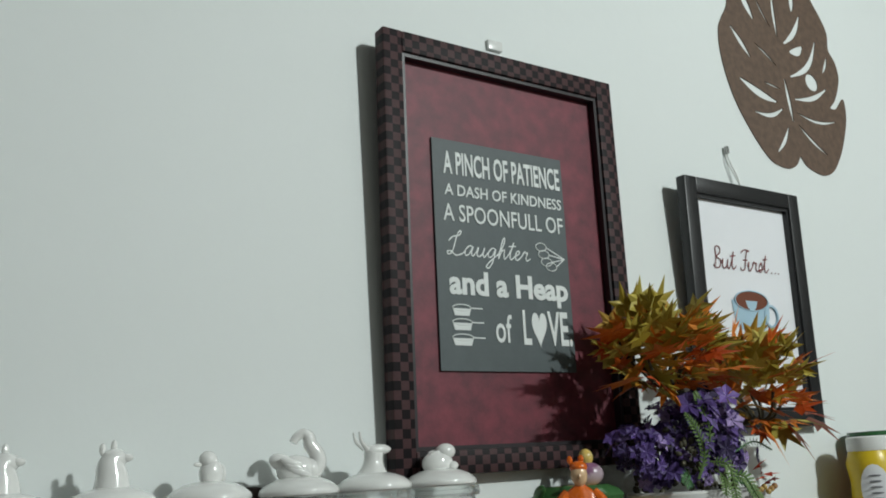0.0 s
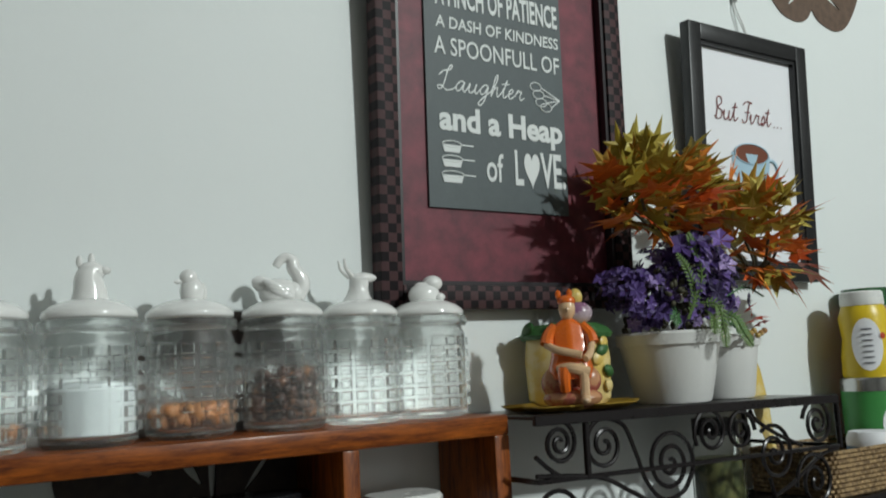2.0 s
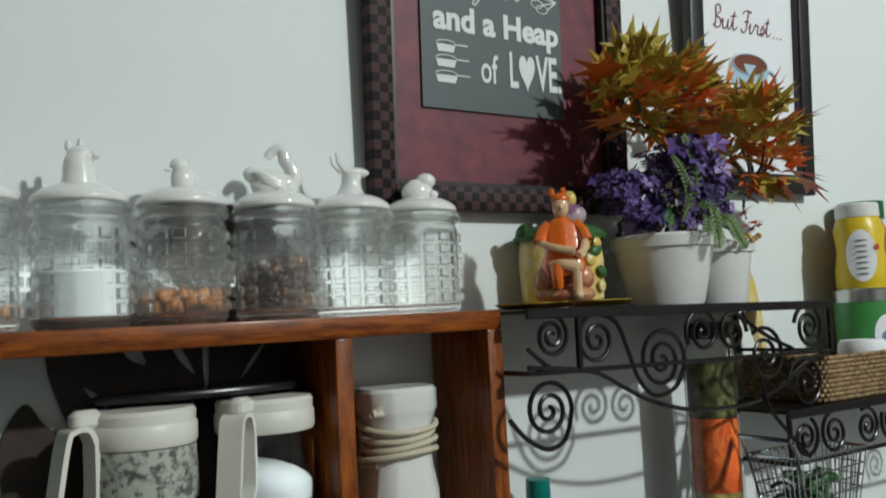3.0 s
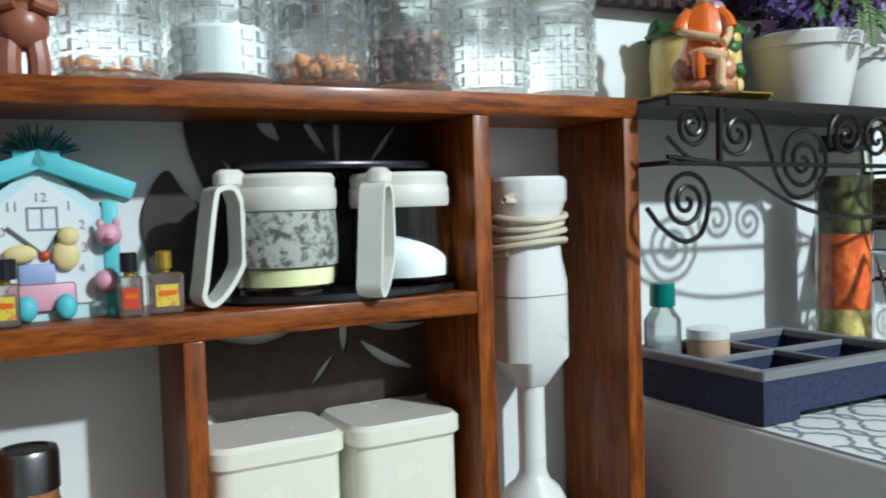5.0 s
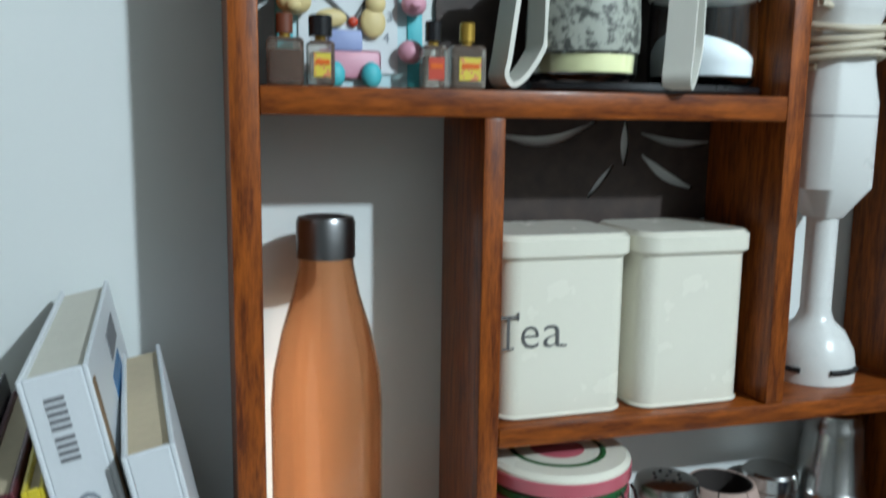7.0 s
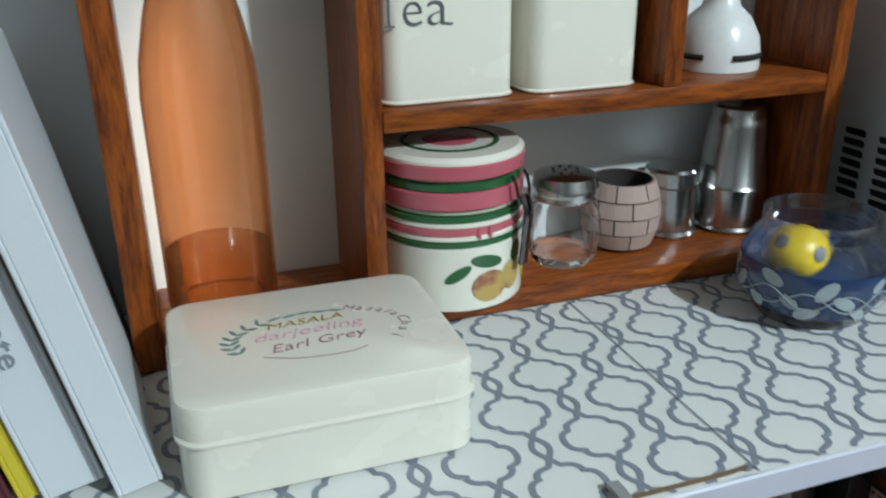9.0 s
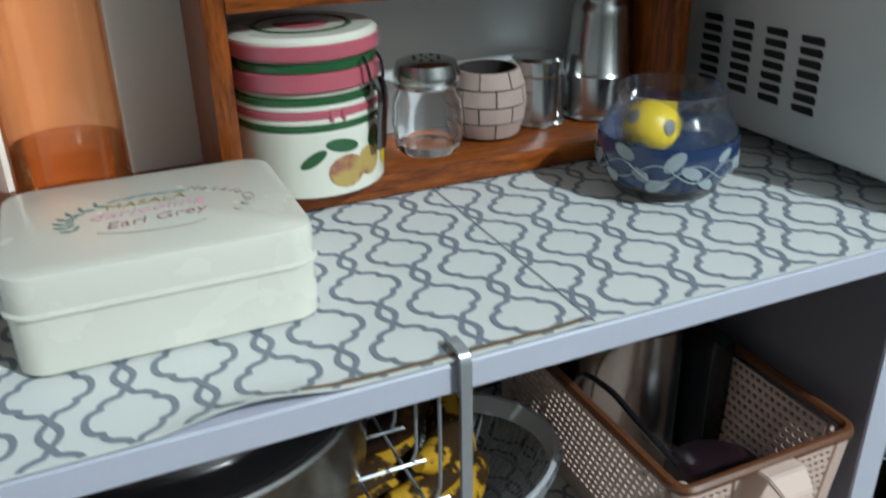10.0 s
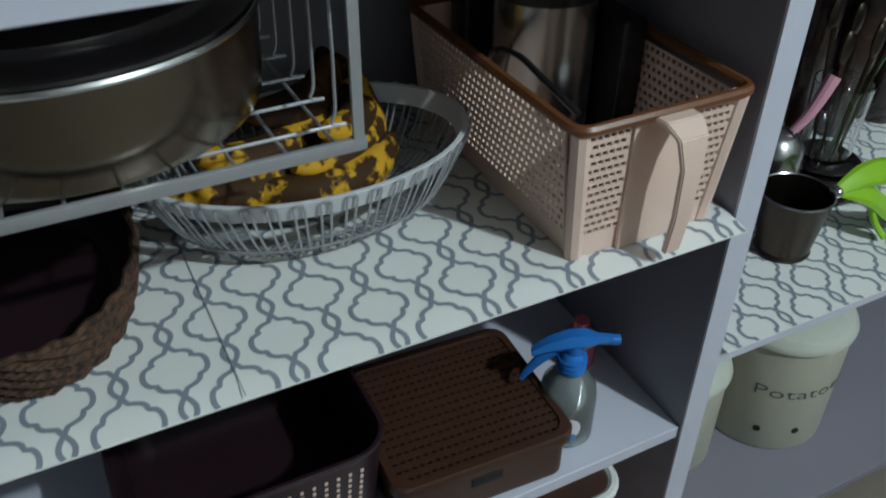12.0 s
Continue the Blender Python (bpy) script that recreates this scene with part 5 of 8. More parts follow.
cruet(0.186, 0.806, 16, "squat glass pot with white lid, handle and floral print", "cream")
cruet(0.298, 0.808, 46, "squat glass pot with white lid and handle, holding white salt", "salt")
stand = thing("pot_stand", "black plastic stand under the condiment pots", "stand")
part("base_tray", loft([[(0.245 + 0.112 * math.cos(a) * s, 0.812 + 0.056 * math.sin(a) * s, z) for a in [2 * math.pi * i / 48 for i in range(48)]] for s, z in ((0.97, SB + 0.0004), (1, SB + 0.003), (0.99, SB + 0.0075), (0.93, SB + 0.0075))]), M["black"], stand)
part("top_plate", loft([[(0.247 + 0.10 * math.cos(a) * s, 0.828 + 0.036 * math.sin(a) * s, z) for a in [2 * math.pi * i / 48 for i in range(48)]] for s, z in ((0.98, 1.3175), (1, 1.319), (1, 1.322), (0.97, 1.324))]), M["black"], stand)
part("post", lathe([(0, SB + 0.006), (0.005, SB + 0.006), (0.005, 1.318), (0, 1.318)], 12, None, (0.2445, 0.858, 0)), M["black"], stand)

# hand blender
hb = thing("hand_blender", "white plastic hand blender wound with its cream cord", "blender", Matrix.Translation((0.449, 0.824, 0.938)))


def oct_ring(w, d, z, x=0.0):
    return [(x + a * w, b * d, z) for a, b in ((0.45, -1), (0.62, -0.94), (0.94, -0.58), (1, -0.42), (1, 0.42), (0.94, 0.58), (0.62, 0.94), (0.45, 1), (-0.45, 1), (-0.62, 0.94), (-0.94, 0.58), (-1, 0.42), (-1, -0.42), (-0.94, -0.58), (-0.62, -0.94), (-0.45, -1))]


part("motor_body", loft([oct_ring(0.016, 0.016, 0.156), oct_ring(0.038, 0.034, 0.184), oct_ring(0.038, 0.034, 0.250), oct_ring(0.038, 0.034, 0.262), oct_ring(0.033, 0.030, 0.288), oct_ring(0.031, 0.028, 0.325), oct_ring(0.038, 0.033, 0.343), oct_ring(0.040, 0.034, 0.346), oct_ring(0.040, 0.034, 0.366), oct_ring(0.037, 0.031, 0.370)]), M["plastic"], hb)
part("seam", loft([oct_ring(0.0384, 0.0344, 0.2495), oct_ring(0.0384, 0.0344, 0.2505)]), M["grey_trim"], hb, smooth=False)
part("shaft", lathe([(0.015, 0.160), (0.0142, 0.150), (0.0142, 0.066), (0.018, 0.056), (0.028, 0.047), (0.037, 0.030), (0.0395, 0.014), (0.0395, 0.0005), (0.036, 0.0005), (0.034, 0.012), (0, 0.014)], 36), M["plastic"], hb)
for k in range(4):
    a = radians(-90 + k * 90 + 12)
    part("bell_slot", tube([(0.0402 * math.cos(a + t), 0.0402 * math.sin(a + t), 0.014) for t in (-0.45, -0.22, 0, 0.22, 0.45)], 0.0028, 6), M["slot"], hb)
wind = []
for i in range(150):
    a = i / 150 * 2 * math.pi * 4.6
    wind.append(((0.039 + 0.003 * math.sin(i * 0.07)) * math.cos(a), 0.037 * math.sin(a), 0.339 - 0.047 * i / 150 + 0.006 * math.sin(a + i * 0.02)))
part("cord", tube([(-0.034, -0.030, 0.353), (-0.045, -0.030, 0.347)] + wind, 0.0032, 8), M["cord"], hb, "cream wound cord")

# copper bottle
bt = thing("water_bottle", "see-through orange water bottle with a dark steel cap, nearly empty", "bottle", Matrix.Translation((-0.023, 0.822, 0.7725)))
part("bottle_body", lathe([(0, 0.001), (0.042, 0.001), (0.0455, 0.005), (0.0455, 0.150), (0.0455, 0.178), (0.043, 0.205), (0.036, 0.238), (0.027, 0.268), (0.0225, 0.290), (0.0215, 0.300), (0.0198, 0.300), (0.0208, 0.290), (0.0252, 0.268), (0.0342, 0.238), (0.0412, 0.205), (0.0437, 0.178), (0.0437, 0.006), (0.041, 0.0028), (0, 0.0028)], 48), M["orange_clear"], bt).visible_shadow = False
part("water", lathe([(0, 0.0032), (0.0405, 0.0032), (0.0430, 0.0065), (0.0430, 0.051), (0.0415, 0.052), (0, 0.0515)], 40), M["water"], bt, "a little water").visible_shadow = False
part("cap", lathe([(0, 0.298), (0.0235, 0.298), (0.0235, 0.326), (0.022, 0.330), (0.017, 0.331), (0.015, 0.329), (0, 0.329)], 40), M["grey_steel"], bt, "dark steel screw cap")


def canister(x0, x1, label, txt):
    c = thing("canister", label, "canister", Matrix.Translation((x0, 0.768, 0.9385)) @ Matrix.Rotation(radians(1.5), 4, "Z"), "cream canisters")
    w, d = x1 - x0, 0.094
    part("tin_body", rbox(0.003, w - 0.003, 0.003, d, 0, 0.136, 0.016, 0.002, 6), M["cream"], c)
    part("base_rim", rbox(0.0015, w - 0.0015, 0.0015, d + 0.001, 0, 0.0035, 0.017, 0.0012, 6), M["cream"], c)
    part("lid", rbox(-0.001, w + 0.001, -0.001, d + 0.003, 0.131, 0.152, 0.018, 0.004, 6), M["cream"], c)
    if txt:
        for ch, lx, lw in zip(txt, (0.0075, 0.0265, 0.0465), (0.0175, 0.0150, 0.0165)):
            o = part("letter", lettering(ch, 0.0285, M["ink"], lw, 0, 0.0004, -0.014), None, c, "dark lettering: " + ch)
            o.location = (lx, 0.0024, 0.060)
        for lx, lz, lw, lh in ((0.0075, 0.060, 0.010, 0.0014), (-0.0008, 0.084, 0.0014, 0.006), (0.0158, 0.084, 0.0014, 0.006), (0.0565, 0.060, 0.005, 0.0014)):
            part("serif", box(lx - lw / 2, lx + lw / 2, 0.0018, 0.0028, lz, lz + lh), M["ink"], c)


canister(0.1075, 0.2250, "square cream enamel tea canister with rounded lid", "Tea")
canister(0.2305, 0.3395, "square cream enamel canister with rounded lid", "")

# ceramic jar
cj = thing("ceramic_jar", "striped ceramic storage jar painted with fruit, clamp lid", "jar", Matrix.Translation((0.170, 0.792, 0.7725)) @ Matrix.Diagonal((1, 1, 0.93, 1)))
R = 0.0625


def band(name, z0, z1, mat, r=R, label=""):
    part(name, lathe([(0, z0), (r - 0.0012, z0), (r, z0 + 0.0012), (r, z1 - 0.0012), (r - 0.0012, z1), (0, z1)], 48), mat, cj, label)


band("jar_wall", 0.0, 0.060, M["cream"], R, "white glazed wall")
band("stripe", 0.060, 0.066, M["deep_green"], R + 0.0004)
band("stripe", 0.066, 0.071, M["cream"])
band("stripe", 0.071, 0.078, M["pink"], R + 0.0004)
band("stripe", 0.078, 0.083, M["cream"])
band("stripe", 0.083, 0.089, M["deep_green"], R + 0.0004)
band("seal", 0.089, 0.094, M["cream_dull"], R - 0.003)
band("stripe", 0.094, 0.110, M["pink"])
band("stripe", 0.110, 0.118, M["deep_green"], R - 0.002)
band("seal", 0.118, 0.121, M["cream_dull"], R - 0.004)
band("stripe", 0.121, 0.134, M["pink"], R + 0.001)
part("lid", lathe([(0, 0.134), (R, 0.134), (R, 0.1365), (R - 0.004, 0.140), (0, 0.141)], 48), M["cream"], cj)
part("lid_ring", lathe([(0.042, 0.1402), (0.040, 0.1412), (0.038, 0.1412), (0.036, 0.1402)], 40), M["deep_green"], cj)
part("lid_spot", lathe([(0.024, 0.1404), (0.020, 0.1416), (0, 0.1416)], 32), M["pink"], cj)


def on_jar(name, az, z, w, h, mat, r=R, turn=0.0, parent=None, n=14):
    """A thin painted oval on the jar's wall."""
    bm = bmesh.new()
    vs = []
    for k in range(n):
        a = 2 * math.pi * k / n
        u, v = w * math.cos(a), h * math.sin(a)
        u, v = u * math.cos(turn) - v * math.sin(turn), u * math.sin(turn) + v * math.cos(turn)
        t = az + u / r
        vs.append(bm.verts.new(((r + 0.0006) * math.cos(t), (r + 0.0006) * math.sin(t), z + v)))
    c = bm.verts.new(((r + 0.0012) * math.cos(az), (r + 0.0012) * math.sin(az), z))
    for k in range(n):
        bm.faces.new((vs[k], vs[(k + 1) % n], c))
    part(name, bm, mat, parent or cj)


AZ = radians(-75)
on_jar("painted_fruit", AZ - 0.05, 0.022, 0.017, 0.015, M["plum"])
on_jar("painted_fruit", AZ + 0.33, 0.026, 0.013, 0.014, M["plum"])
on_jar("painted_fruit", AZ + 0.78, 0.030, 0.010, 0.018, M["yellow"])
on_jar("painted_leaf", AZ - 0.50, 0.036, 0.013, 0.005, M["deep_green"], turn=0.6)
on_jar("painted_leaf", AZ - 0.10, 0.046, 0.015, 0.006, M["deep_green"], turn=-0.2)
on_jar("painted_leaf", AZ + 0.45, 0.046, 0.008, 0.011, M["deep_green"], turn=-0.3)
for k in range(2):
    on_jar("tick", AZ - 0.22 + 0.16 * k, 0.0735, 0.0018, 0.006, M["pink"], R + 0.0006)
az = radians(-50)
clampb = bmesh.new()
for s in (-1, 1):
    pts = [((R + dr) * math.cos(az + s * da), (R + dr) * math.sin(az + s * da), z) for dr, da, z in ((0.002, 0.16, 0.119), (0.006, 0.16, 0.112), (0.008, 0.14, 0.098), (0.006, 0.10, 0.085))]
    tube(smooth_path(pts, 5), 0.0014, 6, bm=clampb)
part("clamp_wire", clampb, M["dark_steel"], cj, "dark steel clamp wire")
part("clamp_lever", tube(smooth_path([((R + dr) * math.cos(az), (R + dr) * math.sin(az), z) for dr, z in ((0.008, 0.100), (0.012, 0.085), (0.010, 0.060), (0.008, 0.036))], 5), 0.0078, 8, flat=0.4), M["dark_steel"], cj, "dark steel lever")

# shaker, brick mug, steel tumblers
BB = 0.7725
sh = thing("glass_shaker", "fluted glass shaker with a perforated steel lid", "shaker", Matrix.Translation((0.287, 0.806, BB)))
bm = lathe([(0, 0), (0.027, 0.0), (0.031, 0.006), (0.034, 0.028), (0.032, 0.048), (0.026, 0.060), (0.026, 0.064), (0.024, 0.064), (0.024, 0.060), (0.0295, 0.047), (0.031, 0.028), (0.028, 0.009), (0, 0.006)], 40)
for v in bm.verts:
    if 0.004 < v.co.z < 0.055:
        k = 1 + 0.035 * math.cos(10 * math.atan2(v.co.y, v.co.x))
        v.co.x *= k
        v.co.y *= k
part("glass_body", bm, M["clear"], sh).visible_shadow = False
part("lid", lathe([(0, 0.062), (0.0305, 0.062), (0.0315, 0.064), (0.0305, 0.067), (0.0315, 0.070), (0.0305, 0.074), (0.028, 0.083), (0.020, 0.086), (0, 0.087)], 36), M["steel"], sh, "ridged steel lid")
for k in range(9):
    a = 2 * math.pi * k / 8
    r = 0.012 if k < 8 else 0
    part("hole", lathe([(0, 0.0866), (0.0018, 0.0866), (0.0016, 0.0874), (0, 0.0874)], 8, None, (r * math.cos(a), r * math.sin(a), 0)), M["slot"], sh)

mug = thing("brick_mug", "pinkish ceramic pot modelled as a brick wall", "pot", Matrix.Translation((0.358, 0.824, BB)))
part("core", lathe([(0, 0), (0.026, 0), (0.0315, 0.010), (0.034, 0.035), (0.0315, 0.060), (0.030, 0.066), (0.027, 0.066), (0.029, 0.040), (0.024, 0.008), (0, 0.006)], 40), M["joint"], mug)
for row in range(4):
    z0, z1 = 0.003 + row * 0.0162, 0.0175 + row * 0.0162
    for k in range(7):
        a0 = 2 * math.pi * (k + 0.5 * (row % 2)) / 7 + 0.02
        a1 = a0 + 2 * math.pi / 7 - 0.045

        def rr(z):
            return 0.0275 + 0.0085 * math.sin(min(1, z / 0.068) * math.pi) ** 0.8
        bm = bmesh.new()
        ring = []
        for zz in (z0, z1):
            for r_off in (0.0, 0.0026):
                ring.append([bm.verts.new(((rr(zz) + r_off) * math.cos(a0 + (a1 - a0) * i / 4), (rr(zz) + r_off) * math.sin(a0 + (a1 - a0) * i / 4), zz)) for i in range(5)])
        lo_in, lo_out, hi_in, hi_out = ring
        for i in range(4):
            bm.faces.new((lo_out[i], lo_out[i + 1], hi_out[i + 1], hi_out[i])), bm.faces.new((hi_out[i], hi_out[i + 1], hi_in[i + 1], hi_in[i])), bm.faces.new((lo_in[i], lo_in[i + 1], lo_out[i + 1], lo_out[i]))
        for i in (0, 4):
            bm.faces.new((lo_in[i], lo_out[i], hi_out[i], hi_in[i]))
        part("brick", bm, M["brick"], mug)

st = thing("steel_pot", "small ribbed steel salt pot on the shelf", "pot", Matrix.Translation((0.420, 0.834, BB)))
part("pot_body", lathe([(0, 0), (0.028, 0), (0.029, 0.003), (0.026, 0.006), (0.025, 0.050), (0.0265, 0.052), (0.0265, 0.066), (0.024, 0.069), (0, 0.070)], 36), M["steel"], st)
tb = thing("steel_shaker", "tall steel cocktail shaker with a turned rim", "shaker", Matrix.Translation((0.488, 0.830, BB)))
part("shaker_body", lathe([(0, 0), (0.034, 0), (0.036, 0.003), (0.0335, 0.006), (0.035, 0.044)], 40), M["steel"], tb)
part("shaker_top", lathe([(0.0362, 0.040), (0.0366, 0.046), (0.034, 0.050), (0.0285, 0.105), (0.0285, 0.112), (0.026, 0.116), (0.026, 0.124), (0.023, 0.127), (0, 0.128)], 40), M["steel"], tb)

# ---- on the worktop ----
WT = TOP + 0.0016
tin = thing("tea_tin", "cream rectangular tea tin with a hinged lid, standing on the liner", "tin", Matrix.Translation((0.021, 0.656, WT)) @ Matrix.Rotation(radians(-0.5), 4, "Z") @ Matrix.Diagonal((1.045, 1.06, 0.84, 1)))
part("tin_body", rbox(-0.0895, 0.0895, -0.071, 0.071, 0, 0.054, 0.018, 0.002, 6), M["cream"], tin)
tin_lid = part("lid", loft([[(x, y, z) for x, y in rounded(-0.0915 + s, 0.0915 - s, -0.073 + s, 0.073 - s, 0.019 - s * 0.5, 6)] for s, z in ((0.002, 0.046), (0, 0.0475), (0, 0.0495), (0.0018, 0.051), (0.0018, 0.074), (0.003, 0.0775), (0.006, 0.079))]), M["cream"], tin)
for txt, x, y, w, h, mt, tr in (("darjeeling", -0.002, -0.004, 0.072, 0.010, "rose", 3), ("Earl Grey", 0.002, -0.020, 0.062, 0.010, "ink_rose", 5), ("MASALA", -0.002, 0.010, 0.050, 0.008, "gold", 3)):
    o = part("lettering", lettering(txt, h, M[mt], w, 0.25, 0.0002, -0.012), None, tin_lid, "printed lettering: " + txt)
    o.matrix_basis = pose(x, y, 0.0793, -90, 0, tr)
for word, a0, a1 in (("Masala", 62, 20), ("Chai", 6, -34)):
    for k, ch in enumerate(word):
        a = radians(a0 + (a1 - a0) * k / (len(word) - 1))
        o = part("letter", lettering(ch, 0.0075, M["tan_ink"], None, 0.2, 0.0002, -0.01), None, tin_lid)
        o.matrix_basis = pose(0.002 + 0.056 * math.cos(a), -0.006 + 0.030 * math.sin(a), 0.0793, -90, 0, math.degrees(a) - 90)
for k in range(7):
    a = radians(128 + 13 * k)
    for s in (-1, 1):
        o = part("printed_leaf", flat_shape([lens(0, 0, 0.0075, 0.003 * s, 0.0028)], 0.0003), None, tin_lid)
        o.data.materials.append(M["slate_green"])
        o.matrix_basis = pose(0.052 * math.cos(a), -0.004 + 0.028 * math.sin(a), 0.0793, -90, 0, math.degrees(a) - 90 + 30 * s)
for k in range(5):
    o = part("printed_leaf", flat_shape([lens(-0.005, 0, 0.005, 0.001, 0.0026)], 0.0003), None, tin_lid)
    o.data.materials.append(M["slate_green"])
    o.matrix_basis = pose(-0.020 + 0.010 * k, 0.025 - 0.0012 * abs(k - 2), 0.0793, -90, 0, 20 - 10 * k)
part("printed_flourish", tube(smooth_path([(-0.034, -0.026, 0.0791), (-0.012, -0.034, 0.0791), (0.016, -0.036, 0.0791), (0.030, -0.032, 0.0791)], 5), 0.0005, 5, flat=0.4), M["tan_ink"], tin_lid)

bw = thing("glass_bowl", "round glass candle bowl painted blue with pale leaves", "bowl", Matrix.Translation((0.458, 0.671, WT)) @ Matrix.Scale(1.05, 4))
part("bowl", lathe([(0, 0.002), (0.030, 0.002), (0.034, 0), (0.041, 0.001), (0.044, 0.004), (0.0435, 0.008), (0.047, 0.012), (0.0575, 0.032), (0.0568, 0.050), (0.0500, 0.066), (0.0455, 0.071), (0.0440, 0.075), (0.0445, 0.0855), (0.0440, 0.0867), (0.0432, 0.0855), (0.0427, 0.075), (0.0442, 0.070), (0.0488, 0.065), (0.0552, 0.050), (0.0558, 0.032), (0.0455, 0.014), (0, 0.009)], 56), M["thin_glass"], bw).visible_shadow = False
part("painted_band", lathe([(0.0482, 0.0125), (0.0582, 0.0315), (0.0582, 0.0440), (0.0574, 0.0515)], 56), M["bowl_blue"], bw, "blue painted band")
part("candle_gel", lathe([(0, 0.010), (0.044, 0.0145), (0.0540, 0.0320), (0.0540, 0.0345), (0, 0.0345)], 48), M["bowl_blue"], bw, "dark blue gel")
rnd = random.Random(3)
for k in range(24):
    az, z = 2 * math.pi * k / 24 + rnd.uniform(-0.06, 0.06), (0.0225, 0.0430, 0.0310)[k % 3] + rnd.uniform(-0.002, 0.002)
    size = rnd.uniform(0.75, 1.1)
    on_jar("painted_leaf", az, z, 0.0105 * size, 0.0056 * size, M["petal"], 0.0535 + 0.0044 * min(1, max(0, (z - 0.0225) / 0.009)), rnd.choice((-0.7, -0.4, 0.5, 0.8)), bw, 10)
for s in (-1, 1):
    part("painted_vine", tube([((0.0590 - 0.0008 * abs(math.sin(6 * t))) * math.cos(t), (0.0590 - 0.0008 * abs(math.sin(6 * t))) * math.sin(t), 0.031 + s * 0.007 * math.sin(6 * t)) for t in [2 * math.pi * i / 96 for i in range(96)]], 0.0006, 4, True), M["petal"], bw)
ball = thing("yellow_ball", "yellow painted ball candle with grey spots in the bowl", "ball", Matrix.Translation((0.437, 0.668, WT + 0.059)) @ Matrix.Rotation(radians(12), 4, "Z"))
part("ball", blob(0, 0, 0, 0.0255, 0.024, 0.0225), M["yellow"], ball)
for az, el in ((-98, 14), (-188, 34), (-158, -34), (-20, 20), (70, 30)):
    d = Vector((math.cos(radians(az)) * math.cos(radians(el)), math.sin(radians(az)) * math.cos(radians(el)), math.sin(radians(el))))
    q = d.to_track_quat("Z", "Y").to_matrix()
    bm = bmesh.new()
    blob(d.x * 0.0247, d.y * 0.0233, d.z * 0.0220, 0.0068, 0.0068, 0.0016, bm, 10, q)
    part("spot", bm, M["grey_trim"], ball)


def book(x, y, w, h, d, lean, turn, cover, label, spine=None, title="", pages="book_pages"):
    """A book standing on its tail, spine towards the room."""
    b = thing("book", label, "book", Matrix.Translation((x, y, WT)) @ Matrix.Rotation(radians(turn), 4, "Z") @ Matrix.Rotation(radians(lean), 4, "Y"), "books on the worktop")
    part("cover", box(0, 0.003, 0, d, 0, h, 0.0008, 1), cover, b)
    part("cover", box(w - 0.003, w, 0, d, 0, h, 0.0008, 1), cover, b)
    back = part("spine", box(0.003, w - 0.003, 0, 0.003, 0, h, 0.0008, 1), spine or cover, b)
    part("page_block", box(0.003, w - 0.003, 0.0031, d - 0.004, 0.003, h - 0.004), M[pages], b, "yellowed pages", smooth=False)
    if title:
        o = part("lettering", lettering(title, w * 0.36, M["ink_mark"], h * 0.46, 0, 0.0004, 0.0), None, back, "grey spine lettering: " + title)
        o.matrix_basis = pose(w * 0.34, -0.0006, h * 0.54, 0, 90, 0)
    return b


b1 = book(-0.154, 0.618, 0.036, 0.298, 0.243, -11.5, 3, M["book_white"], "thick white paperback with grey spine lettering, leaning", None, "Compassionate", "pale_pages")
for k, (z, c) in enumerate(((0.267, 5), (0.249, 4))):
    for n in range(c):
        part("label_bar", box(0.011, 0.021, -0.0008, 0.0002, z + 0.0040 * n, z + 0.0040 * n + 0.0022), M["grey_trim"], b1)
part("cover_patch", box(0.0355, 0.0366, 0.10, 0.17, 0.20, 0.26), M["book_blue"], b1, "blue printed patch")
part("cover_patch", box(0.0355, 0.0366, 0.12, 0.19, 0.265, 0.283), M["grey_trim"], b1, "grey printed patch")
part("torn_hinge", box(0.0335, 0.0368, 0.002, 0.013, 0.004, 0.288, 0.0006, 1), M["kraft"], b1, "torn brown hinge of the cover")
b2 = book(-0.112, 0.606, 0.028, 0.256, 0.212, -11.4, 4.5, M["book_white"], "worn white paperback with yellowed pages, leaning")
for n in range(4):
    part("print_bar", box(0.0258, 0.0266, 0.05 + 0.006 * n, 0.054 + 0.006 * n, 0.17 - 0.012 * (n % 2), 0.20), M["pale_blue"], b2)
book(-0.168, 0.622, 0.012, 0.235, 0.20, -11.5, 5, M["book_yellow"], "thin yellow book leaning on the worktop")
b4 = book(-0.192, 0.620, 0.021, 0.232, 0.20, -11.5, 5, M["book_red"], "maroon hardback book leaning on the worktop")
for n in range(5):
    part("title_bar", box(0.007, 0.014, -0.0008, 0.0002, 0.09 + 0.018 * n, 0.103 + 0.018 * n), M["rose"], b4)
book(-0.221, 0.620, 0.027, 0.240, 0.20, -11.5, 5, M["book_dark"], "dark hardback book leaning on the worktop")
book(-0.252, 0.620, 0.028, 0.250, 0.20, -11.5, 5, M["book_red"], "maroon hardback book leaning on the worktop")

# ---- on the microwave ----
MT = MZ1 + 0.003
tr = thing("storage_tray", "navy woven storage tray with grey-rimmed compartments on the microwave", "tray")
tx0, tx1, ty0, ty1, tz0, tz1 = 0.604, 0.848, 0.658, 0.846, MT, MT + 0.053
part("front_wall", box(tx0, tx1, ty0, ty0 + 0.008, tz0 + 0.008, tz1 - 0.010), M["navy"], tr, smooth=False)
for fx in (tx0, tx1 - 0.05):
    part("foot", box(fx, fx + 0.05, ty0, ty0 + 0.008, tz0, tz0 + 0.008), M["navy"], tr, smooth=False)
part("back_wall", box(tx0, tx1, ty1 - 0.008, ty1, tz0, tz1 - 0.010), M["navy"], tr, smooth=False)
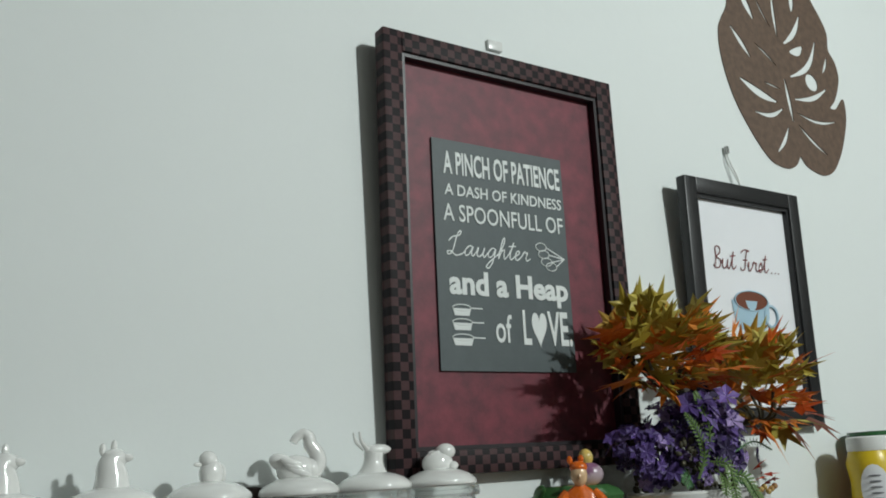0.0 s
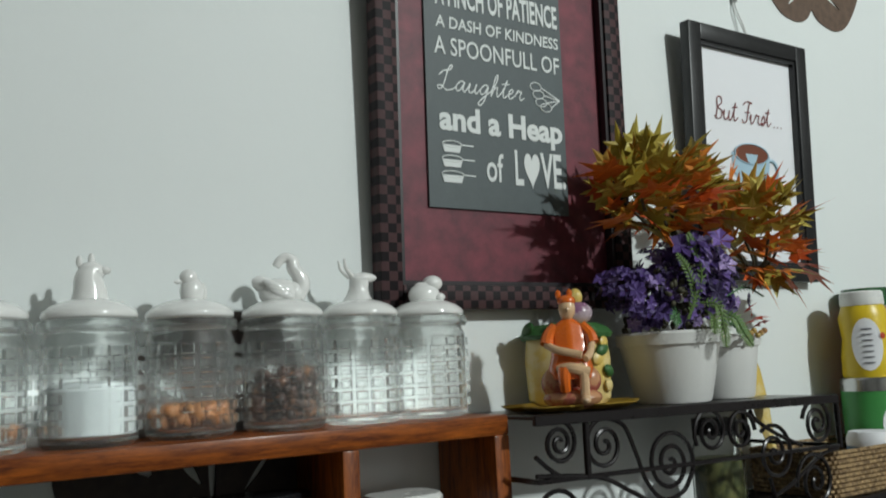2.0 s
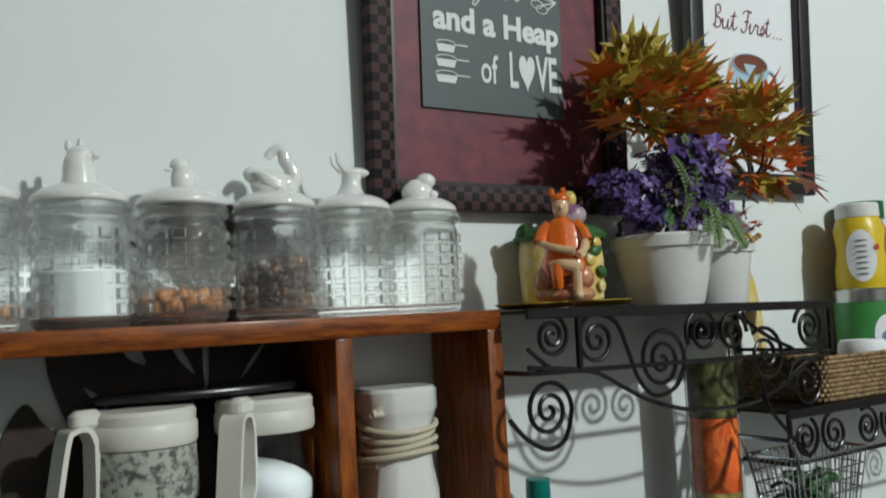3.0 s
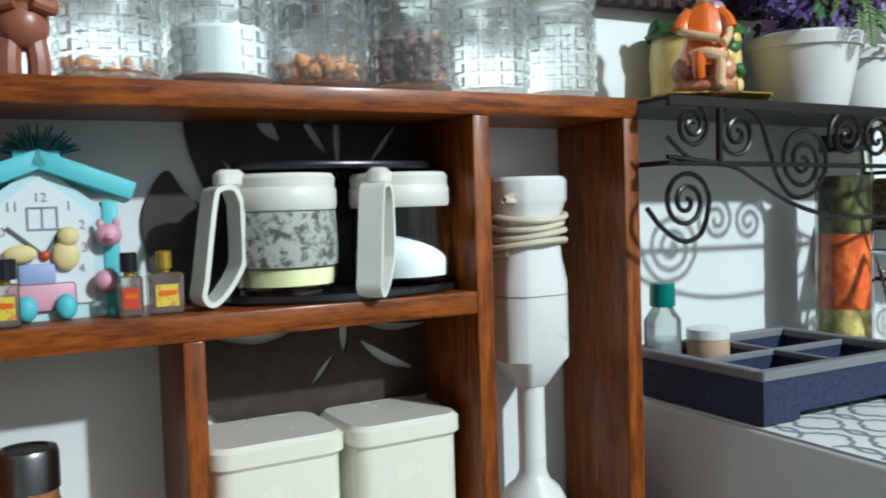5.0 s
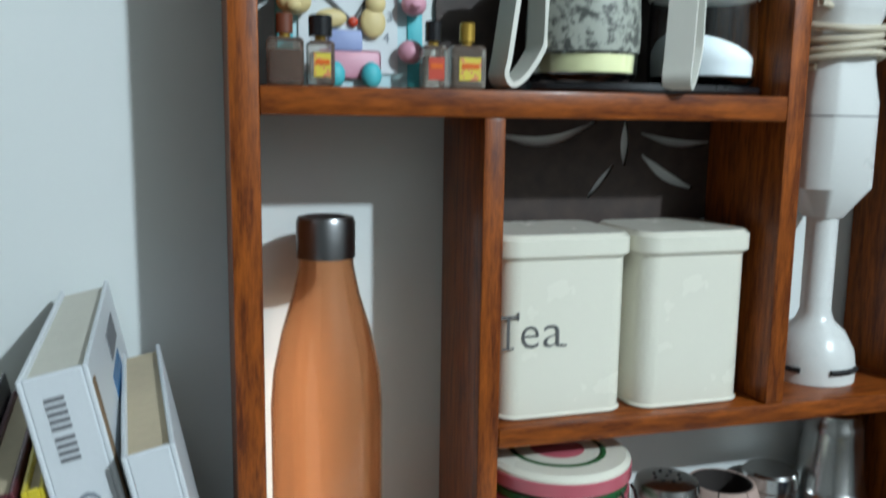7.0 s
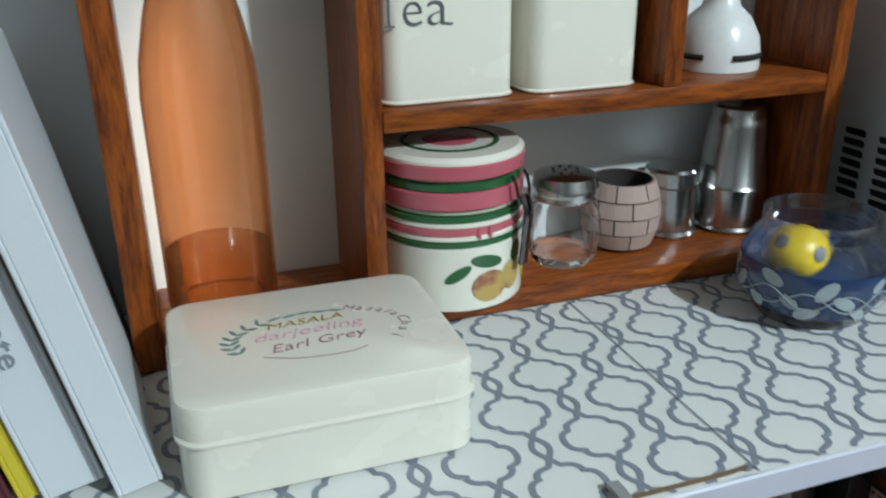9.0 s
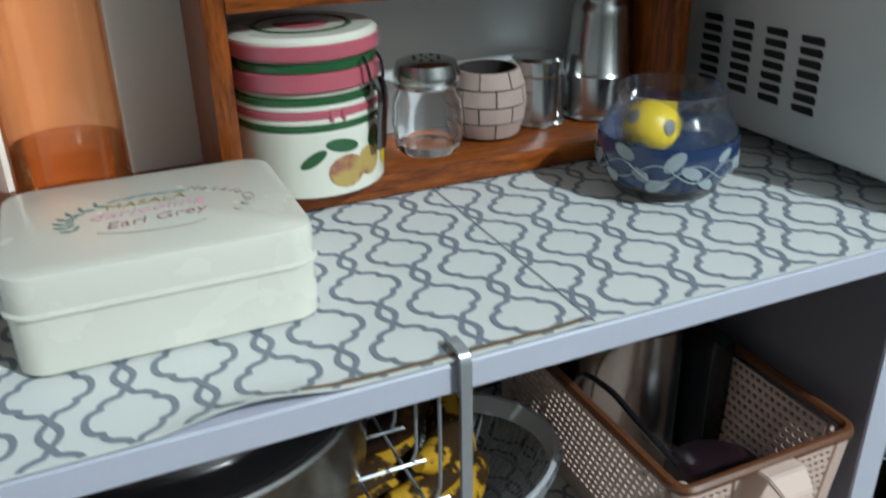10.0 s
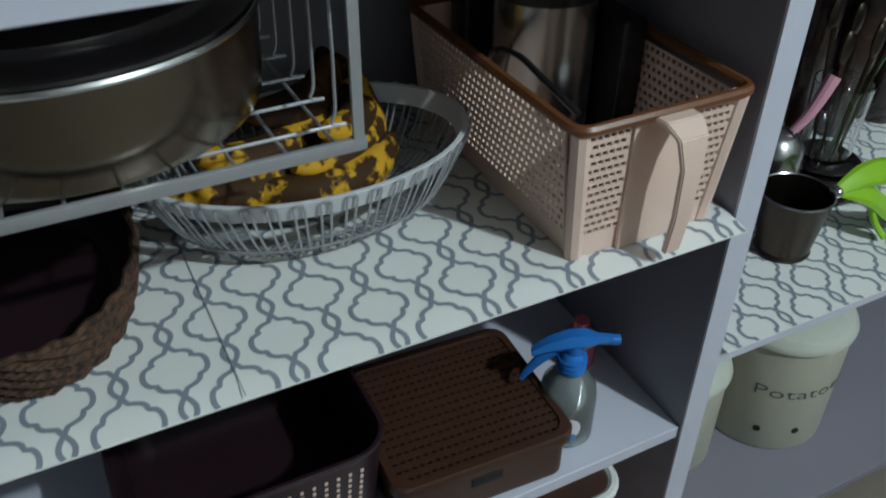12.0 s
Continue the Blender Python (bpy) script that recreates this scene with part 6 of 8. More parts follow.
part("side_wall", box(tx0, tx0 + 0.008, ty0 + 0.008, ty1 - 0.008, tz0, tz1 - 0.010), M["navy"], tr, smooth=False)
part("side_wall", box(tx1 - 0.008, tx1, ty0 + 0.008, ty1 - 0.008, tz0, tz1 - 0.010), M["navy"], tr, smooth=False)
part("tray_floor", box(tx0 + 0.008, tx1 - 0.008, ty0 + 0.008, ty1 - 0.008, tz0 + 0.009, tz0 + 0.012), M["navy"], tr, smooth=False)
for a in ((tx0 - 0.003, tx1 + 0.003, ty0 - 0.003, ty0 + 0.010), (tx0 - 0.003, tx1 + 0.003, ty1 - 0.010, ty1 + 0.003), (tx0 - 0.003, tx0 + 0.010, ty0 + 0.010, ty1 - 0.010), (tx1 - 0.010, tx1 + 0.003, ty0 + 0.010, ty1 - 0.010)):
    part("rim", box(*a, tz1 - 0.010, tz1, 0.0015, 1), M["grey_trim"], tr, "grey rim")
y = (ty0 + ty1) / 2
xm = (tx0 + tx1) / 2
for a in ((xm - 0.003, xm + 0.003, ty0 + 0.010, y - 0.0032), (xm - 0.003, xm + 0.003, y + 0.0032, ty1 - 0.010), (tx0 + 0.010, tx1 - 0.010, y - 0.003, y + 0.003)):
    d = part("divider", box(*a, tz0 + 0.012, tz1 - 0.010), M["navy"], tr, "navy divider", smooth=False)
    part("divider_cap", box(a[0], a[1], a[2], a[3], tz1 - 0.0098, tz1 - 0.003, 0.001, 1), M["grey_trim"], d, "grey cap")
tc = thing("lotion_bottle", "small clear lotion bottle with a teal cap", "bottle", Matrix.Translation((0.632, 0.826, MT + 0.013)))
part("bottle_body", loft([oct_ring(0.021, 0.013, 0.0), oct_ring(0.022, 0.014, 0.004), oct_ring(0.022, 0.014, 0.070), oct_ring(0.012, 0.009, 0.084), oct_ring(0.009, 0.008, 0.088)]), M["cloudy"], tc)
part("lotion", loft([oct_ring(0.0195, 0.0115, 0.003), oct_ring(0.0195, 0.0115, 0.050)]), M["cloudy"], tc)
part("cap", lathe([(0, 0.086), (0.014, 0.086), (0.0145, 0.088), (0.0140, 0.112), (0, 0.113)], 24), M["teal"], tc, "teal screw cap")
cr = thing("cream_jar", "small frosted jar of tan cream", "jar", Matrix.Translation((0.686, 0.811, MT + 0.013)))
part("jar_body", lathe([(0, 0), (0.022, 0), (0.024, 0.003), (0.024, 0.044), (0.022, 0.046), (0, 0.046)], 28), M["tan"], cr)
part("lid", lathe([(0, 0.046), (0.0245, 0.046), (0.0245, 0.057), (0.023, 0.058), (0, 0.058)], 28), M["pot_white"], cr)

cg = thing("pickle_jar", "tall glass jar layered with carrot and green pickles, dark lid", "jar", Matrix.Translation((0.899, 0.792, MT)) @ Matrix.Diagonal((0.71, 0.71, 1, 1)))
for nm, z0, z1, mt in (("pale_layer", 0.004, 0.078, "corn"), ("carrot_layer", 0.0785, 0.171, "carrot"), ("green_layer", 0.1715, 0.242, "pickle")):
    part(nm, lathe([(0, z0), (0.0425, z0), (0.0430, (z0 + z1) / 2), (0.0425, z1), (0, z1)], 28), M[mt], cg)
part("glass_body", lathe([(0, 0), (0.046, 0), (0.0475, 0.004), (0.0475, 0.240), (0.040, 0.262), (0.038, 0.275), (0.036, 0.275), (0.038, 0.262), (0.0445, 0.240), (0.0445, 0.003), (0, 0.0025)], 36), M["jar_clear"], cg).visible_shadow = False
part("lid", lathe([(0, 0.272), (0.041, 0.272), (0.041, 0.292), (0, 0.294)], 30), M["black"], cg)

ct = thing("toy_trolley", "miniature chrome wire shopping trolley on the microwave", "trolley", Matrix.Translation((0.955, 0.715, MT)))


def bar(name, pts, r, mat, parent, n=6, closed=False):
    return part(name, tube(pts, r, n, closed), mat, parent)


def basket_ring(z):
    k = (z - 0.055) / 0.07
    return [(-0.03 - 0.012 * k, -0.03 - 0.01 * k, z), (0.09 + 0.012 * k, -0.024 - 0.008 * k, z), (0.09 + 0.012 * k, 0.024 + 0.008 * k, z), (-0.03 - 0.012 * k, 0.03 + 0.01 * k, z)]


for z, r in ((0.055, 0.0018), (0.075, 0.0009), (0.090, 0.0009), (0.105, 0.0009), (0.125, 0.0022)):
    bar("basket_ring", basket_ring(z), r, M["chrome"], ct, 6, True)
lo, hi = basket_ring(0.055), basket_ring(0.125)
for s in range(4):
    for k in range(10):
        a, c = Vector(lo[s]).lerp(Vector(lo[(s + 1) % 4]), k / 10), Vector(hi[s]).lerp(Vector(hi[(s + 1) % 4]), k / 10)
        bar("basket_wire", [a, c], 0.0008, M["chrome"], ct, 5)
for k in range(9):
    bar("floor_wire", [Vector(lo[0]).lerp(Vector(lo[1]), k / 8), Vector(lo[3]).lerp(Vector(lo[2]), k / 8)], 0.0008, M["chrome"], ct, 5)
for s in (-1, 1):
    bar("frame_bar", smooth_path([(-0.058, s * 0.036, 0.150), (-0.045, s * 0.036, 0.125), (-0.028, s * 0.032, 0.055), (-0.020, s * 0.034, 0.022), (0.080, s * 0.028, 0.020)], 5), 0.0021, M["chrome"], ct)
    for x in (-0.018, 0.078):
        o = part("wheel", lathe([(0, -0.003), (0.009, -0.003), (0.010, 0), (0.009, 0.003), (0, 0.003)], 18), M["grey_trim"], ct)
        o.matrix_basis = pose(x, s * 0.031, 0.0102, 90, 0, 0)
bar("push_bar", [(-0.058, -0.038, 0.150), (-0.058, 0.038, 0.150)], 0.0032, M["chrome"], ct)
bunch = grains(60, 0.030, 0.065, 0.098, 0.009, 21)
bunch.materials.append(M["leaf_green"])
sp = tagged(part("plastic_greens", bunch, None), "small heap of green plastic leaves in the trolley", "greens", "", "stuff")
sp.location = (0.985, 0.715, MT)

# ---- wrought-iron wall racks ----


def iron_rack(label, x0, x1, y0, z, scrolls, drop):
    r = thing("iron_wall_rack", label, "rack")
    part("top_plate", box(x0, x1, y0 + 0.004, WALL - 0.002, z - 0.004, z, 0.001, 1), M["iron"], r)
    part("front_rail", box(x0, x1, y0, y0 + 0.006, z - 0.010, z + 0.001, 0.001, 1), M["iron"], r)
    part("lower_rail", box(x0, x1, y0 + 0.001, y0 + 0.006, z - 0.068, z - 0.063, 0.001, 1), M["iron"], r)
    for x in drop:
        part("front_post", box(x, x + 0.006, y0, y0 + 0.006, z - 0.0685, z - 0.010, 0.001, 1), M["iron"], r)
    for x in (x0, x1 - 0.005):
        part("side_rail", box(x, x + 0.005, y0 + 0.006, WALL - 0.002, z - 0.068, z - 0.063), M["iron"], r)
        part("wall_post", box(x, x + 0.005, WALL - 0.008, WALL - 0.002, z - 0.072, z - 0.004), M["iron"], r)
    for pts in scrolls:
        part("scroll", tube(pts, 0.0026, 7), M["iron"], r)
    return r


RZ, RY = 1.3815, 0.716
yy = RY + 0.003


def flowing(points):
    return [tuple(q) for q in smooth_path([(x, yy, z) for x, z in points], 8)]


UPQ = math.pi / 2
sc = [
    spiral(0.578, 1.353, 0.003, 0.023, 2.2, 0.4, yy),
    spiral(0.640, 1.347, 0.003, 0.028, 2.0, UPQ, yy, 48, -1) + flowing([(0.655, 1.373), (0.672, 1.362), (0.686, 1.332), (0.699, 1.302), (0.722, 1.282), (0.754, 1.287), (0.772, 1.308)])[1:] + spiral(0.737, 1.320, 0.037, 0.003, 2.3, -0.1, yy, 52, 1),
    spiral(0.807, 1.350, 0.003, 0.029, 2.2, 2.4, yy),
    spiral(0.860, 1.347, 0.003, 0.026, 2.0, 0.0, yy, 40, -1),
    spiral(0.920, 1.316, 0.003, 0.036, 2.2, 1.0, yy, 48),
    spiral(1.010, 1.348, 0.003, 0.031, 2.4, 0.4, yy, 48),
    spiral(0.996, 1.276, 0.003, 0.038, 2.2, 2.0, yy, 48),
    spiral(0.570, 1.278, 0.003, 0.031, 2.2, 0.2 * math.pi * 2, yy, 48, -1) + flowing([(0.598, 1.262), (0.588, 1.245), (0.566, 1.239), (0.540, 1.252), (0.520, 1.272)])[1:],
    flowing([(0.546, 1.322), (0.607, 1.317), (0.640, 1.311), (0.674, 1.295), (0.714, 1.277), (0.772, 1.262), (0.824, 1.258), (0.887, 1.261), (0.941, 1.274), (0.977, 1.291), (1.015, 1.308), (1.049, 1.312)]),
    flowing([(0.546, 1.341), (0.556, 1.333), (0.567, 1.325), (0.580, 1.318)]),
    flowing([(0.880, 1.370), (0.890, 1.358), (0.930, 1.338), (0.974, 1.322)]),
]
upper_rack = iron_rack("black wrought-iron wall rack with scrollwork front", 0.546, 1.058, RY, RZ, sc, (0.612, 1.052))
upper_rack.matrix_basis = Matrix.Translation((0.56, 0, RZ)) @ Matrix.Rotation(radians(0.9), 4, "Y") @ Matrix.Translation((-0.56, 0, -RZ))
R2Z, R2Y = 1.238, 0.712
y2 = R2Y + 0.003
sc2 = []
for k in range(4):
    sc2.append(spiral(0.980 + k * 0.135, R2Z - 0.036, 0.003, 0.026, 2.1, 0.4 + k, y2))
    sc2.append(spiral(1.040 + k * 0.135, R2Z - 0.036, 0.003, 0.028, 2.1, 2.2 + k, y2, 40, -1))
sc2 += [smooth_path([(0.90, y2, R2Z + 0.045), (0.912, y2, R2Z + 0.01), (0.94, y2, R2Z - 0.02), (0.985, y2, R2Z - 0.06)], 6), spiral(0.922, R2Z - 0.118, 0.003, 0.036, 2.2, 0.8, y2), spiral(1.46, R2Z - 0.11, 0.003, 0.036, 2.2, 0.8, y2)]
iron_rack("lower black wrought-iron wall rack with scrollwork front", 0.945, 1.50, R2Y, R2Z, sc2, (0.945, 1.19, 1.494))

# ---- on the upper rack ----
RT = RZ + 0.0012
doily = thing("leaf_dish", "flat gold-edged leaf dish under the figurine", "dish", Matrix.Translation((0.655, 0.782, RT)))
dpts = []
for i in range(60):
    a = 2 * math.pi * i / 60
    r = 0.062 + 0.018 * abs(math.cos(2.5 * a)) + 0.004 * math.sin(14 * a)
    dpts.append((r * 1.12 * math.cos(a), min(0.085, max(-0.063, r * 0.85 * math.sin(a)))))
part("dish", loft([[(x * s, y * s, z) for x, y in dpts] for s, z in ((0.86, 0.0), (1, 0.005), (1, 0.0062), (0.85, 0.0016))]), M["gold"], doily)

fig = bmesh.new()


def painted(bm, start, slot):
    for f in list(bm.faces)[start:]:
        f.material_index = slot


blob(0, 0.002, 0.010, 0.034, 0.026, 0.012, fig), blob(-0.015, 0.004, 0.026, 0.020, 0.018, 0.018, fig), blob(0.016, 0.006, 0.028, 0.018, 0.016, 0.016, fig), blob(0.0, 0.008, 0.036, 0.022, 0.016, 0.012, fig)
painted(fig, 0, 2)
n0 = len(fig.faces)
tube(smooth_path([(0.010, -0.018, 0.042), (0.013, -0.025, 0.036), (0.013, -0.024, 0.012)], 5), 0.0056, 10, bm=fig)
blob(0.013, -0.030, 0.009, 0.006, 0.010, 0.0045, fig, 12)
tube(smooth_path([(-0.014, -0.016, 0.040), (0.0, -0.025, 0.041), (0.019, -0.024, 0.036)], 5), 0.0060, 10, bm=fig)
tube(smooth_path([(-0.026, -0.006, 0.066), (-0.014, -0.020, 0.060), (0.012, -0.027, 0.054)], 5), 0.0042, 10, bm=fig)
tube(smooth_path([(0.025, -0.006, 0.066), (0.022, -0.018, 0.056), (0.016, -0.025, 0.050)], 5), 0.0042, 10, bm=fig)
blob(0, -0.001, 0.1035, 0.0098, 0.0100, 0.0125, fig), blob(0, -0.010, 0.102, 0.0022, 0.0030, 0.0030, fig, 8)
tube([(0, 0.001, 0.086), (0, 0.0, 0.096)], 0.0052, 10, bm=fig)
painted(fig, n0, 1)
n0 = len(fig.faces)
robe = [(0.030, 0.022, 0.016, -0.008), (0.042, 0.025, 0.019, -0.006), (0.054, 0.021, 0.016, -0.002), (0.070, 0.020, 0.0125, 0.002), (0.084, 0.019, 0.0105, 0.002), (0.090, 0.011, 0.008, 0.002), (0.093, 0.006, 0.006, 0.002)]
loft([[(rx * (1 + 0.05 * math.sin(7 * t)) * math.cos(t), dy + ry * (1 + 0.05 * math.sin(7 * t)) * math.sin(t), z) for t in [2 * math.pi * i / 28 for i in range(28)]] for z, rx, ry, dy in robe], fig)
for s in (-1, 1):
    tube(smooth_path([(s * 0.015, 0.001, 0.085), (s * 0.023, -0.002, 0.076), (s * 0.026, -0.005, 0.066)], 5), [0.0062 + 0.0002 * i for i in range(11)], 10, bm=fig)
tube(smooth_path([(-0.008, -0.022, 0.040), (-0.009, -0.025, 0.030), (-0.008, -0.022, 0.018)], 5), [0.008 - 0.0002 * i for i in range(11)], 10, bm=fig)
blob(0, 0.001, 0.1115, 0.0108, 0.0110, 0.0068, fig), blob(-0.009, 0.002, 0.119, 0.0035, 0.003, 0.005, fig, 8), blob(0.004, 0.002, 0.120, 0.0035, 0.003, 0.0045, fig, 8)
painted(fig, n0, 0)
ob = tagged(part("seated_figurine", fig, M["orange"]), "glazed seated clay figurine in orange on the rack", "figurine")
ob.data.materials.append(M["skin"]), ob.data.materials.append(M["rock"])
ob.location, ob.scale, ob.rotation_euler.z = (0.626, 0.749, RT + 0.0022), (0.96, 0.86, 1.05), radians(-38)
vase = thing("painted_vase", "pale yellow painted vase with a purple and green top", "vase", Matrix.Translation((0.684, 0.822, RT + 0.0022)) @ Matrix.Rotation(radians(-38), 4, "Z") @ Matrix.Diagonal((1.20, 1.15, 1.05, 1)))
part("vase_body", lathe([(0, 0), (0.036, 0), (0.041, 0.006), (0.043, 0.050), (0.040, 0.078), (0.030, 0.090), (0, 0.092)], 30, None, (0, 0, 0), 1.0, 0.75), M["butter"], vase)
part("green_collar", lathe([(0.043, 0.074), (0.045, 0.079), (0.040, 0.086), (0.030, 0.091)], 30, None, (0, 0, 0), 1.05, 0.78), M["leaf_green"], vase)
kb = blob(0.012, 0, 0.103, 0.017, 0.014, 0.014)
part("purple_knob", kb, M["mauve"], vase)
for k, (az, z, w) in enumerate(((-100, 0.084, 0.012), (-150, 0.086, 0.012), (-60, 0.082, 0.011), (-40, 0.060, 0.010), (-28, 0.036, 0.009))):
    a = radians(az)
    part("moulded_leaf", blob(0.044 * math.cos(a), 0.034 * math.sin(a), z, w, 0.004, 0.0065, None, 12, Matrix.Rotation(a + math.pi / 2, 4, "Z") @ Matrix.Rotation(radians(30 * (-1) ** k), 4, "Y")), M["leaf_green"], vase)
for az, z in ((-50, 0.050), (-36, 0.068), (-62, 0.030), (-30, 0.020)):
    a = radians(az)
    part("moulded_flower", blob(0.044 * math.cos(a), 0.034 * math.sin(a), z, 0.007, 0.003, 0.007, None, 10, Matrix.Rotation(a + math.pi / 2, 4, "Z")), M["butter"], vase)
part("knob_tip", blob(0.012, 0, 0.122, 0.0075, 0.0075, 0.010), M["butter"], vase)


def flower_pot(parent, r0, r1, h):
    part("pot", lathe([(0, 0), (r0, 0), (r0 + 0.002, 0.004), (r1 - 0.003, h - 0.016), (r1, h - 0.016), (r1 + 0.002, h - 0.003), (r1 - 0.001, h), (r1 - 0.006, h), (r1 - 0.008, h - 0.012), (0, h - 0.014)], 44), M["pot_white"], parent, "white plastic pot")


def leaf_shape(tips, seed):
    """A pointed five-lobed leaf, folded a little along its midrib."""
    rnd = random.Random(seed)
    bm = bmesh.new()
    c = bm.verts.new((0, 0.35, 0.02))
    ring = []
    for k, (ang, ln) in enumerate(tips):
        a = radians(ang)
        ring.append(bm.verts.new((ln * math.sin(a), 0.3 + ln * math.cos(a), rnd.uniform(-0.10, 0.02))))
        if k < len(tips) - 1:
            m = radians((ang + tips[k + 1][0]) / 2)
            ring.append(bm.verts.new((0.27 * math.sin(m), 0.3 + 0.27 * math.cos(m), 0.03)))
    base = bm.verts.new((0, 0, 0))
    ring = [base] + ring
    for i in range(len(ring)):
        bm.faces.new((c, ring[i], ring[(i + 1) % len(ring)]))
    return bm


AUT = [mesh_of("leaf", leaf_shape([(-105, 0.42), (-52, 0.62), (0, 0.78), (50, 0.60), (104, 0.40)], s), M["autumn"], False) for s in range(3)]
OLIVE = [mesh_of("leaf", leaf_shape([(-105, 0.40), (-50, 0.62), (0, 0.80), (50, 0.60), (104, 0.40)], s), M["olive"], False) for s in range(3)]
FIERY = mesh_of("leaf", leaf_shape([(-105, 0.40), (-48, 0.66), (0, 0.86), (48, 0.62), (104, 0.40)], 5), M["orange_leaf"], False)
SLIM = mesh_of("leaf", leaf_shape([(-30, 0.38), (0, 0.85), (30, 0.36)], 7), M["autumn"], False)


def place_leaf(parent, me, at, way, size, roll=0.0, name="leaf"):
    o = part(name, me, None, parent)
    q = Vector(way).to_track_quat("Y", "Z").to_matrix().to_4x4()
    o.matrix_basis = Matrix.Translation(at) @ q @ Matrix.Rotation(roll, 4, "Y") @ Matrix.Diagonal((size, size, size, 1))
    return o


plant = thing("potted_plant", "artificial plant with orange and olive maple leaves in a white pot", "plant", Matrix.Translation((0.945, 0.812, RT - 0.0058)))
flower_pot(plant, 0.040, 0.054, 0.084)
rnd = random.Random(11)
CROWNS = [((-0.142, -0.045, 0.262), (0.080, 0.055, 0.056), 150), ((0.052, -0.035, 0.222), (0.066, 0.050, 0.068), 110)]
for (cx, cy, cz), (rx, ry, rz), count in CROWNS:
    for k in range(count):
        while True:
            d = Vector((rnd.uniform(-1, 1), rnd.uniform(-1, 1), rnd.uniform(-1, 1)))
            if 0.05 < d.length < 1:
                break
        at = Vector((cx + d.x * rx, cy + d.y * ry, cz + d.z * rz))
        at.y = min(at.y, 0.020)
        way = Vector((d.x * 1.0 + rnd.uniform(-0.3, 0.3), -0.45 + d.y * 0.5, 0.38 + d.z * 0.7 + rnd.uniform(-0.3, 0.2)))
        top_leaf = d.z > 0.16 + (0.25 if cx > 0 else 0.0) + rnd.uniform(-0.6, 0.6)
        place_leaf(plant, OLIVE[k % 3] if top_leaf else (AUT[k % 3] if k % 3 else (FIERY if k % 2 else SLIM)), at, way, rnd.uniform(0.034, 0.050), rnd.uniform(-0.9, 0.9))
    for k in range(7):
        a = 2 * math.pi * k / 7
        tip = Vector((cx + 0.6 * rx * math.cos(a), min(0.015, cy + 0.6 * ry * math.sin(a)), cz - 0.2 * rz))
        part("stem", tube(smooth_path([(0.002 * k, 0, 0.060), ((cx * 0.35), cy * 0.5, 0.16), tuple(Vector((cx, cy, cz - rz)).lerp(tip, 0.4)), tuple(tip)], 5), 0.0022, 5), M["stem"], plant)
for at, way, s in (((-0.150, -0.060, 0.222), (-1, -0.2, -0.12), 0.066), ((-0.160, -0.062, 0.275), (-1, -0.2, 0.10), 0.068), ((0.195, -0.040, 0.185), (1, -0.2, -0.25), 0.064), ((0.215, -0.045, 0.175), (0.9, -0.2, -0.7), 0.056), ((-0.120, -0.085, 0.250), (-0.7, -0.5, 0.1), 0.060), ((-0.060, -0.098, 0.262), (-0.2, -0.8, 0.3), 0.052), ((0.090, -0.080, 0.225), (-0.1, -0.8, 0.1), 0.052), ((0.150, -0.080, 0.235), (0.3, -0.8, 0.3), 0.054), ((-0.02, -0.095, 0.235), (0.2, -0.8, -0.1), 0.050), ((0.04, -0.07, 0.270), (0.1, -0.3, 1), 0.050), ((0.08, -0.07, 0.165), (0.3, -0.3, -1), 0.054), ((0.13, -0.07, 0.165), (0.5, -0.3, -1), 0.053)):
    place_leaf(plant, FIERY, (at[0] - 0.074 + (0.010 if at[0] < -0.1 else 0.0), at[1], at[2]), way, s, 0.2)

flow = thing("flowering_plant", "artificial purple flowers with green fern leaves in a white pot", "plant", Matrix.Translation((0.822, 0.786, RT - 0.0038)))
flower_pot(flow, 0.045, 0.065, 0.087)
bb = bmesh.new()
for k in range(5):
    a = 2 * math.pi * k / 5
    vs = [bb.verts.new(v) for v in ((0, 0, 0), (0.62 * math.cos(a - 0.55), 0.62 * math.sin(a - 0.55), 0.28), (0.95 * math.cos(a), 0.95 * math.sin(a), 0.15), (0.62 * math.cos(a + 0.55), 0.62 * math.sin(a + 0.55), 0.22))]
    bb.faces.new(vs)
BLOOM = mesh_of("blossom", bb, M["purple"], False)
for cx, cz, rx, rz, count in ((-0.060, 0.138, 0.046, 0.038, 75), (0.015, 0.168, 0.052, 0.040, 90), (0.080, 0.140, 0.055, 0.044, 85), (0.010, 0.116, 0.085, 0.030, 45)):
    for k in range(count):
        d = Vector((rnd.uniform(-1, 1), rnd.uniform(-1, 1), rnd.uniform(-1, 1)))
        d.normalize()
        d *= rnd.uniform(0.45, 1.0)
        at = Vector((cx + d.x * rx, -0.006 + d.y * 0.046, cz + d.z * rz))
        o = part("blossom", BLOOM, None, flow)
        s = rnd.uniform(0.008, 0.015)
        q = (d + Vector((0, -0.5, 0.3))).to_track_quat("Z", "Y").to_matrix().to_4x4()
        o.matrix_basis = Matrix.Translation(at) @ q @ Matrix.Diagonal((s, s, s, 1))
for k in range(26):
    at = Vector((0.018 + rnd.uniform(-0.045, 0.050), -0.040 + rnd.uniform(-0.018, 0.012), 0.172 + rnd.uniform(-0.030, 0.030)))
    o = part("blossom", BLOOM, None, flow)
    w = rnd.uniform(0.016, 0.022)
    q = Vector((rnd.uniform(-0.6, 0.6), -1, 0.5 + rnd.uniform(-0.4, 0.4))).to_track_quat("Z", "Y").to_matrix().to_4x4()
    o.matrix_basis = Matrix.Translation(at) @ q @ Matrix.Diagonal((w, w, w, 1))
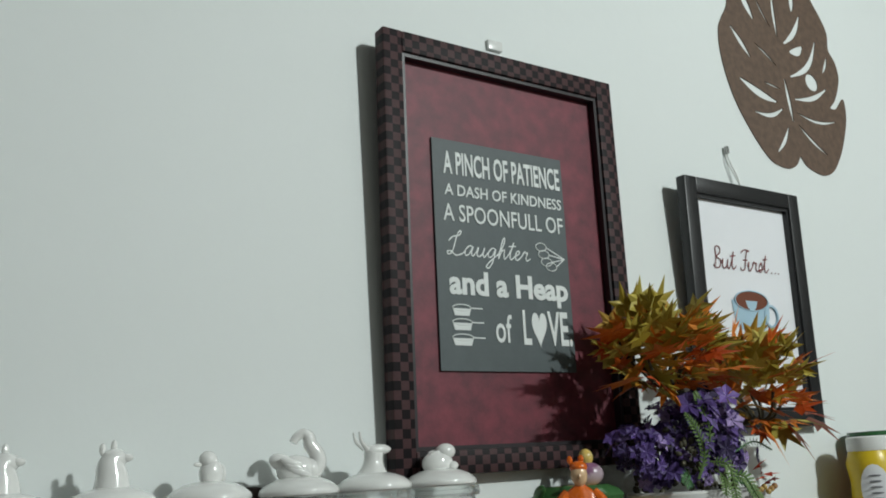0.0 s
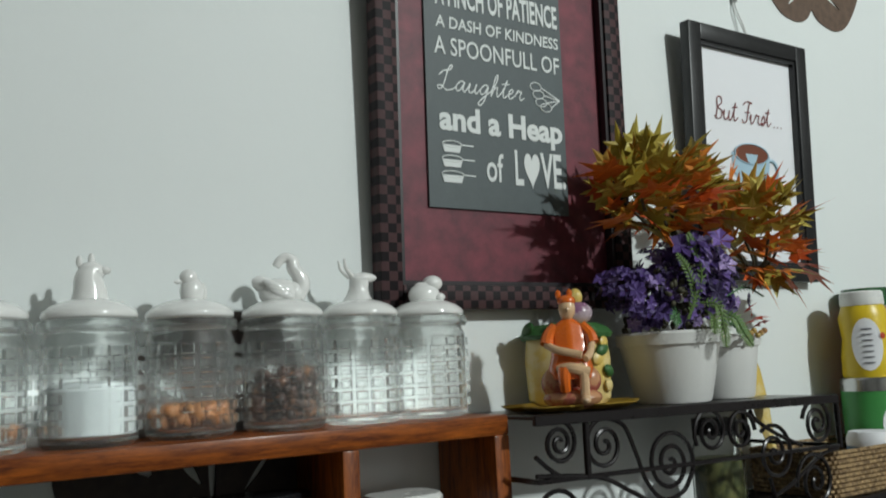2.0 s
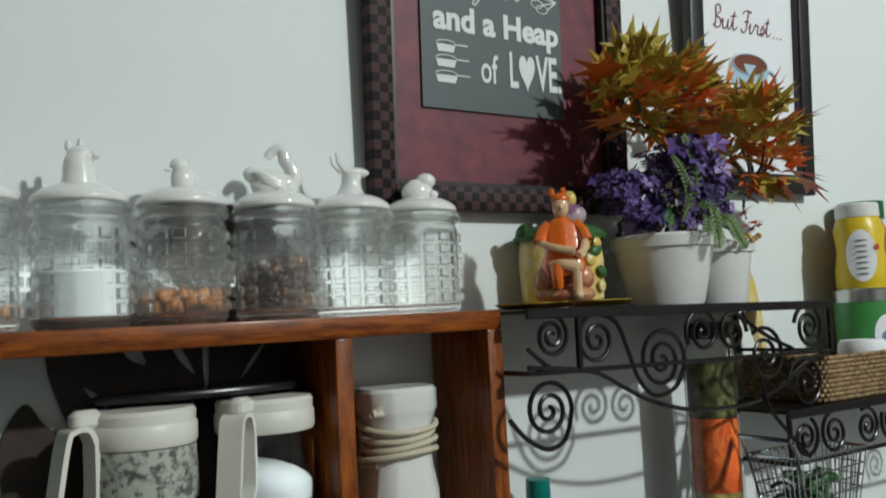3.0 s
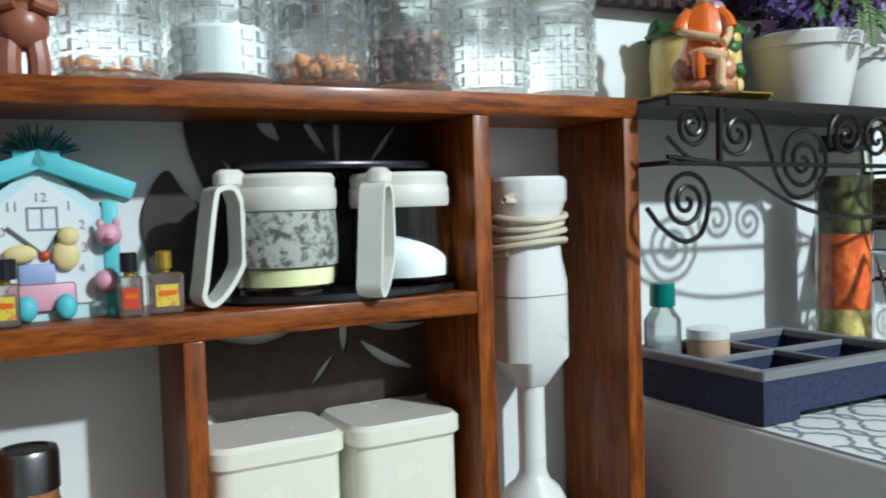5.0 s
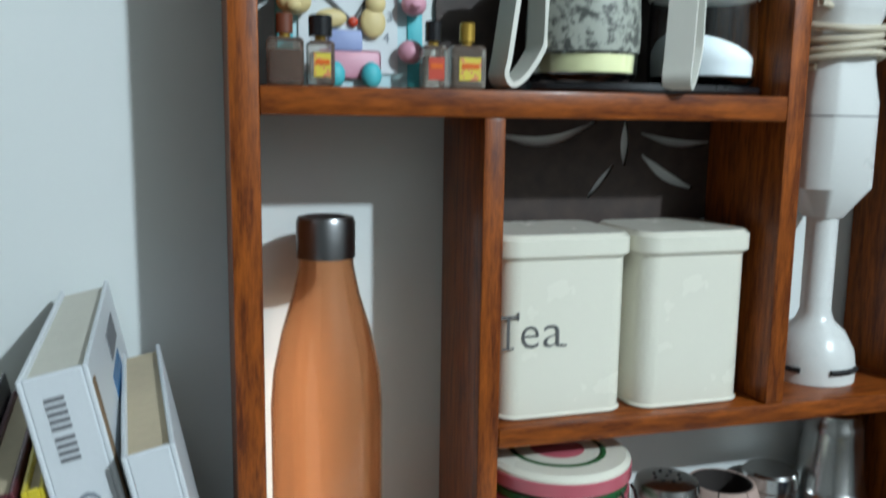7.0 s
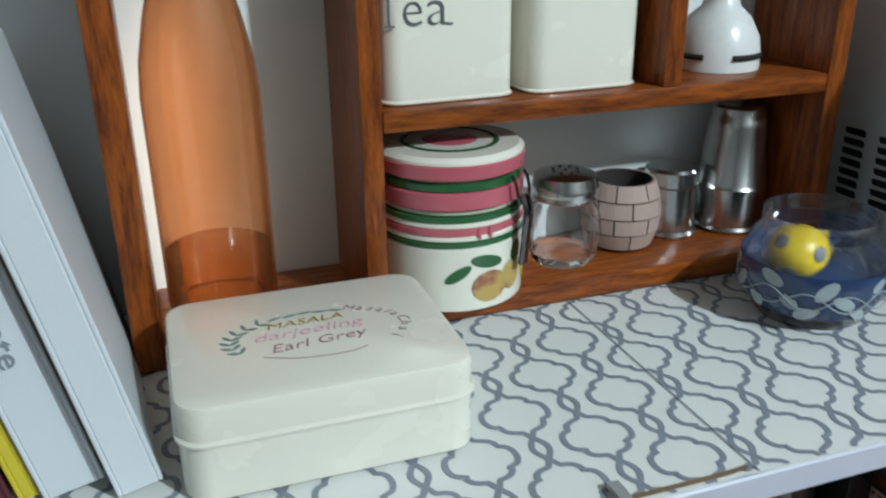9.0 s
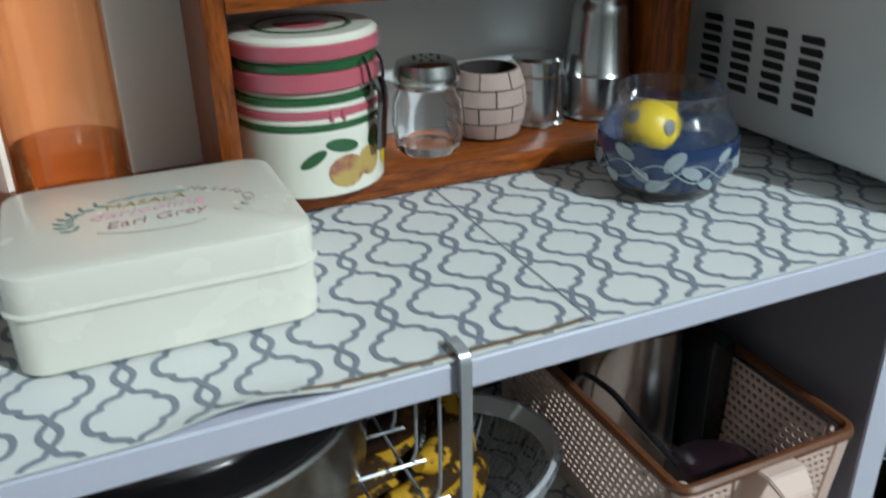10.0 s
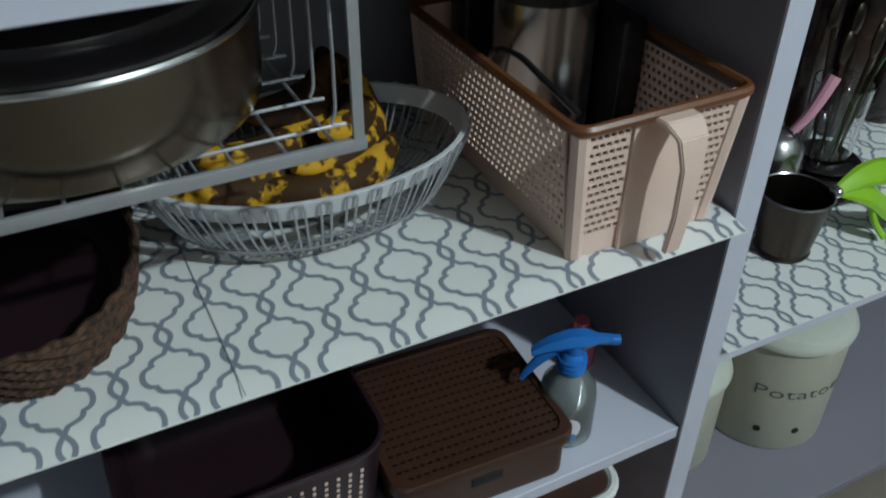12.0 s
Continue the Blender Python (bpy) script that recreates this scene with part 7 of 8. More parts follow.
tagged(part("filler_twig", grains(160, 0.058, 0.085, 0.165, 0.006, 5), None, flow), kind="stuff").data.materials.append(M["stem"])


def fern(parent, pts, size, mat):
    path = smooth_path(pts, 6)
    bm = tube(path, 0.0012, 5)
    for i in range(2, len(path) - 1):
        d = (path[i + 1] - path[i - 1]).normalized()
        side = d.cross(Vector((0, -1, 0.2))).normalized()
        w = size * math.sin(math.pi * (i + 2) / (len(path) + 3)) ** 0.8
        for s in (-1, 1):
            a = path[i]
            b = a + s * side * w + d * w * 0.5
            m1, m2 = a.lerp(b, 0.5) + d * w * 0.18, a.lerp(b, 0.5) - d * w * 0.18
            bm.faces.new([bm.verts.new(v) for v in (a, m1, b, m2)])
    part("fern_leaf", bm, mat, parent, "green fern leaf", smooth=False)


fern(flow, [(-0.018, -0.050, 0.100), (-0.010, -0.058, 0.130), (-0.022, -0.060, 0.160), (-0.034, -0.056, 0.180)], 0.010, M["fern_green"])
fern(flow, [(0.020, -0.058, 0.105), (0.032, -0.078, 0.100), (0.040, -0.086, 0.078), (0.050, -0.088, 0.064)], 0.012, M["fern_green"])
fern(flow, [(0.005, -0.058, 0.110), (-0.004, -0.078, 0.100), (-0.012, -0.084, 0.080)], 0.011, M["fern_green"])
fern(flow, [(-0.01, -0.045, 0.10), (0.008, -0.055, 0.150), (-0.006, -0.058, 0.190), (-0.014, -0.058, 0.205)], 0.010, M["fern_green"])
fern(flow, [(0.0, -0.055, 0.12), (0.012, -0.072, 0.115), (0.010, -0.080, 0.085), (0.008, -0.082, 0.064)], 0.012, M["fern_green"])
fern(flow, [(0.03, -0.055, 0.10), (0.045, -0.070, 0.095), (0.050, -0.076, 0.075)], 0.013, M["leaf_green"])
fern(flow, [(-0.04, -0.055, 0.10), (-0.05, -0.066, 0.105), (-0.065, -0.07, 0.095)], 0.012, M["leaf_green"])
fern(flow, [(0.08, -0.03, 0.13), (0.12, -0.03, 0.142), (0.155, -0.03, 0.130)], 0.006, M["leaf_green"])
for k in range(7):
    place_leaf(flow, SLIM, (0.075 + 0.012 * (k % 3), -0.045 - 0.004 * k, 0.088 + 0.006 * (k % 4)), (0.8 - 0.2 * k, -0.4, 0.3 - 0.15 * (k % 3)), 0.020, 0.3 * k, "red_leaf").data = mesh_of("red_leaf", leaf_shape([(-30, 0.38), (0, 0.85), (30, 0.36)], k), M["red"], False)
for k in range(6):
    part("sprig", blob(0.095 + 0.007 * k, -0.045, 0.078 + 0.003 * (k % 3), 0.004, 0.004, 0.004, None, 8), M["plum"], flow)

# ---- on the lower rack ----
LT = R2Z + 0.001
wk = thing("wicker_basket", "low rectangular woven cane basket on the iron rack", "basket", Matrix.Translation((1.165, 0.790, LT)))


def woven(parent, w, d, h, mat, rows, r=0.012, flare=0.0, cane=0.0034):
    for k in range(rows):
        z = cane + k * (h - 2 * cane) / (rows - 1)
        f = flare * k / (rows - 1)
        ring = rounded(-w / 2 - f, w / 2 + f, -d / 2 - f, d / 2 + f, r, 6)
        dense = []
        for i in range(len(ring)):
            a, b = Vector((*ring[i], 0)), Vector((*ring[(i + 1) % len(ring)], 0))
            n = max(1, int((b - a).length / 0.006))
            dense += [a.lerp(b, j / n) for j in range(n)]
        pts = []
        for i, q in enumerate(dense):
            o = 0.0014 * (1 if (i + k) % 2 else -1)
            nrm = Vector((q.x, q.y, 0)).normalized()
            pts.append(q + nrm * o + Vector((0, 0, z)))
        part("cane_strand", tube(pts, cane, 5, True), mat, parent)


woven(wk, 0.25, 0.13, 0.062, M["cane"], 10)
part("basket_floor", box(-0.12, 0.12, -0.06, 0.06, 0.0, 0.004), M["cane"], wk)
gt = thing("spice_tin", "green printed tin with a grey lid in the cane basket", "tin", Matrix.Translation((1.272, 0.800, LT + 0.005)) @ Matrix.Diagonal((0.9, 0.9, 1, 1)))
part("tin_body", lathe([(0, 0), (0.048, 0), (0.049, 0.002), (0.049, 0.125), (0, 0.125)], 36), M["green"], gt)
part("lid", lathe([(0, 0.125), (0.050, 0.125), (0.050, 0.143), (0.048, 0.145), (0, 0.145)], 36), M["steel"], gt, "grey metal lid")
on_jar("label_patch", radians(-110), 0.075, 0.022, 0.030, M["paper"], 0.0492, 0, gt, 18)
on_jar("label_patch", radians(-105), 0.070, 0.014, 0.014, M["label_blue"], 0.0498, 0, gt, 18)
yb = thing("sauce_bottle", "yellow squeeze bottle with white cap and printed label", "bottle", Matrix.Translation((1.272, 0.800, LT + 0.1502)) @ Matrix.Diagonal((0.86, 0.86, 1, 1)))
part("bottle_body", lathe([(0, 0), (0.042, 0), (0.0445, 0.004), (0.044, 0.030), (0.039, 0.060), (0.0425, 0.092), (0.036, 0.108), (0.034, 0.112), (0, 0.112)], 36), M["yellow"], yb)
part("cap", lathe([(0, 0.110), (0.036, 0.110), (0.037, 0.112), (0.036, 0.130), (0.033, 0.132), (0, 0.132)], 36), M["plastic"], yb, "white screw cap")
on_jar("label_panel", radians(-146), 0.050, 0.026, 0.040, M["paper"], 0.0445, 0, yb, 20)
for k in range(7):
    on_jar("print_bar", radians(-146), 0.022 + 0.0085 * k, 0.011, 0.0014, M["grey_trim"], 0.0458, 0, yb, 8)
on_jar("print_spot", radians(-112), 0.062, 0.005, 0.005, M["red"], 0.0458, 0, yb, 10)
gb = thing("green_lid_bottle", "dark bottle with a green cap behind the sauce bottle", "bottle", Matrix.Translation((1.335, 0.832, LT + 0.005)))
part("bottle_body", lathe([(0, 0), (0.036, 0), (0.036, 0.240), (0.030, 0.255), (0, 0.256)], 28), M["carrot"], gb)
part("cap", lathe([(0, 0.256), (0.035, 0.256), (0.035, 0.285), (0, 0.286)], 28), M["deep_green"], gb)
bl = thing("blue_packet_jar", "small jar with blue and white label in the cane basket", "jar", Matrix.Translation((1.20, 0.765, LT + 0.005)))
part("jar_body", lathe([(0, 0), (0.034, 0), (0.034, 0.050), (0, 0.050)], 28), M["label_blue"], bl)
part("white_band", lathe([(0.0344, 0.050), (0.0344, 0.060), (0.030, 0.070), (0, 0.072)], 28), M["paper"], bl)
wsp = thing("wooden_spatula", "pale wooden spatula standing in the rack", "spatula", Matrix.Translation((1.085, 0.838, LT)) @ Matrix.Rotation(radians(-14), 4, "Y"))
part("blade", loft([[(a * w, b * 0.005, z) for a, b in ((1, 0), (0.5, 1), (-0.5, 1), (-1, 0), (-0.5, -1), (0.5, -1))] for w, z in ((0.006, 0.001), (0.008, 0.07), (0.018, 0.12), (0.019, 0.17), (0.012, 0.205), (0.003, 0.222))]), M["butter"], wsp)

# ---- under the worktop ----
hr = thing("hanging_wire_rack", "silver-grey wire rack hooked over the edge of the worktop", "rack")
HX0, HX1, HY0, HY1, HZ = -0.24, 0.176, 0.492, 0.735, 0.612
for hx in (HX1 - 0.001, HX0 + 0.02):
    strap = [(FRONT + 0.016, TOP + 0.004), (FRONT + 0.004, TOP + 0.0045), (FRONT - 0.004, TOP + 0.001), (FRONT - 0.0055, TOP - 0.02), (HY0, HZ + 0.02), (HY0, HZ)]
    rings = []
    pts = smooth_path([(hx, y, z) for y, z in strap], 5)
    for i, q in enumerate(pts):
        d = (pts[min(i + 1, len(pts) - 1)] - pts[max(i - 1, 0)]).normalized()
        nrm = Vector((0, -d.z, d.y)) * 0.0018
        rings.append([q + Vector((0.0038, 0, 0)) + nrm, q + Vector((-0.0038, 0, 0)) + nrm, q + Vector((-0.0038, 0, 0)) - nrm, q + Vector((0.0038, 0, 0)) - nrm])
    part("hook", loft(rings), M["wire"], hr, "flat steel hook")
part("front_bar", box(HX0, HX1 + 0.005, HY0 - 0.002, HY0 + 0.003, HZ - 0.005, HZ + 0.005, 0.0015), M["wire"], hr)
part("back_bar", tube([(HX0, HY1, HZ), (HX1, HY1, HZ)], 0.003, 6), M["wire"], hr)
for k in range(12):
    x = HX0 + 0.01 + (HX1 - HX0 - 0.02) * k / 11
    part("cross_wire", tube(smooth_path([(x, HY0, HZ), (x, HY0 + 0.045, HZ - 0.010), (x, HY1 - 0.012, HZ - 0.010), (x, HY1, HZ)], 4), 0.0014, 6), M["wire"], hr)
for k in range(5):
    y = HY0 + 0.045 + 0.045 * k
    part("long_wire", tube(smooth_path([(HX0, y, HZ - 0.0075), (HX1 - 0.03, y, HZ - 0.0075), (HX1 - 0.004, y, HZ - 0.004), (HX1, y, HZ + 0.03), (HX1, y, TOP - 0.028)], 6), 0.0014, 6), M["wire"], hr)

pot = thing("steel_pot", "wide steel cooking pot with its lid, standing on the wire rack", "pot", Matrix.Translation((0.008, 0.653, HZ - 0.0058)))
part("pot_body", lathe([(0, 0), (0.134, 0), (0.1405, 0.003), (0.1435, 0.010), (0.1450, 0.030), (0.1455, 0.073)], 64), M["dull_steel"], pot)
part("rolled_rim", lathe([(0.1452, 0.0725), (0.1480, 0.0730), (0.1492, 0.0752), (0.1480, 0.0775), (0.1440, 0.0780)], 64), M["steel"], pot, "bright rolled rim")
part("lid", lathe([(0.1462, 0.0780), (0.1455, 0.0805), (0.1400, 0.0835), (0.1280, 0.0860), (0.1250, 0.0885), (0.1225, 0.0935), (0.116, 0.0955), (0.08, 0.103), (0.04, 0.108), (0, 0.110)], 64), M["dark_steel"], pot, "dark domed lid")

bowl = thing("wire_fruit_bowl", "silver wire fruit bowl with a flat rim band", "bowl", Matrix.Translation((0.197, 0.680, SHELF + 0.0008)) @ Matrix.Diagonal((1.03, 0.70, 0.88, 1)))
RB, HB = 0.150, 0.092
part("rim_band", lathe([(RB - 0.0065, HB - 0.021), (RB + 0.002, HB - 0.001), (RB + 0.0015, HB), (RB - 0.0035, HB), (RB - 0.0040, HB - 0.002), (RB - 0.0085, HB - 0.021), (RB - 0.0065, HB - 0.021)], 64), M["band"], bowl, "flat pale rim band")
part("base_ring", tube([(0.07 * math.cos(2 * math.pi * i / 40), 0.07 * math.sin(2 * math.pi * i / 40), 0.0025) for i in range(40)], 0.0024, 6, True), M["wire"], bowl)
leg = [(0.070, 0.0028), (0.110, 0.012), (0.132, 0.036), (RB - 0.002, HB - 0.020), (RB + 0.0035, HB - 0.006)]
hair = [(r, -0.0032 - 0.0012 * i / 4, z) for i, (r, z) in enumerate(leg)] + [(RB + 0.0045, -0.003, HB - 0.001), (RB + 0.0045, 0.003, HB - 0.001)] + [(r, 0.0032 + 0.0012 * i / 4, z) for i, (r, z) in reversed(list(enumerate(leg)))]
wire_me = mesh_of("bowl_wire", tube(smooth_path(hair, 4), 0.0012, 5), M["wire"])
for k in range(44):
    o = part("bowl_wire", wire_me, None, bowl)
    o.rotation_euler.z = 2 * math.pi * k / 44
for r, z in ((0.100, 0.011), (0.128, 0.027)):
    part("hoop", tube([(r * math.cos(2 * math.pi * i / 48), r * math.sin(2 * math.pi * i / 48), z) for i in range(48)], 0.0013, 5, True), M["wire"], bowl)


def banana(x, y, z, turn, tilt, size, mat="banana", label="overripe yellow banana with dark brown spots"):
    pts, rad = [], []
    for i in range(13):
        u = i / 12
        a = radians(-48 + 96 * u)
        pts.append((0.10 * math.sin(a) * size, 0, 0.10 * (1 - math.cos(a)) * size))
        rad.append(size * (0.004 + 0.0155 * math.sin(math.pi * min(1, max(0, u * 0.96 + 0.02))) ** 0.55))
    ob = tagged(part("banana", tube(pts, rad, 14), M[mat]), label, "banana", "bananas in the bowl")
    ob.matrix_basis = pose(x, y, z, tilt, 0, turn)


for a in ((0.150, 0.674, 0.490, 24, -72, 1.10), (0.215, 0.650, 0.487, 12, -80, 1.02), (0.248, 0.690, 0.497, 46, -62, 1.05), (0.182, 0.706, 0.503, 30, -58, 1.08), (0.262, 0.728, 0.512, 66, -50, 1.05), ):
    banana(a[0], a[1] - 0.008, *a[2:])
banana(0.222, 0.734, 0.530, 40, -70, 1.0, "banana_brown", "overripe banana turned wholly dark brown")

wb = thing("woven_bowl", "oval dark brown woven cane bowl on the lined shelf", "bowl", Matrix.Translation((-0.064, 0.670, SHELF + 0.0008)) @ Matrix.Diagonal((0.62, 0.97, 0.50, 1)))
rnd = random.Random(8)
for k in range(16):
    r = 0.134 + 0.020 * (k / 15) ** 0.8
    z = 0.005 + 0.0068 * k
    pts = [((r + 0.0028 * math.sin(24 * t + 1.7 * k) + rnd.uniform(-0.001, 0.001)) * math.cos(t), (r + 0.0028 * math.sin(24 * t + 1.7 * k)) * math.sin(t), z + 0.0016 * math.sin(13 * t + k)) for t in [2 * math.pi * i / 96 for i in range(96)]]
    part("cane_strand", tube(pts, 0.0048, 5, True), M["weave"], wb)
part("bowl_floor", lathe([(0, 0.001), (0.130, 0.001), (0.130, 0.006), (0, 0.006)], 40), M["weave"], wb)
# Shell added only to darken the inside; the shade is put into its colour.
part("lining", lathe([(0, 0.008), (0.110, 0.010), (0.126, 0.022), (0.136, 0.055), (0.143, 0.092), (0.1445, 0.092), (0.1372, 0.053), (0.1275, 0.020), (0.112, 0.007), (0, 0.0065)], 48), M["purple_box"], wb, "dark shell added to darken the inside of the bowl")


def plate_with_holes(u0, u1, v0, v1, nu, nv, hu, hv, thick, place, stagger=True):
    """A thin plate pierced by rows of small slots; place(u, v, w) puts a point in space."""
    bm = bmesh.new()
    du, dv = (u1 - u0) / nu, (v1 - v0) / nv
    cells = []
    for j in range(nv):
        off = du / 2 if stagger and j % 2 else 0
        b0, b1 = v0 + j * dv, v0 + (j + 1) * dv
        c0, c1 = b0 + (dv - hv) / 2, b1 - (dv - hv) / 2
        cells.append((u0, u1, b0, c0))
        cells.append((u0, u1, c1, b1))
        x = u0
        for i in range(nu):
            h0 = u0 + i * du + (du - hu) / 2 + off
            if h0 + hu > u1 - du * 0.1:
                break
            cells.append((x, h0, c0, c1))
            x = h0 + hu
        cells.append((x, u1, c0, c1))
    for a, b, c, d in cells:
        lo = [bm.verts.new(place(*q, 0)) for q in ((a, c), (b, c), (b, d), (a, d))]
        hi = [bm.verts.new(place(*q, thick)) for q in ((a, c), (b, c), (b, d), (a, d))]
        bm.faces.new(lo[::-1]), bm.faces.new(hi)
        for i in range(4):
            bm.faces.new((lo[i], lo[(i + 1) % 4], hi[(i + 1) % 4], hi[i]))
    return bm


pb = thing("plastic_basket", "pale pink pierced plastic basket with brown rim and handle", "basket", Matrix.Translation((0.452, 0.505, SHELF + 0.0008)))
bw0, bw1, bd, bh = 0.076, 0.089, 0.305, 0.136


def bx(z):
    return bw0 + (bw1 - bw0) * z / bh


for s in (-1, 1):
    part("side_wall", plate_with_holes(0.012, bd - 0.012, 0.022, bh - 0.008, 34, 12, 0.0052, 0.0045, 0.0022, lambda u, v, w, s=s: (s * (bx(v) - w), u, v)), M["peach"], pb, smooth=False)
    part("side_panel", loft([[(s * bx(z), y, z), (s * (bx(z) - 0.0024), y, z)] + [(s * (bx(z2) - 0.0024), y, z2), (s * bx(z2), y, z2)] for y in (0.012, bd - 0.012) for z, z2 in ((0.0, 0.022),)]), M["peach"], pb, smooth=False)
    part("front_wall", plate_with_holes(0.028, bw0 - 0.006, 0.022, bh - 0.008, 6, 13, 0.0055, 0.0042, 0.0022, lambda u, v, w, s=s: (s * (u + (bx(v) - bw0) * 0.6), -0.008 * v / bh + w, v)), M["peach"], pb, smooth=False)
part("front_panel", box(-0.030, 0.030, -0.006, -0.001, 0.0, bh - 0.006, 0.001), M["peach"], pb)
part("front_foot", box(-bw0 + 0.004, bw0 - 0.004, -0.0005, 0.0025, 0.0, 0.022), M["peach"], pb)
part("back_wall", box(-bw0, bw0, bd - 0.003, bd, 0.0, bh - 0.004), M["peach"], pb)
part("floor", box(-bw0 + 0.002, bw0 - 0.002, 0.002, bd - 0.003, 0.0005, 0.003), M["peach"], pb)
for sx in (-1, 1):
    for yy0 in (0.004, bd - 0.006):
        part("corner", tube([(sx * (bw0 - 0.004), yy0, 0.001), (sx * (bw1 - 0.005), yy0 - (0.008 if yy0 < 0.1 else 0), bh - 0.004)], 0.0085, 8), M["peach"], pb)
part("rim", tube([(x, y, bh) for x, y in rounded(-bw1 - 0.003, bw1 + 0.003, -0.012, bd + 0.003, 0.014, 5)], 0.0052, 8, True), M["rim_brown"], pb, "brown plastic rim")
hnd = []
for y, z, w in ((-0.010, 0.130, 0.020), (-0.028, 0.131, 0.019), (-0.039, 0.124, 0.015), (-0.044, 0.100, 0.011), (-0.043, 0.050, 0.0090), (-0.038, 0.012, 0.0085)):
    hnd.append((y, z, w))
for nm, (th) in (("handle", 0.006),):
    rings = []
    for i, (y, z, w) in enumerate(hnd):
        y2_, z2_ = hnd[min(i + 1, len(hnd) - 1)][:2]
        y1_, z1_ = hnd[max(i - 1, 0)][:2]
        d = Vector((0, y2_ - y1_, z2_ - z1_)).normalized()
        n = Vector((0, d.z, -d.y)) * th
        rings.append([Vector((-w, y, z)), Vector((w, y, z)), Vector((w, y, z)) + n, Vector((-w, y, z)) + n])
    bm = loft(rings)
    bmesh.ops.bevel(bm, geom=bm.edges[:], offset=0.0012, segments=2, affect="EDGES")
    part(nm, bm, M["peach"], pb, "pale pink handle")

can = thing("steel_canister", "tall steel canister with a black lid inside the plastic basket", "canister", Matrix.Translation((0.452, 0.690, SHELF + 0.005)))
part("canister_body", lathe([(0, 0), (0.050, 0), (0.051, 0.003), (0.051, 0.172), (0, 0.172)], 44), M["steel"], can)
part("lid", lathe([(0, 0.172), (0.054, 0.172), (0.055, 0.176), (0.054, 0.190), (0.040, 0.200), (0, 0.203)], 44), M["black"], can, "black lid")
dk = thing("black_box", "black plastic box inside the pink basket", "box", Matrix.Translation((0.521, 0.690, SHELF + 0.005)))
part("box_body", rbox(-0.12, 0.010, 0.070, 0.105, 0, 0.16, 0.006), M["black"], dk)
part("box_body", rbox(-0.014, 0.014, -0.06, 0.06, 0, 0.150, 0.005), M["black"], dk)
bag_bm = blob(0.478, 0.572, SHELF + 0.042, 0.046, 0.052, 0.036, None, 28)
rnd = random.Random(12)
waves = [(Vector((rnd.uniform(-90, 90), rnd.uniform(-90, 90), rnd.uniform(-60, 60))), rnd.uniform(0, 6)) for _ in range(5)]
for v in bag_bm.verts:
    d = (v.co - Vector((0.478, 0.572, SHELF + 0.042))).normalized()
    v.co += d * 0.0016 * sum(math.sin(w.dot(v.co) + p) for w, p in waves)
    v.co.x = min(v.co.x, 0.5225)
    v.co.z = max(v.co.z, SHELF + 0.0045)
tagged(part("black_bag", bag_bm, M["purple_box"]), "crumpled black plastic bag inside the pink basket", "bag")
cable = tagged(part("black_cable", tube(smooth_path([(0.378, 0.52, SHELF + 0.138), (0.372, 0.56, SHELF + 0.150), (0.376, 0.62, SHELF + 0.152), (0.384, 0.68, SHELF + 0.12), (0.39, 0.70, SHELF + 0.006)], 6), 0.003, 8), M["black"]), "thick black cable lying over the basket rim", "cable")

# ---- lowest shelf ----
LZ = LOW + 0.0005
br = thing("lidded_basket", "dark brown pierced plastic basket with its lid on", "basket", Matrix.Translation((0.308, 0.580, LZ)) @ Matrix.Rotation(radians(-3), 4, "Z"))
part("basket_body", loft([[(x, y, z) for x, y in rounded(-0.100 + s, 0.100 - s, -0.070 + s, 0.108 - s, 0.018, 5)] for s, z in ((0.003, 0), (0, 0.003), (0, 0.058), (0.003, 0.058), (0.003, 0.004))]), M["brown_box"], br)
part("lid_rim", loft([[(x, y, z) for x, y in rounded(-0.106 + s, 0.106 - s, -0.076 + s, 0.114 - s, 0.020, 6)] for s, z in ((0.008, 0.0535), (0.001, 0.054), (0, 0.056), (0, 0.067), (0.002, 0.070), (0.010, 0.070), (0.011, 0.067))], None, False), M["brown_box"], br)
part("lid", plate_with_holes(-0.096, 0.096, -0.066, 0.104, 22, 15, 0.0052, 0.0032, 0.002, lambda u, v, w: (u, v, 0.0675 - w), False), M["brown_box"], br, smooth=False)
part("handle_slot", box(-0.018, 0.018, -0.0712, -0.0690, 0.032, 0.044, 0.0005), M["slot"], br)
dp = thing("deep_basket", "dark purple-brown pierced plastic basket", "basket", Matrix.Translation((0.080, 0.638, LZ)))
ring0, ring1 = rounded(-0.115, 0.115, -0.105, 0.10, 0.035, 6), rounded(-0.125, 0.125, -0.115, 0.11, 0.040, 6)
part("basket_wall", loft([[(x, y, 0) for x, y in ring0], [(x, y, 0.128) for x, y in ring1], [(x * 0.975, y * 0.975, 0.128) for x, y in ring1], [(x * 0.97, y * 0.97, 0.004) for x, y in ring0]]), M["purple_box"], dp)
part("rim", tube([(x, y, 0.129) for x, y in ring1], 0.0035, 6, True), M["purple_box"], dp)
dot = mesh_of("hole", box(-0.0016, 0.0016, -0.0006, 0.0006, -0.0019, 0.0019), M["peach"], False)
for col in range(16):
    for row in range(12):
        z = 0.012 + row * 0.0088
        o = part("hole", dot, None, dp)
        x = -0.085 + col * 0.0113
        o.location = (x * (1 + 0.09 * z / 0.128), -0.1052 - 0.010 * z / 0.128, z)

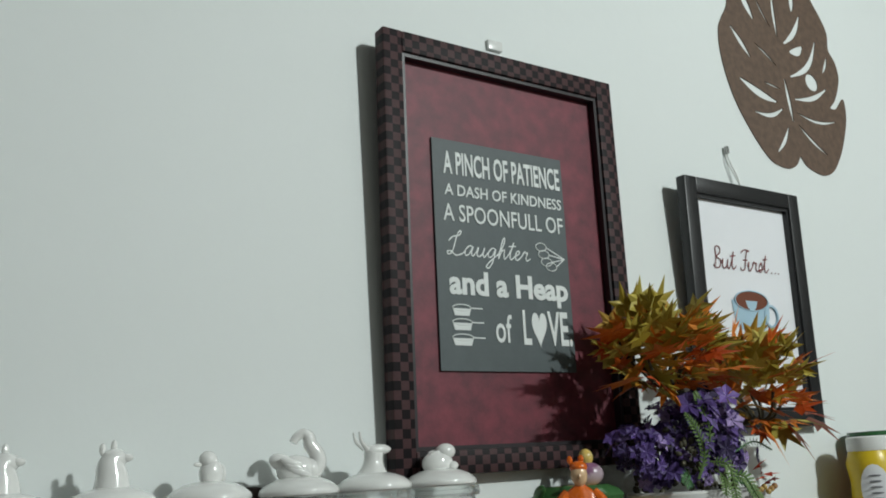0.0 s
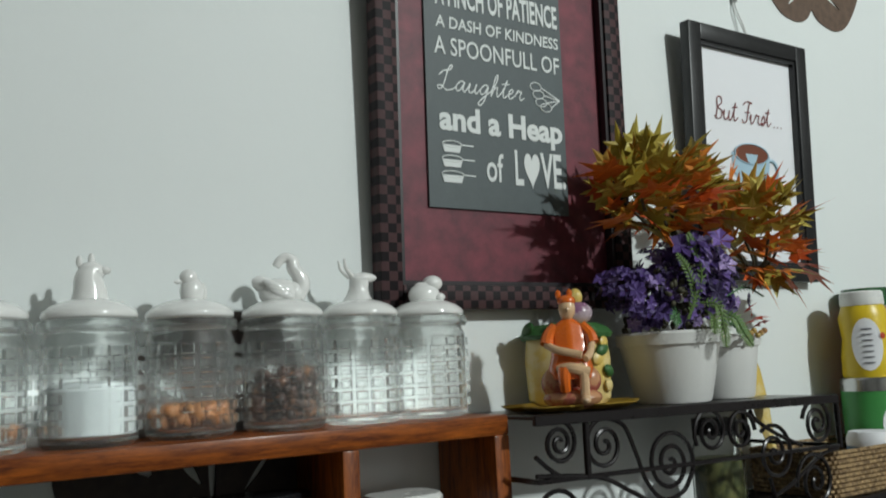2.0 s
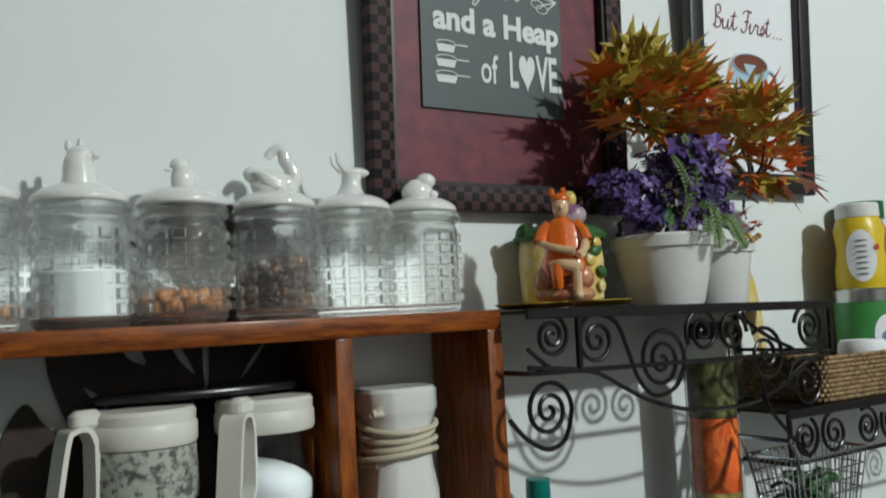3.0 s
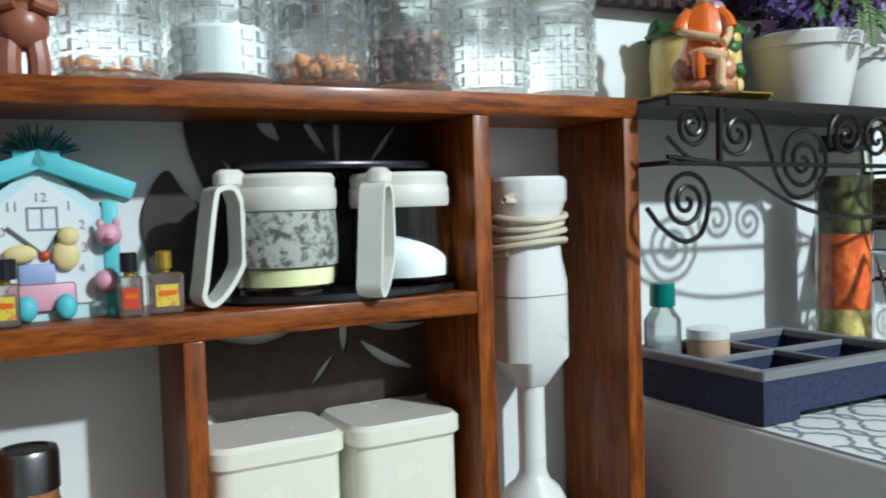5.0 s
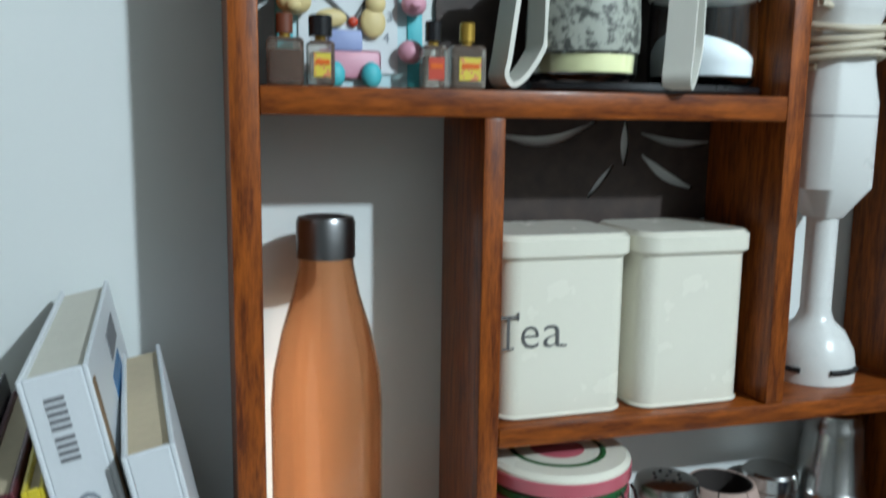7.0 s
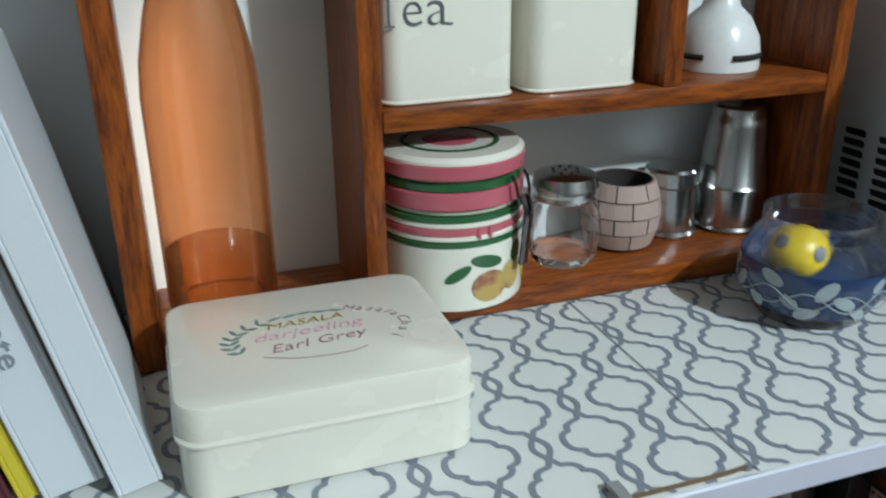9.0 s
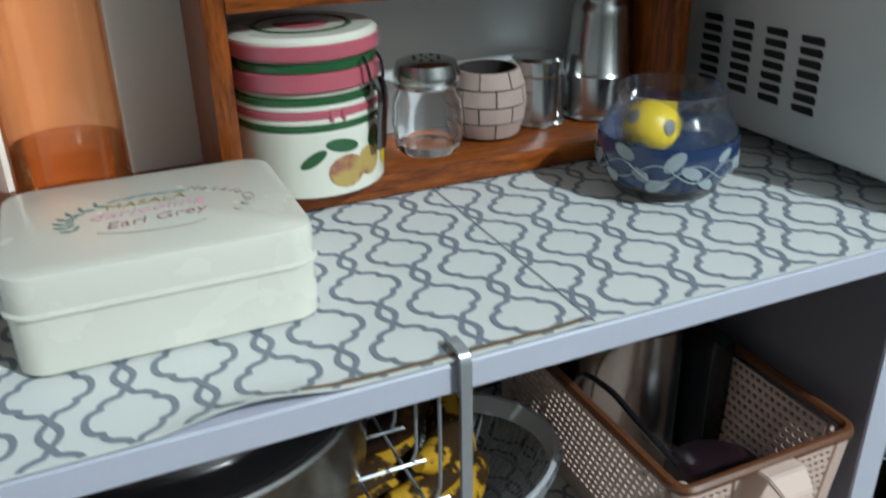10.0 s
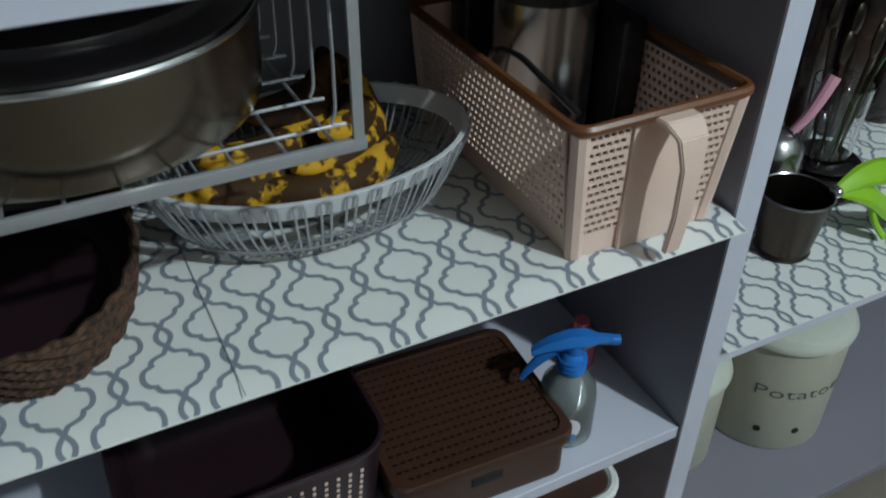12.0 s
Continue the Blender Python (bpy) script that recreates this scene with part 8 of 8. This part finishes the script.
spb = thing("spray_bottle", "clear spray bottle with a blue trigger head", "bottle", Matrix.Translation((0.437, 0.560, LZ)) @ Matrix.Rotation(radians(-24), 4, "Z"))
part("bottle_body", lathe([(0, 0), (0.030, 0), (0.033, 0.004), (0.033, 0.060), (0.030, 0.078), (0.016, 0.096), (0.013, 0.100), (0.012, 0.100), (0.028, 0.076), (0.031, 0.060), (0.031, 0.004), (0, 0.003)], 36), M["spray_clear"], spb)
part("liquid", lathe([(0, 0.004), (0.0300, 0.004), (0.0300, 0.055), (0, 0.055)], 30), M["spray_clear"], spb)
on_jar("label_patch", radians(-95), 0.035, 0.014, 0.016, M["paper"], 0.0332, 0, spb, 14)
on_jar("label_patch", radians(-90), 0.022, 0.008, 0.006, M["label_blue"], 0.0338, 0, spb, 12)
part("collar", lathe([(0, 0.098), (0.016, 0.098), (0.0165, 0.100), (0.015, 0.118), (0.011, 0.124), (0, 0.124)], 24), M["blue"], spb, "blue collar")
head = part("trigger_head", loft([[(x, w * s, z + k * dz) for s, dz in ((1, 0), (0.6, 0.011), (-0.6, 0.011), (-1, 0), (-0.6, -0.008), (0.6, -0.008))] for x, z, w, k in ((0.042, 0.139, 0.005, 0.55), (0.026, 0.140, 0.006, 0.6), (0.012, 0.140, 0.011, 1.0), (-0.006, 0.139, 0.012, 1.0), (-0.030, 0.133, 0.010, 0.7), (-0.046, 0.124, 0.006, 0.4))]), M["blue"], spb, "blue trigger head")
for z in (0.104, 0.110, 0.116):
    part("collar_rib", tube([(0.0158 * math.cos(2 * math.pi * i / 24), 0.0158 * math.sin(2 * math.pi * i / 24), z) for i in range(24)], 0.0012, 5, True), M["blue"], spb)
part("neck", lathe([(0.010, 0.120), (0.010, 0.136), (0, 0.137)], 18), M["blue"], spb)
part("trigger", tube(smooth_path([(-0.022, 0, 0.128), (-0.036, 0, 0.114), (-0.048, 0, 0.098), (-0.056, 0, 0.084)], 5), [0.0075 - 0.0003 * i for i in range(16)], 8, flat=0.7), M["blue"], spb, "blue trigger")
part("nozzle", lathe([(0, 0), (0.006, 0), (0.006, 0.010), (0, 0.010)], 14), M["blue"], head).matrix_basis = pose(0.040, 0, 0.139, 0, 90, 0)
tagged(part("pink_bottle", lathe([(0, 0), (0.020, 0), (0.022, 0.004), (0.022, 0.046), (0.010, 0.060), (0.010, 0.070), (0, 0.071)], 24, None, (0.516, 0.648, LZ)), M["pink"]), "pink plastic bottle behind the spray bottle", "bottle")
wbk = thing("white_basket", "white plastic basket with a pierced rim on the bottom shelf", "basket", Matrix.Translation((0.33, 0.60, -0.1995)))
ring0, ring1 = rounded(-0.15, 0.15, -0.085, 0.10, 0.03, 6), rounded(-0.165, 0.165, -0.10, 0.11, 0.035, 6)
part("basket_wall", loft([[(x, y, 0) for x, y in ring0], [(x, y, 0.25) for x, y in ring1], [(x * 0.975, y * 0.975, 0.25) for x, y in ring1], [(x * 0.97, y * 0.97, 0.004) for x, y in ring0]]), M["peach"], wbk)
part("rim", tube([(x, y, 0.252) for x, y in ring1], 0.007, 8, True), M["pot_white"], wbk, "white rolled rim")

# ---- right-hand bay ----


def bin_tin(x, y, r, h, label, txt, turn):
    b = thing("storage_bin", label, "bin", Matrix.Translation((x, y, -0.1995)) @ Matrix.Rotation(radians(turn), 4, "Z"), "vegetable bins")
    part("bin_body", lathe([(0, 0), (r - 0.002, 0), (r, 0.003), (r, h), (0, h)], 56), M["cream_dull"], b)
    part("lid", lathe([(0, h), (r + 0.004, h), (r + 0.005, h + 0.006), (r + 0.003, h + 0.012), (r - 0.004, h + 0.022), (r * 0.75, h + 0.030), (0, h + 0.033)], 56), M["bin_lid"], b, "pale grey-green lid")
    if txt:
        cu = lettering(txt, 0.021, M["ink"], 0.165, 0, 0.0004, -0.018)
        for v in cu.vertices:
            a = -math.pi / 2 + v.co.x / r
            off = r + 0.0008 - v.co.y
            v.co = (off * math.cos(a), off * math.sin(a), v.co.z)
        o = part("lettering", cu, None, b, "dark typewriter lettering: " + txt)
        o.location.z = h * 0.56
    for s in (-1, 1):
        a = -math.pi / 2 + s * 0.30 - 0.05 - (0.25 if txt else 0)
        o = part("air_hole", lathe([(0, -0.0005), (0.006, -0.0005), (0.006, 0.0012), (0, 0.0012)], 14), M["slot"], b)
        o.matrix_basis = Matrix.Translation((r * math.cos(a), r * math.sin(a), 0.045)) @ Vector((math.cos(a), math.sin(a), 0)).to_track_quat("Z", "Y").to_matrix().to_4x4()


bin_tin(0.962, 0.690, 0.103, 0.212, "cream metal potato bin with pale lid on the low board", "Potatoes", -15)
bin_tin(0.759, 0.712, 0.085, 0.170, "cream metal storage bin with pale lid on the low board", "", -34)

RS = 0.2422
cupm = thing("steel_cup", "dark steel tapered cup on the lined shelf", "cup", Matrix.Translation((0.798, 0.612, RS)))
part("cup_body", lathe([(0, 0), (0.034, 0), (0.036, 0.004), (0.034, 0.008), (0.045, 0.085), (0.046, 0.087), (0.043, 0.087), (0.032, 0.010), (0, 0.008)], 40), M["tarnished"], cupm)
part("rolled_rim", tube([(0.0448 * math.cos(2 * math.pi * i / 40), 0.0448 * math.sin(2 * math.pi * i / 40), 0.0872) for i in range(40)], 0.0016, 6, True), M["steel"], cupm, "worn bright rim")
gp = thing("lime_juicer", "lime green plastic citrus squeezer on the lined shelf", "squeezer", Matrix.Translation((0.918, 0.590, RS)))
for s, tz in ((1, 0.095), (-1, 0.07)):
    part("arm", tube(smooth_path([(-0.075, 0, 0.088), (-0.02, 0.004 * s, tz), (0.05, 0.004 * s, tz - 0.03 + 0.02 * s), (0.11, 0, 0.035 + 0.03 * s)], 6), [0.007 + 0.011 * math.sin(math.pi * i / 18) for i in range(19)], 8, flat=0.45), M["lime"], gp)
part("stand_leg", tube(smooth_path([(-0.01, 0, 0.070), (0.00, -0.012, 0.030), (0.015, -0.022, 0.006)], 5), [0.010] * 6 + [0.009] * 5, 8, flat=0.5), M["lime"], gp)
part("hinge", blob(-0.078, 0, 0.088, 0.008, 0.010, 0.008), M["chrome"], gp)
kt = thing("steel_kettle", "small round steel kettle with a pink handle on the lined shelf", "kettle", Matrix.Translation((0.868, 0.722, RS)))
part("kettle_body", lathe([(0, 0), (0.034, 0), (0.037, 0.004), (0.033, 0.012), (0.040, 0.030), (0.044, 0.055), (0.040, 0.082), (0.028, 0.100), (0.012, 0.108), (0, 0.110)], 36), M["steel"], kt)
part("knob", blob(0, 0, 0.114, 0.007, 0.007, 0.006), M["steel"], kt)
part("pink_handle", tube(smooth_path([(0.012, -0.014, 0.104), (0.026, -0.018, 0.124), (0.040, -0.020, 0.148), (0.056, -0.020, 0.180)], 5), [0.0055 + 0.0003 * i for i in range(16)], 10), M["rose"], kt, "pink plastic handle")
part("handle_cuff", blob(0.012, -0.014, 0.102, 0.008, 0.008, 0.007), M["black"], kt)
# Invented bottles: dark brown filler that keeps the back of the bay dark.
for k in range(7):
    db = thing("filler_bottle", "bottle shape added as dark brown filler at the back of the shelf", "bottle", Matrix.Translation((0.80 + 0.105 * k, 0.825, RS)), "bottles at the back")
    part("bottle_body", lathe([(0, 0), (0.034, 0), (0.036, 0.004), (0.036, 0.200 + 0.02 * (k % 3)), (0.016, 0.260 + 0.02 * (k % 3)), (0.014, 0.330), (0, 0.330)], 28), M["brown_glass"], db)
    part("cap", lathe([(0, 0.330), (0.016, 0.330), (0.016, 0.350), (0, 0.351)], 20), M["black"], db)
lids = thing("lid_stack", "stack of dark steel lids on the lined shelf", "lid", Matrix.Translation((0.968, 0.712, RS)))
for k in range(4):
    part("lid", lathe([(0, 0.012 * k), (0.062 - 0.005 * k, 0.012 * k), (0.066 - 0.005 * k, 0.012 * k + 0.004), (0.058 - 0.005 * k, 0.012 * k + 0.010), (0.02, 0.012 * k + 0.0118), (0, 0.012 * k + 0.0118)], 40), M["dark_steel"], lids)
uh = thing("utensil_holder", "clear glass holder with kitchen utensils standing in it", "utensil holder", Matrix.Translation((0.968, 0.716, RS + 0.048)))
part("glass", lathe([(0, 0), (0.036, 0), (0.040, 0.110), (0.038, 0.110), (0.034, 0.003), (0, 0.003)], 32), M["clear"], uh).visible_shadow = False
part("green_handle", tube(smooth_path([(0.01, 0, 0.006), (0.03, -0.01, 0.10), (0.045, -0.02, 0.17)], 5), [0.004] * 5 + [0.010] * 6, 8, flat=0.4), M["leaf_green"], uh, "green utensil handle")
for k in range(7):
    a = k * 0.9
    part("utensil", tube([(0.018 * math.cos(a), 0.018 * math.sin(a), 0.006), (0.040 * math.cos(a), 0.034 * math.sin(a), 0.15 + 0.012 * (k % 4))], [0.0022, 0.0034], 6), M["tarnished"], uh, "steel utensil")
    part("utensil_head", blob(0.043 * math.cos(a), 0.036 * math.sin(a), 0.17 + 0.012 * (k % 4), 0.011, 0.005, 0.024, None, 10), M["tarnished"], uh)
lb = thing("lilac_basket", "narrow lilac pierced plastic basket beside the upright", "basket", Matrix.Translation((0.636, 0.690, RS)))
part("basket_body", plate_with_holes(-0.11, 0.11, 0.0, 0.13, 18, 9, 0.006, 0.006, 0.003, lambda u, v, w: (0.045 - w, u, v)), M["lilac_box"], lb, smooth=False)
part("basket_body", plate_with_holes(-0.042, 0.042, 0.0, 0.13, 7, 9, 0.006, 0.006, 0.003, lambda u, v, w: (u, -0.11 - w, v)), M["lilac_box"], lb, smooth=False)
part("basket_body", box(-0.045, 0.042, 0.11, 0.114, 0, 0.13), M["lilac_box"], lb)
part("basket_body", box(-0.045, -0.042, -0.11, 0.11, 0, 0.13), M["lilac_box"], lb)
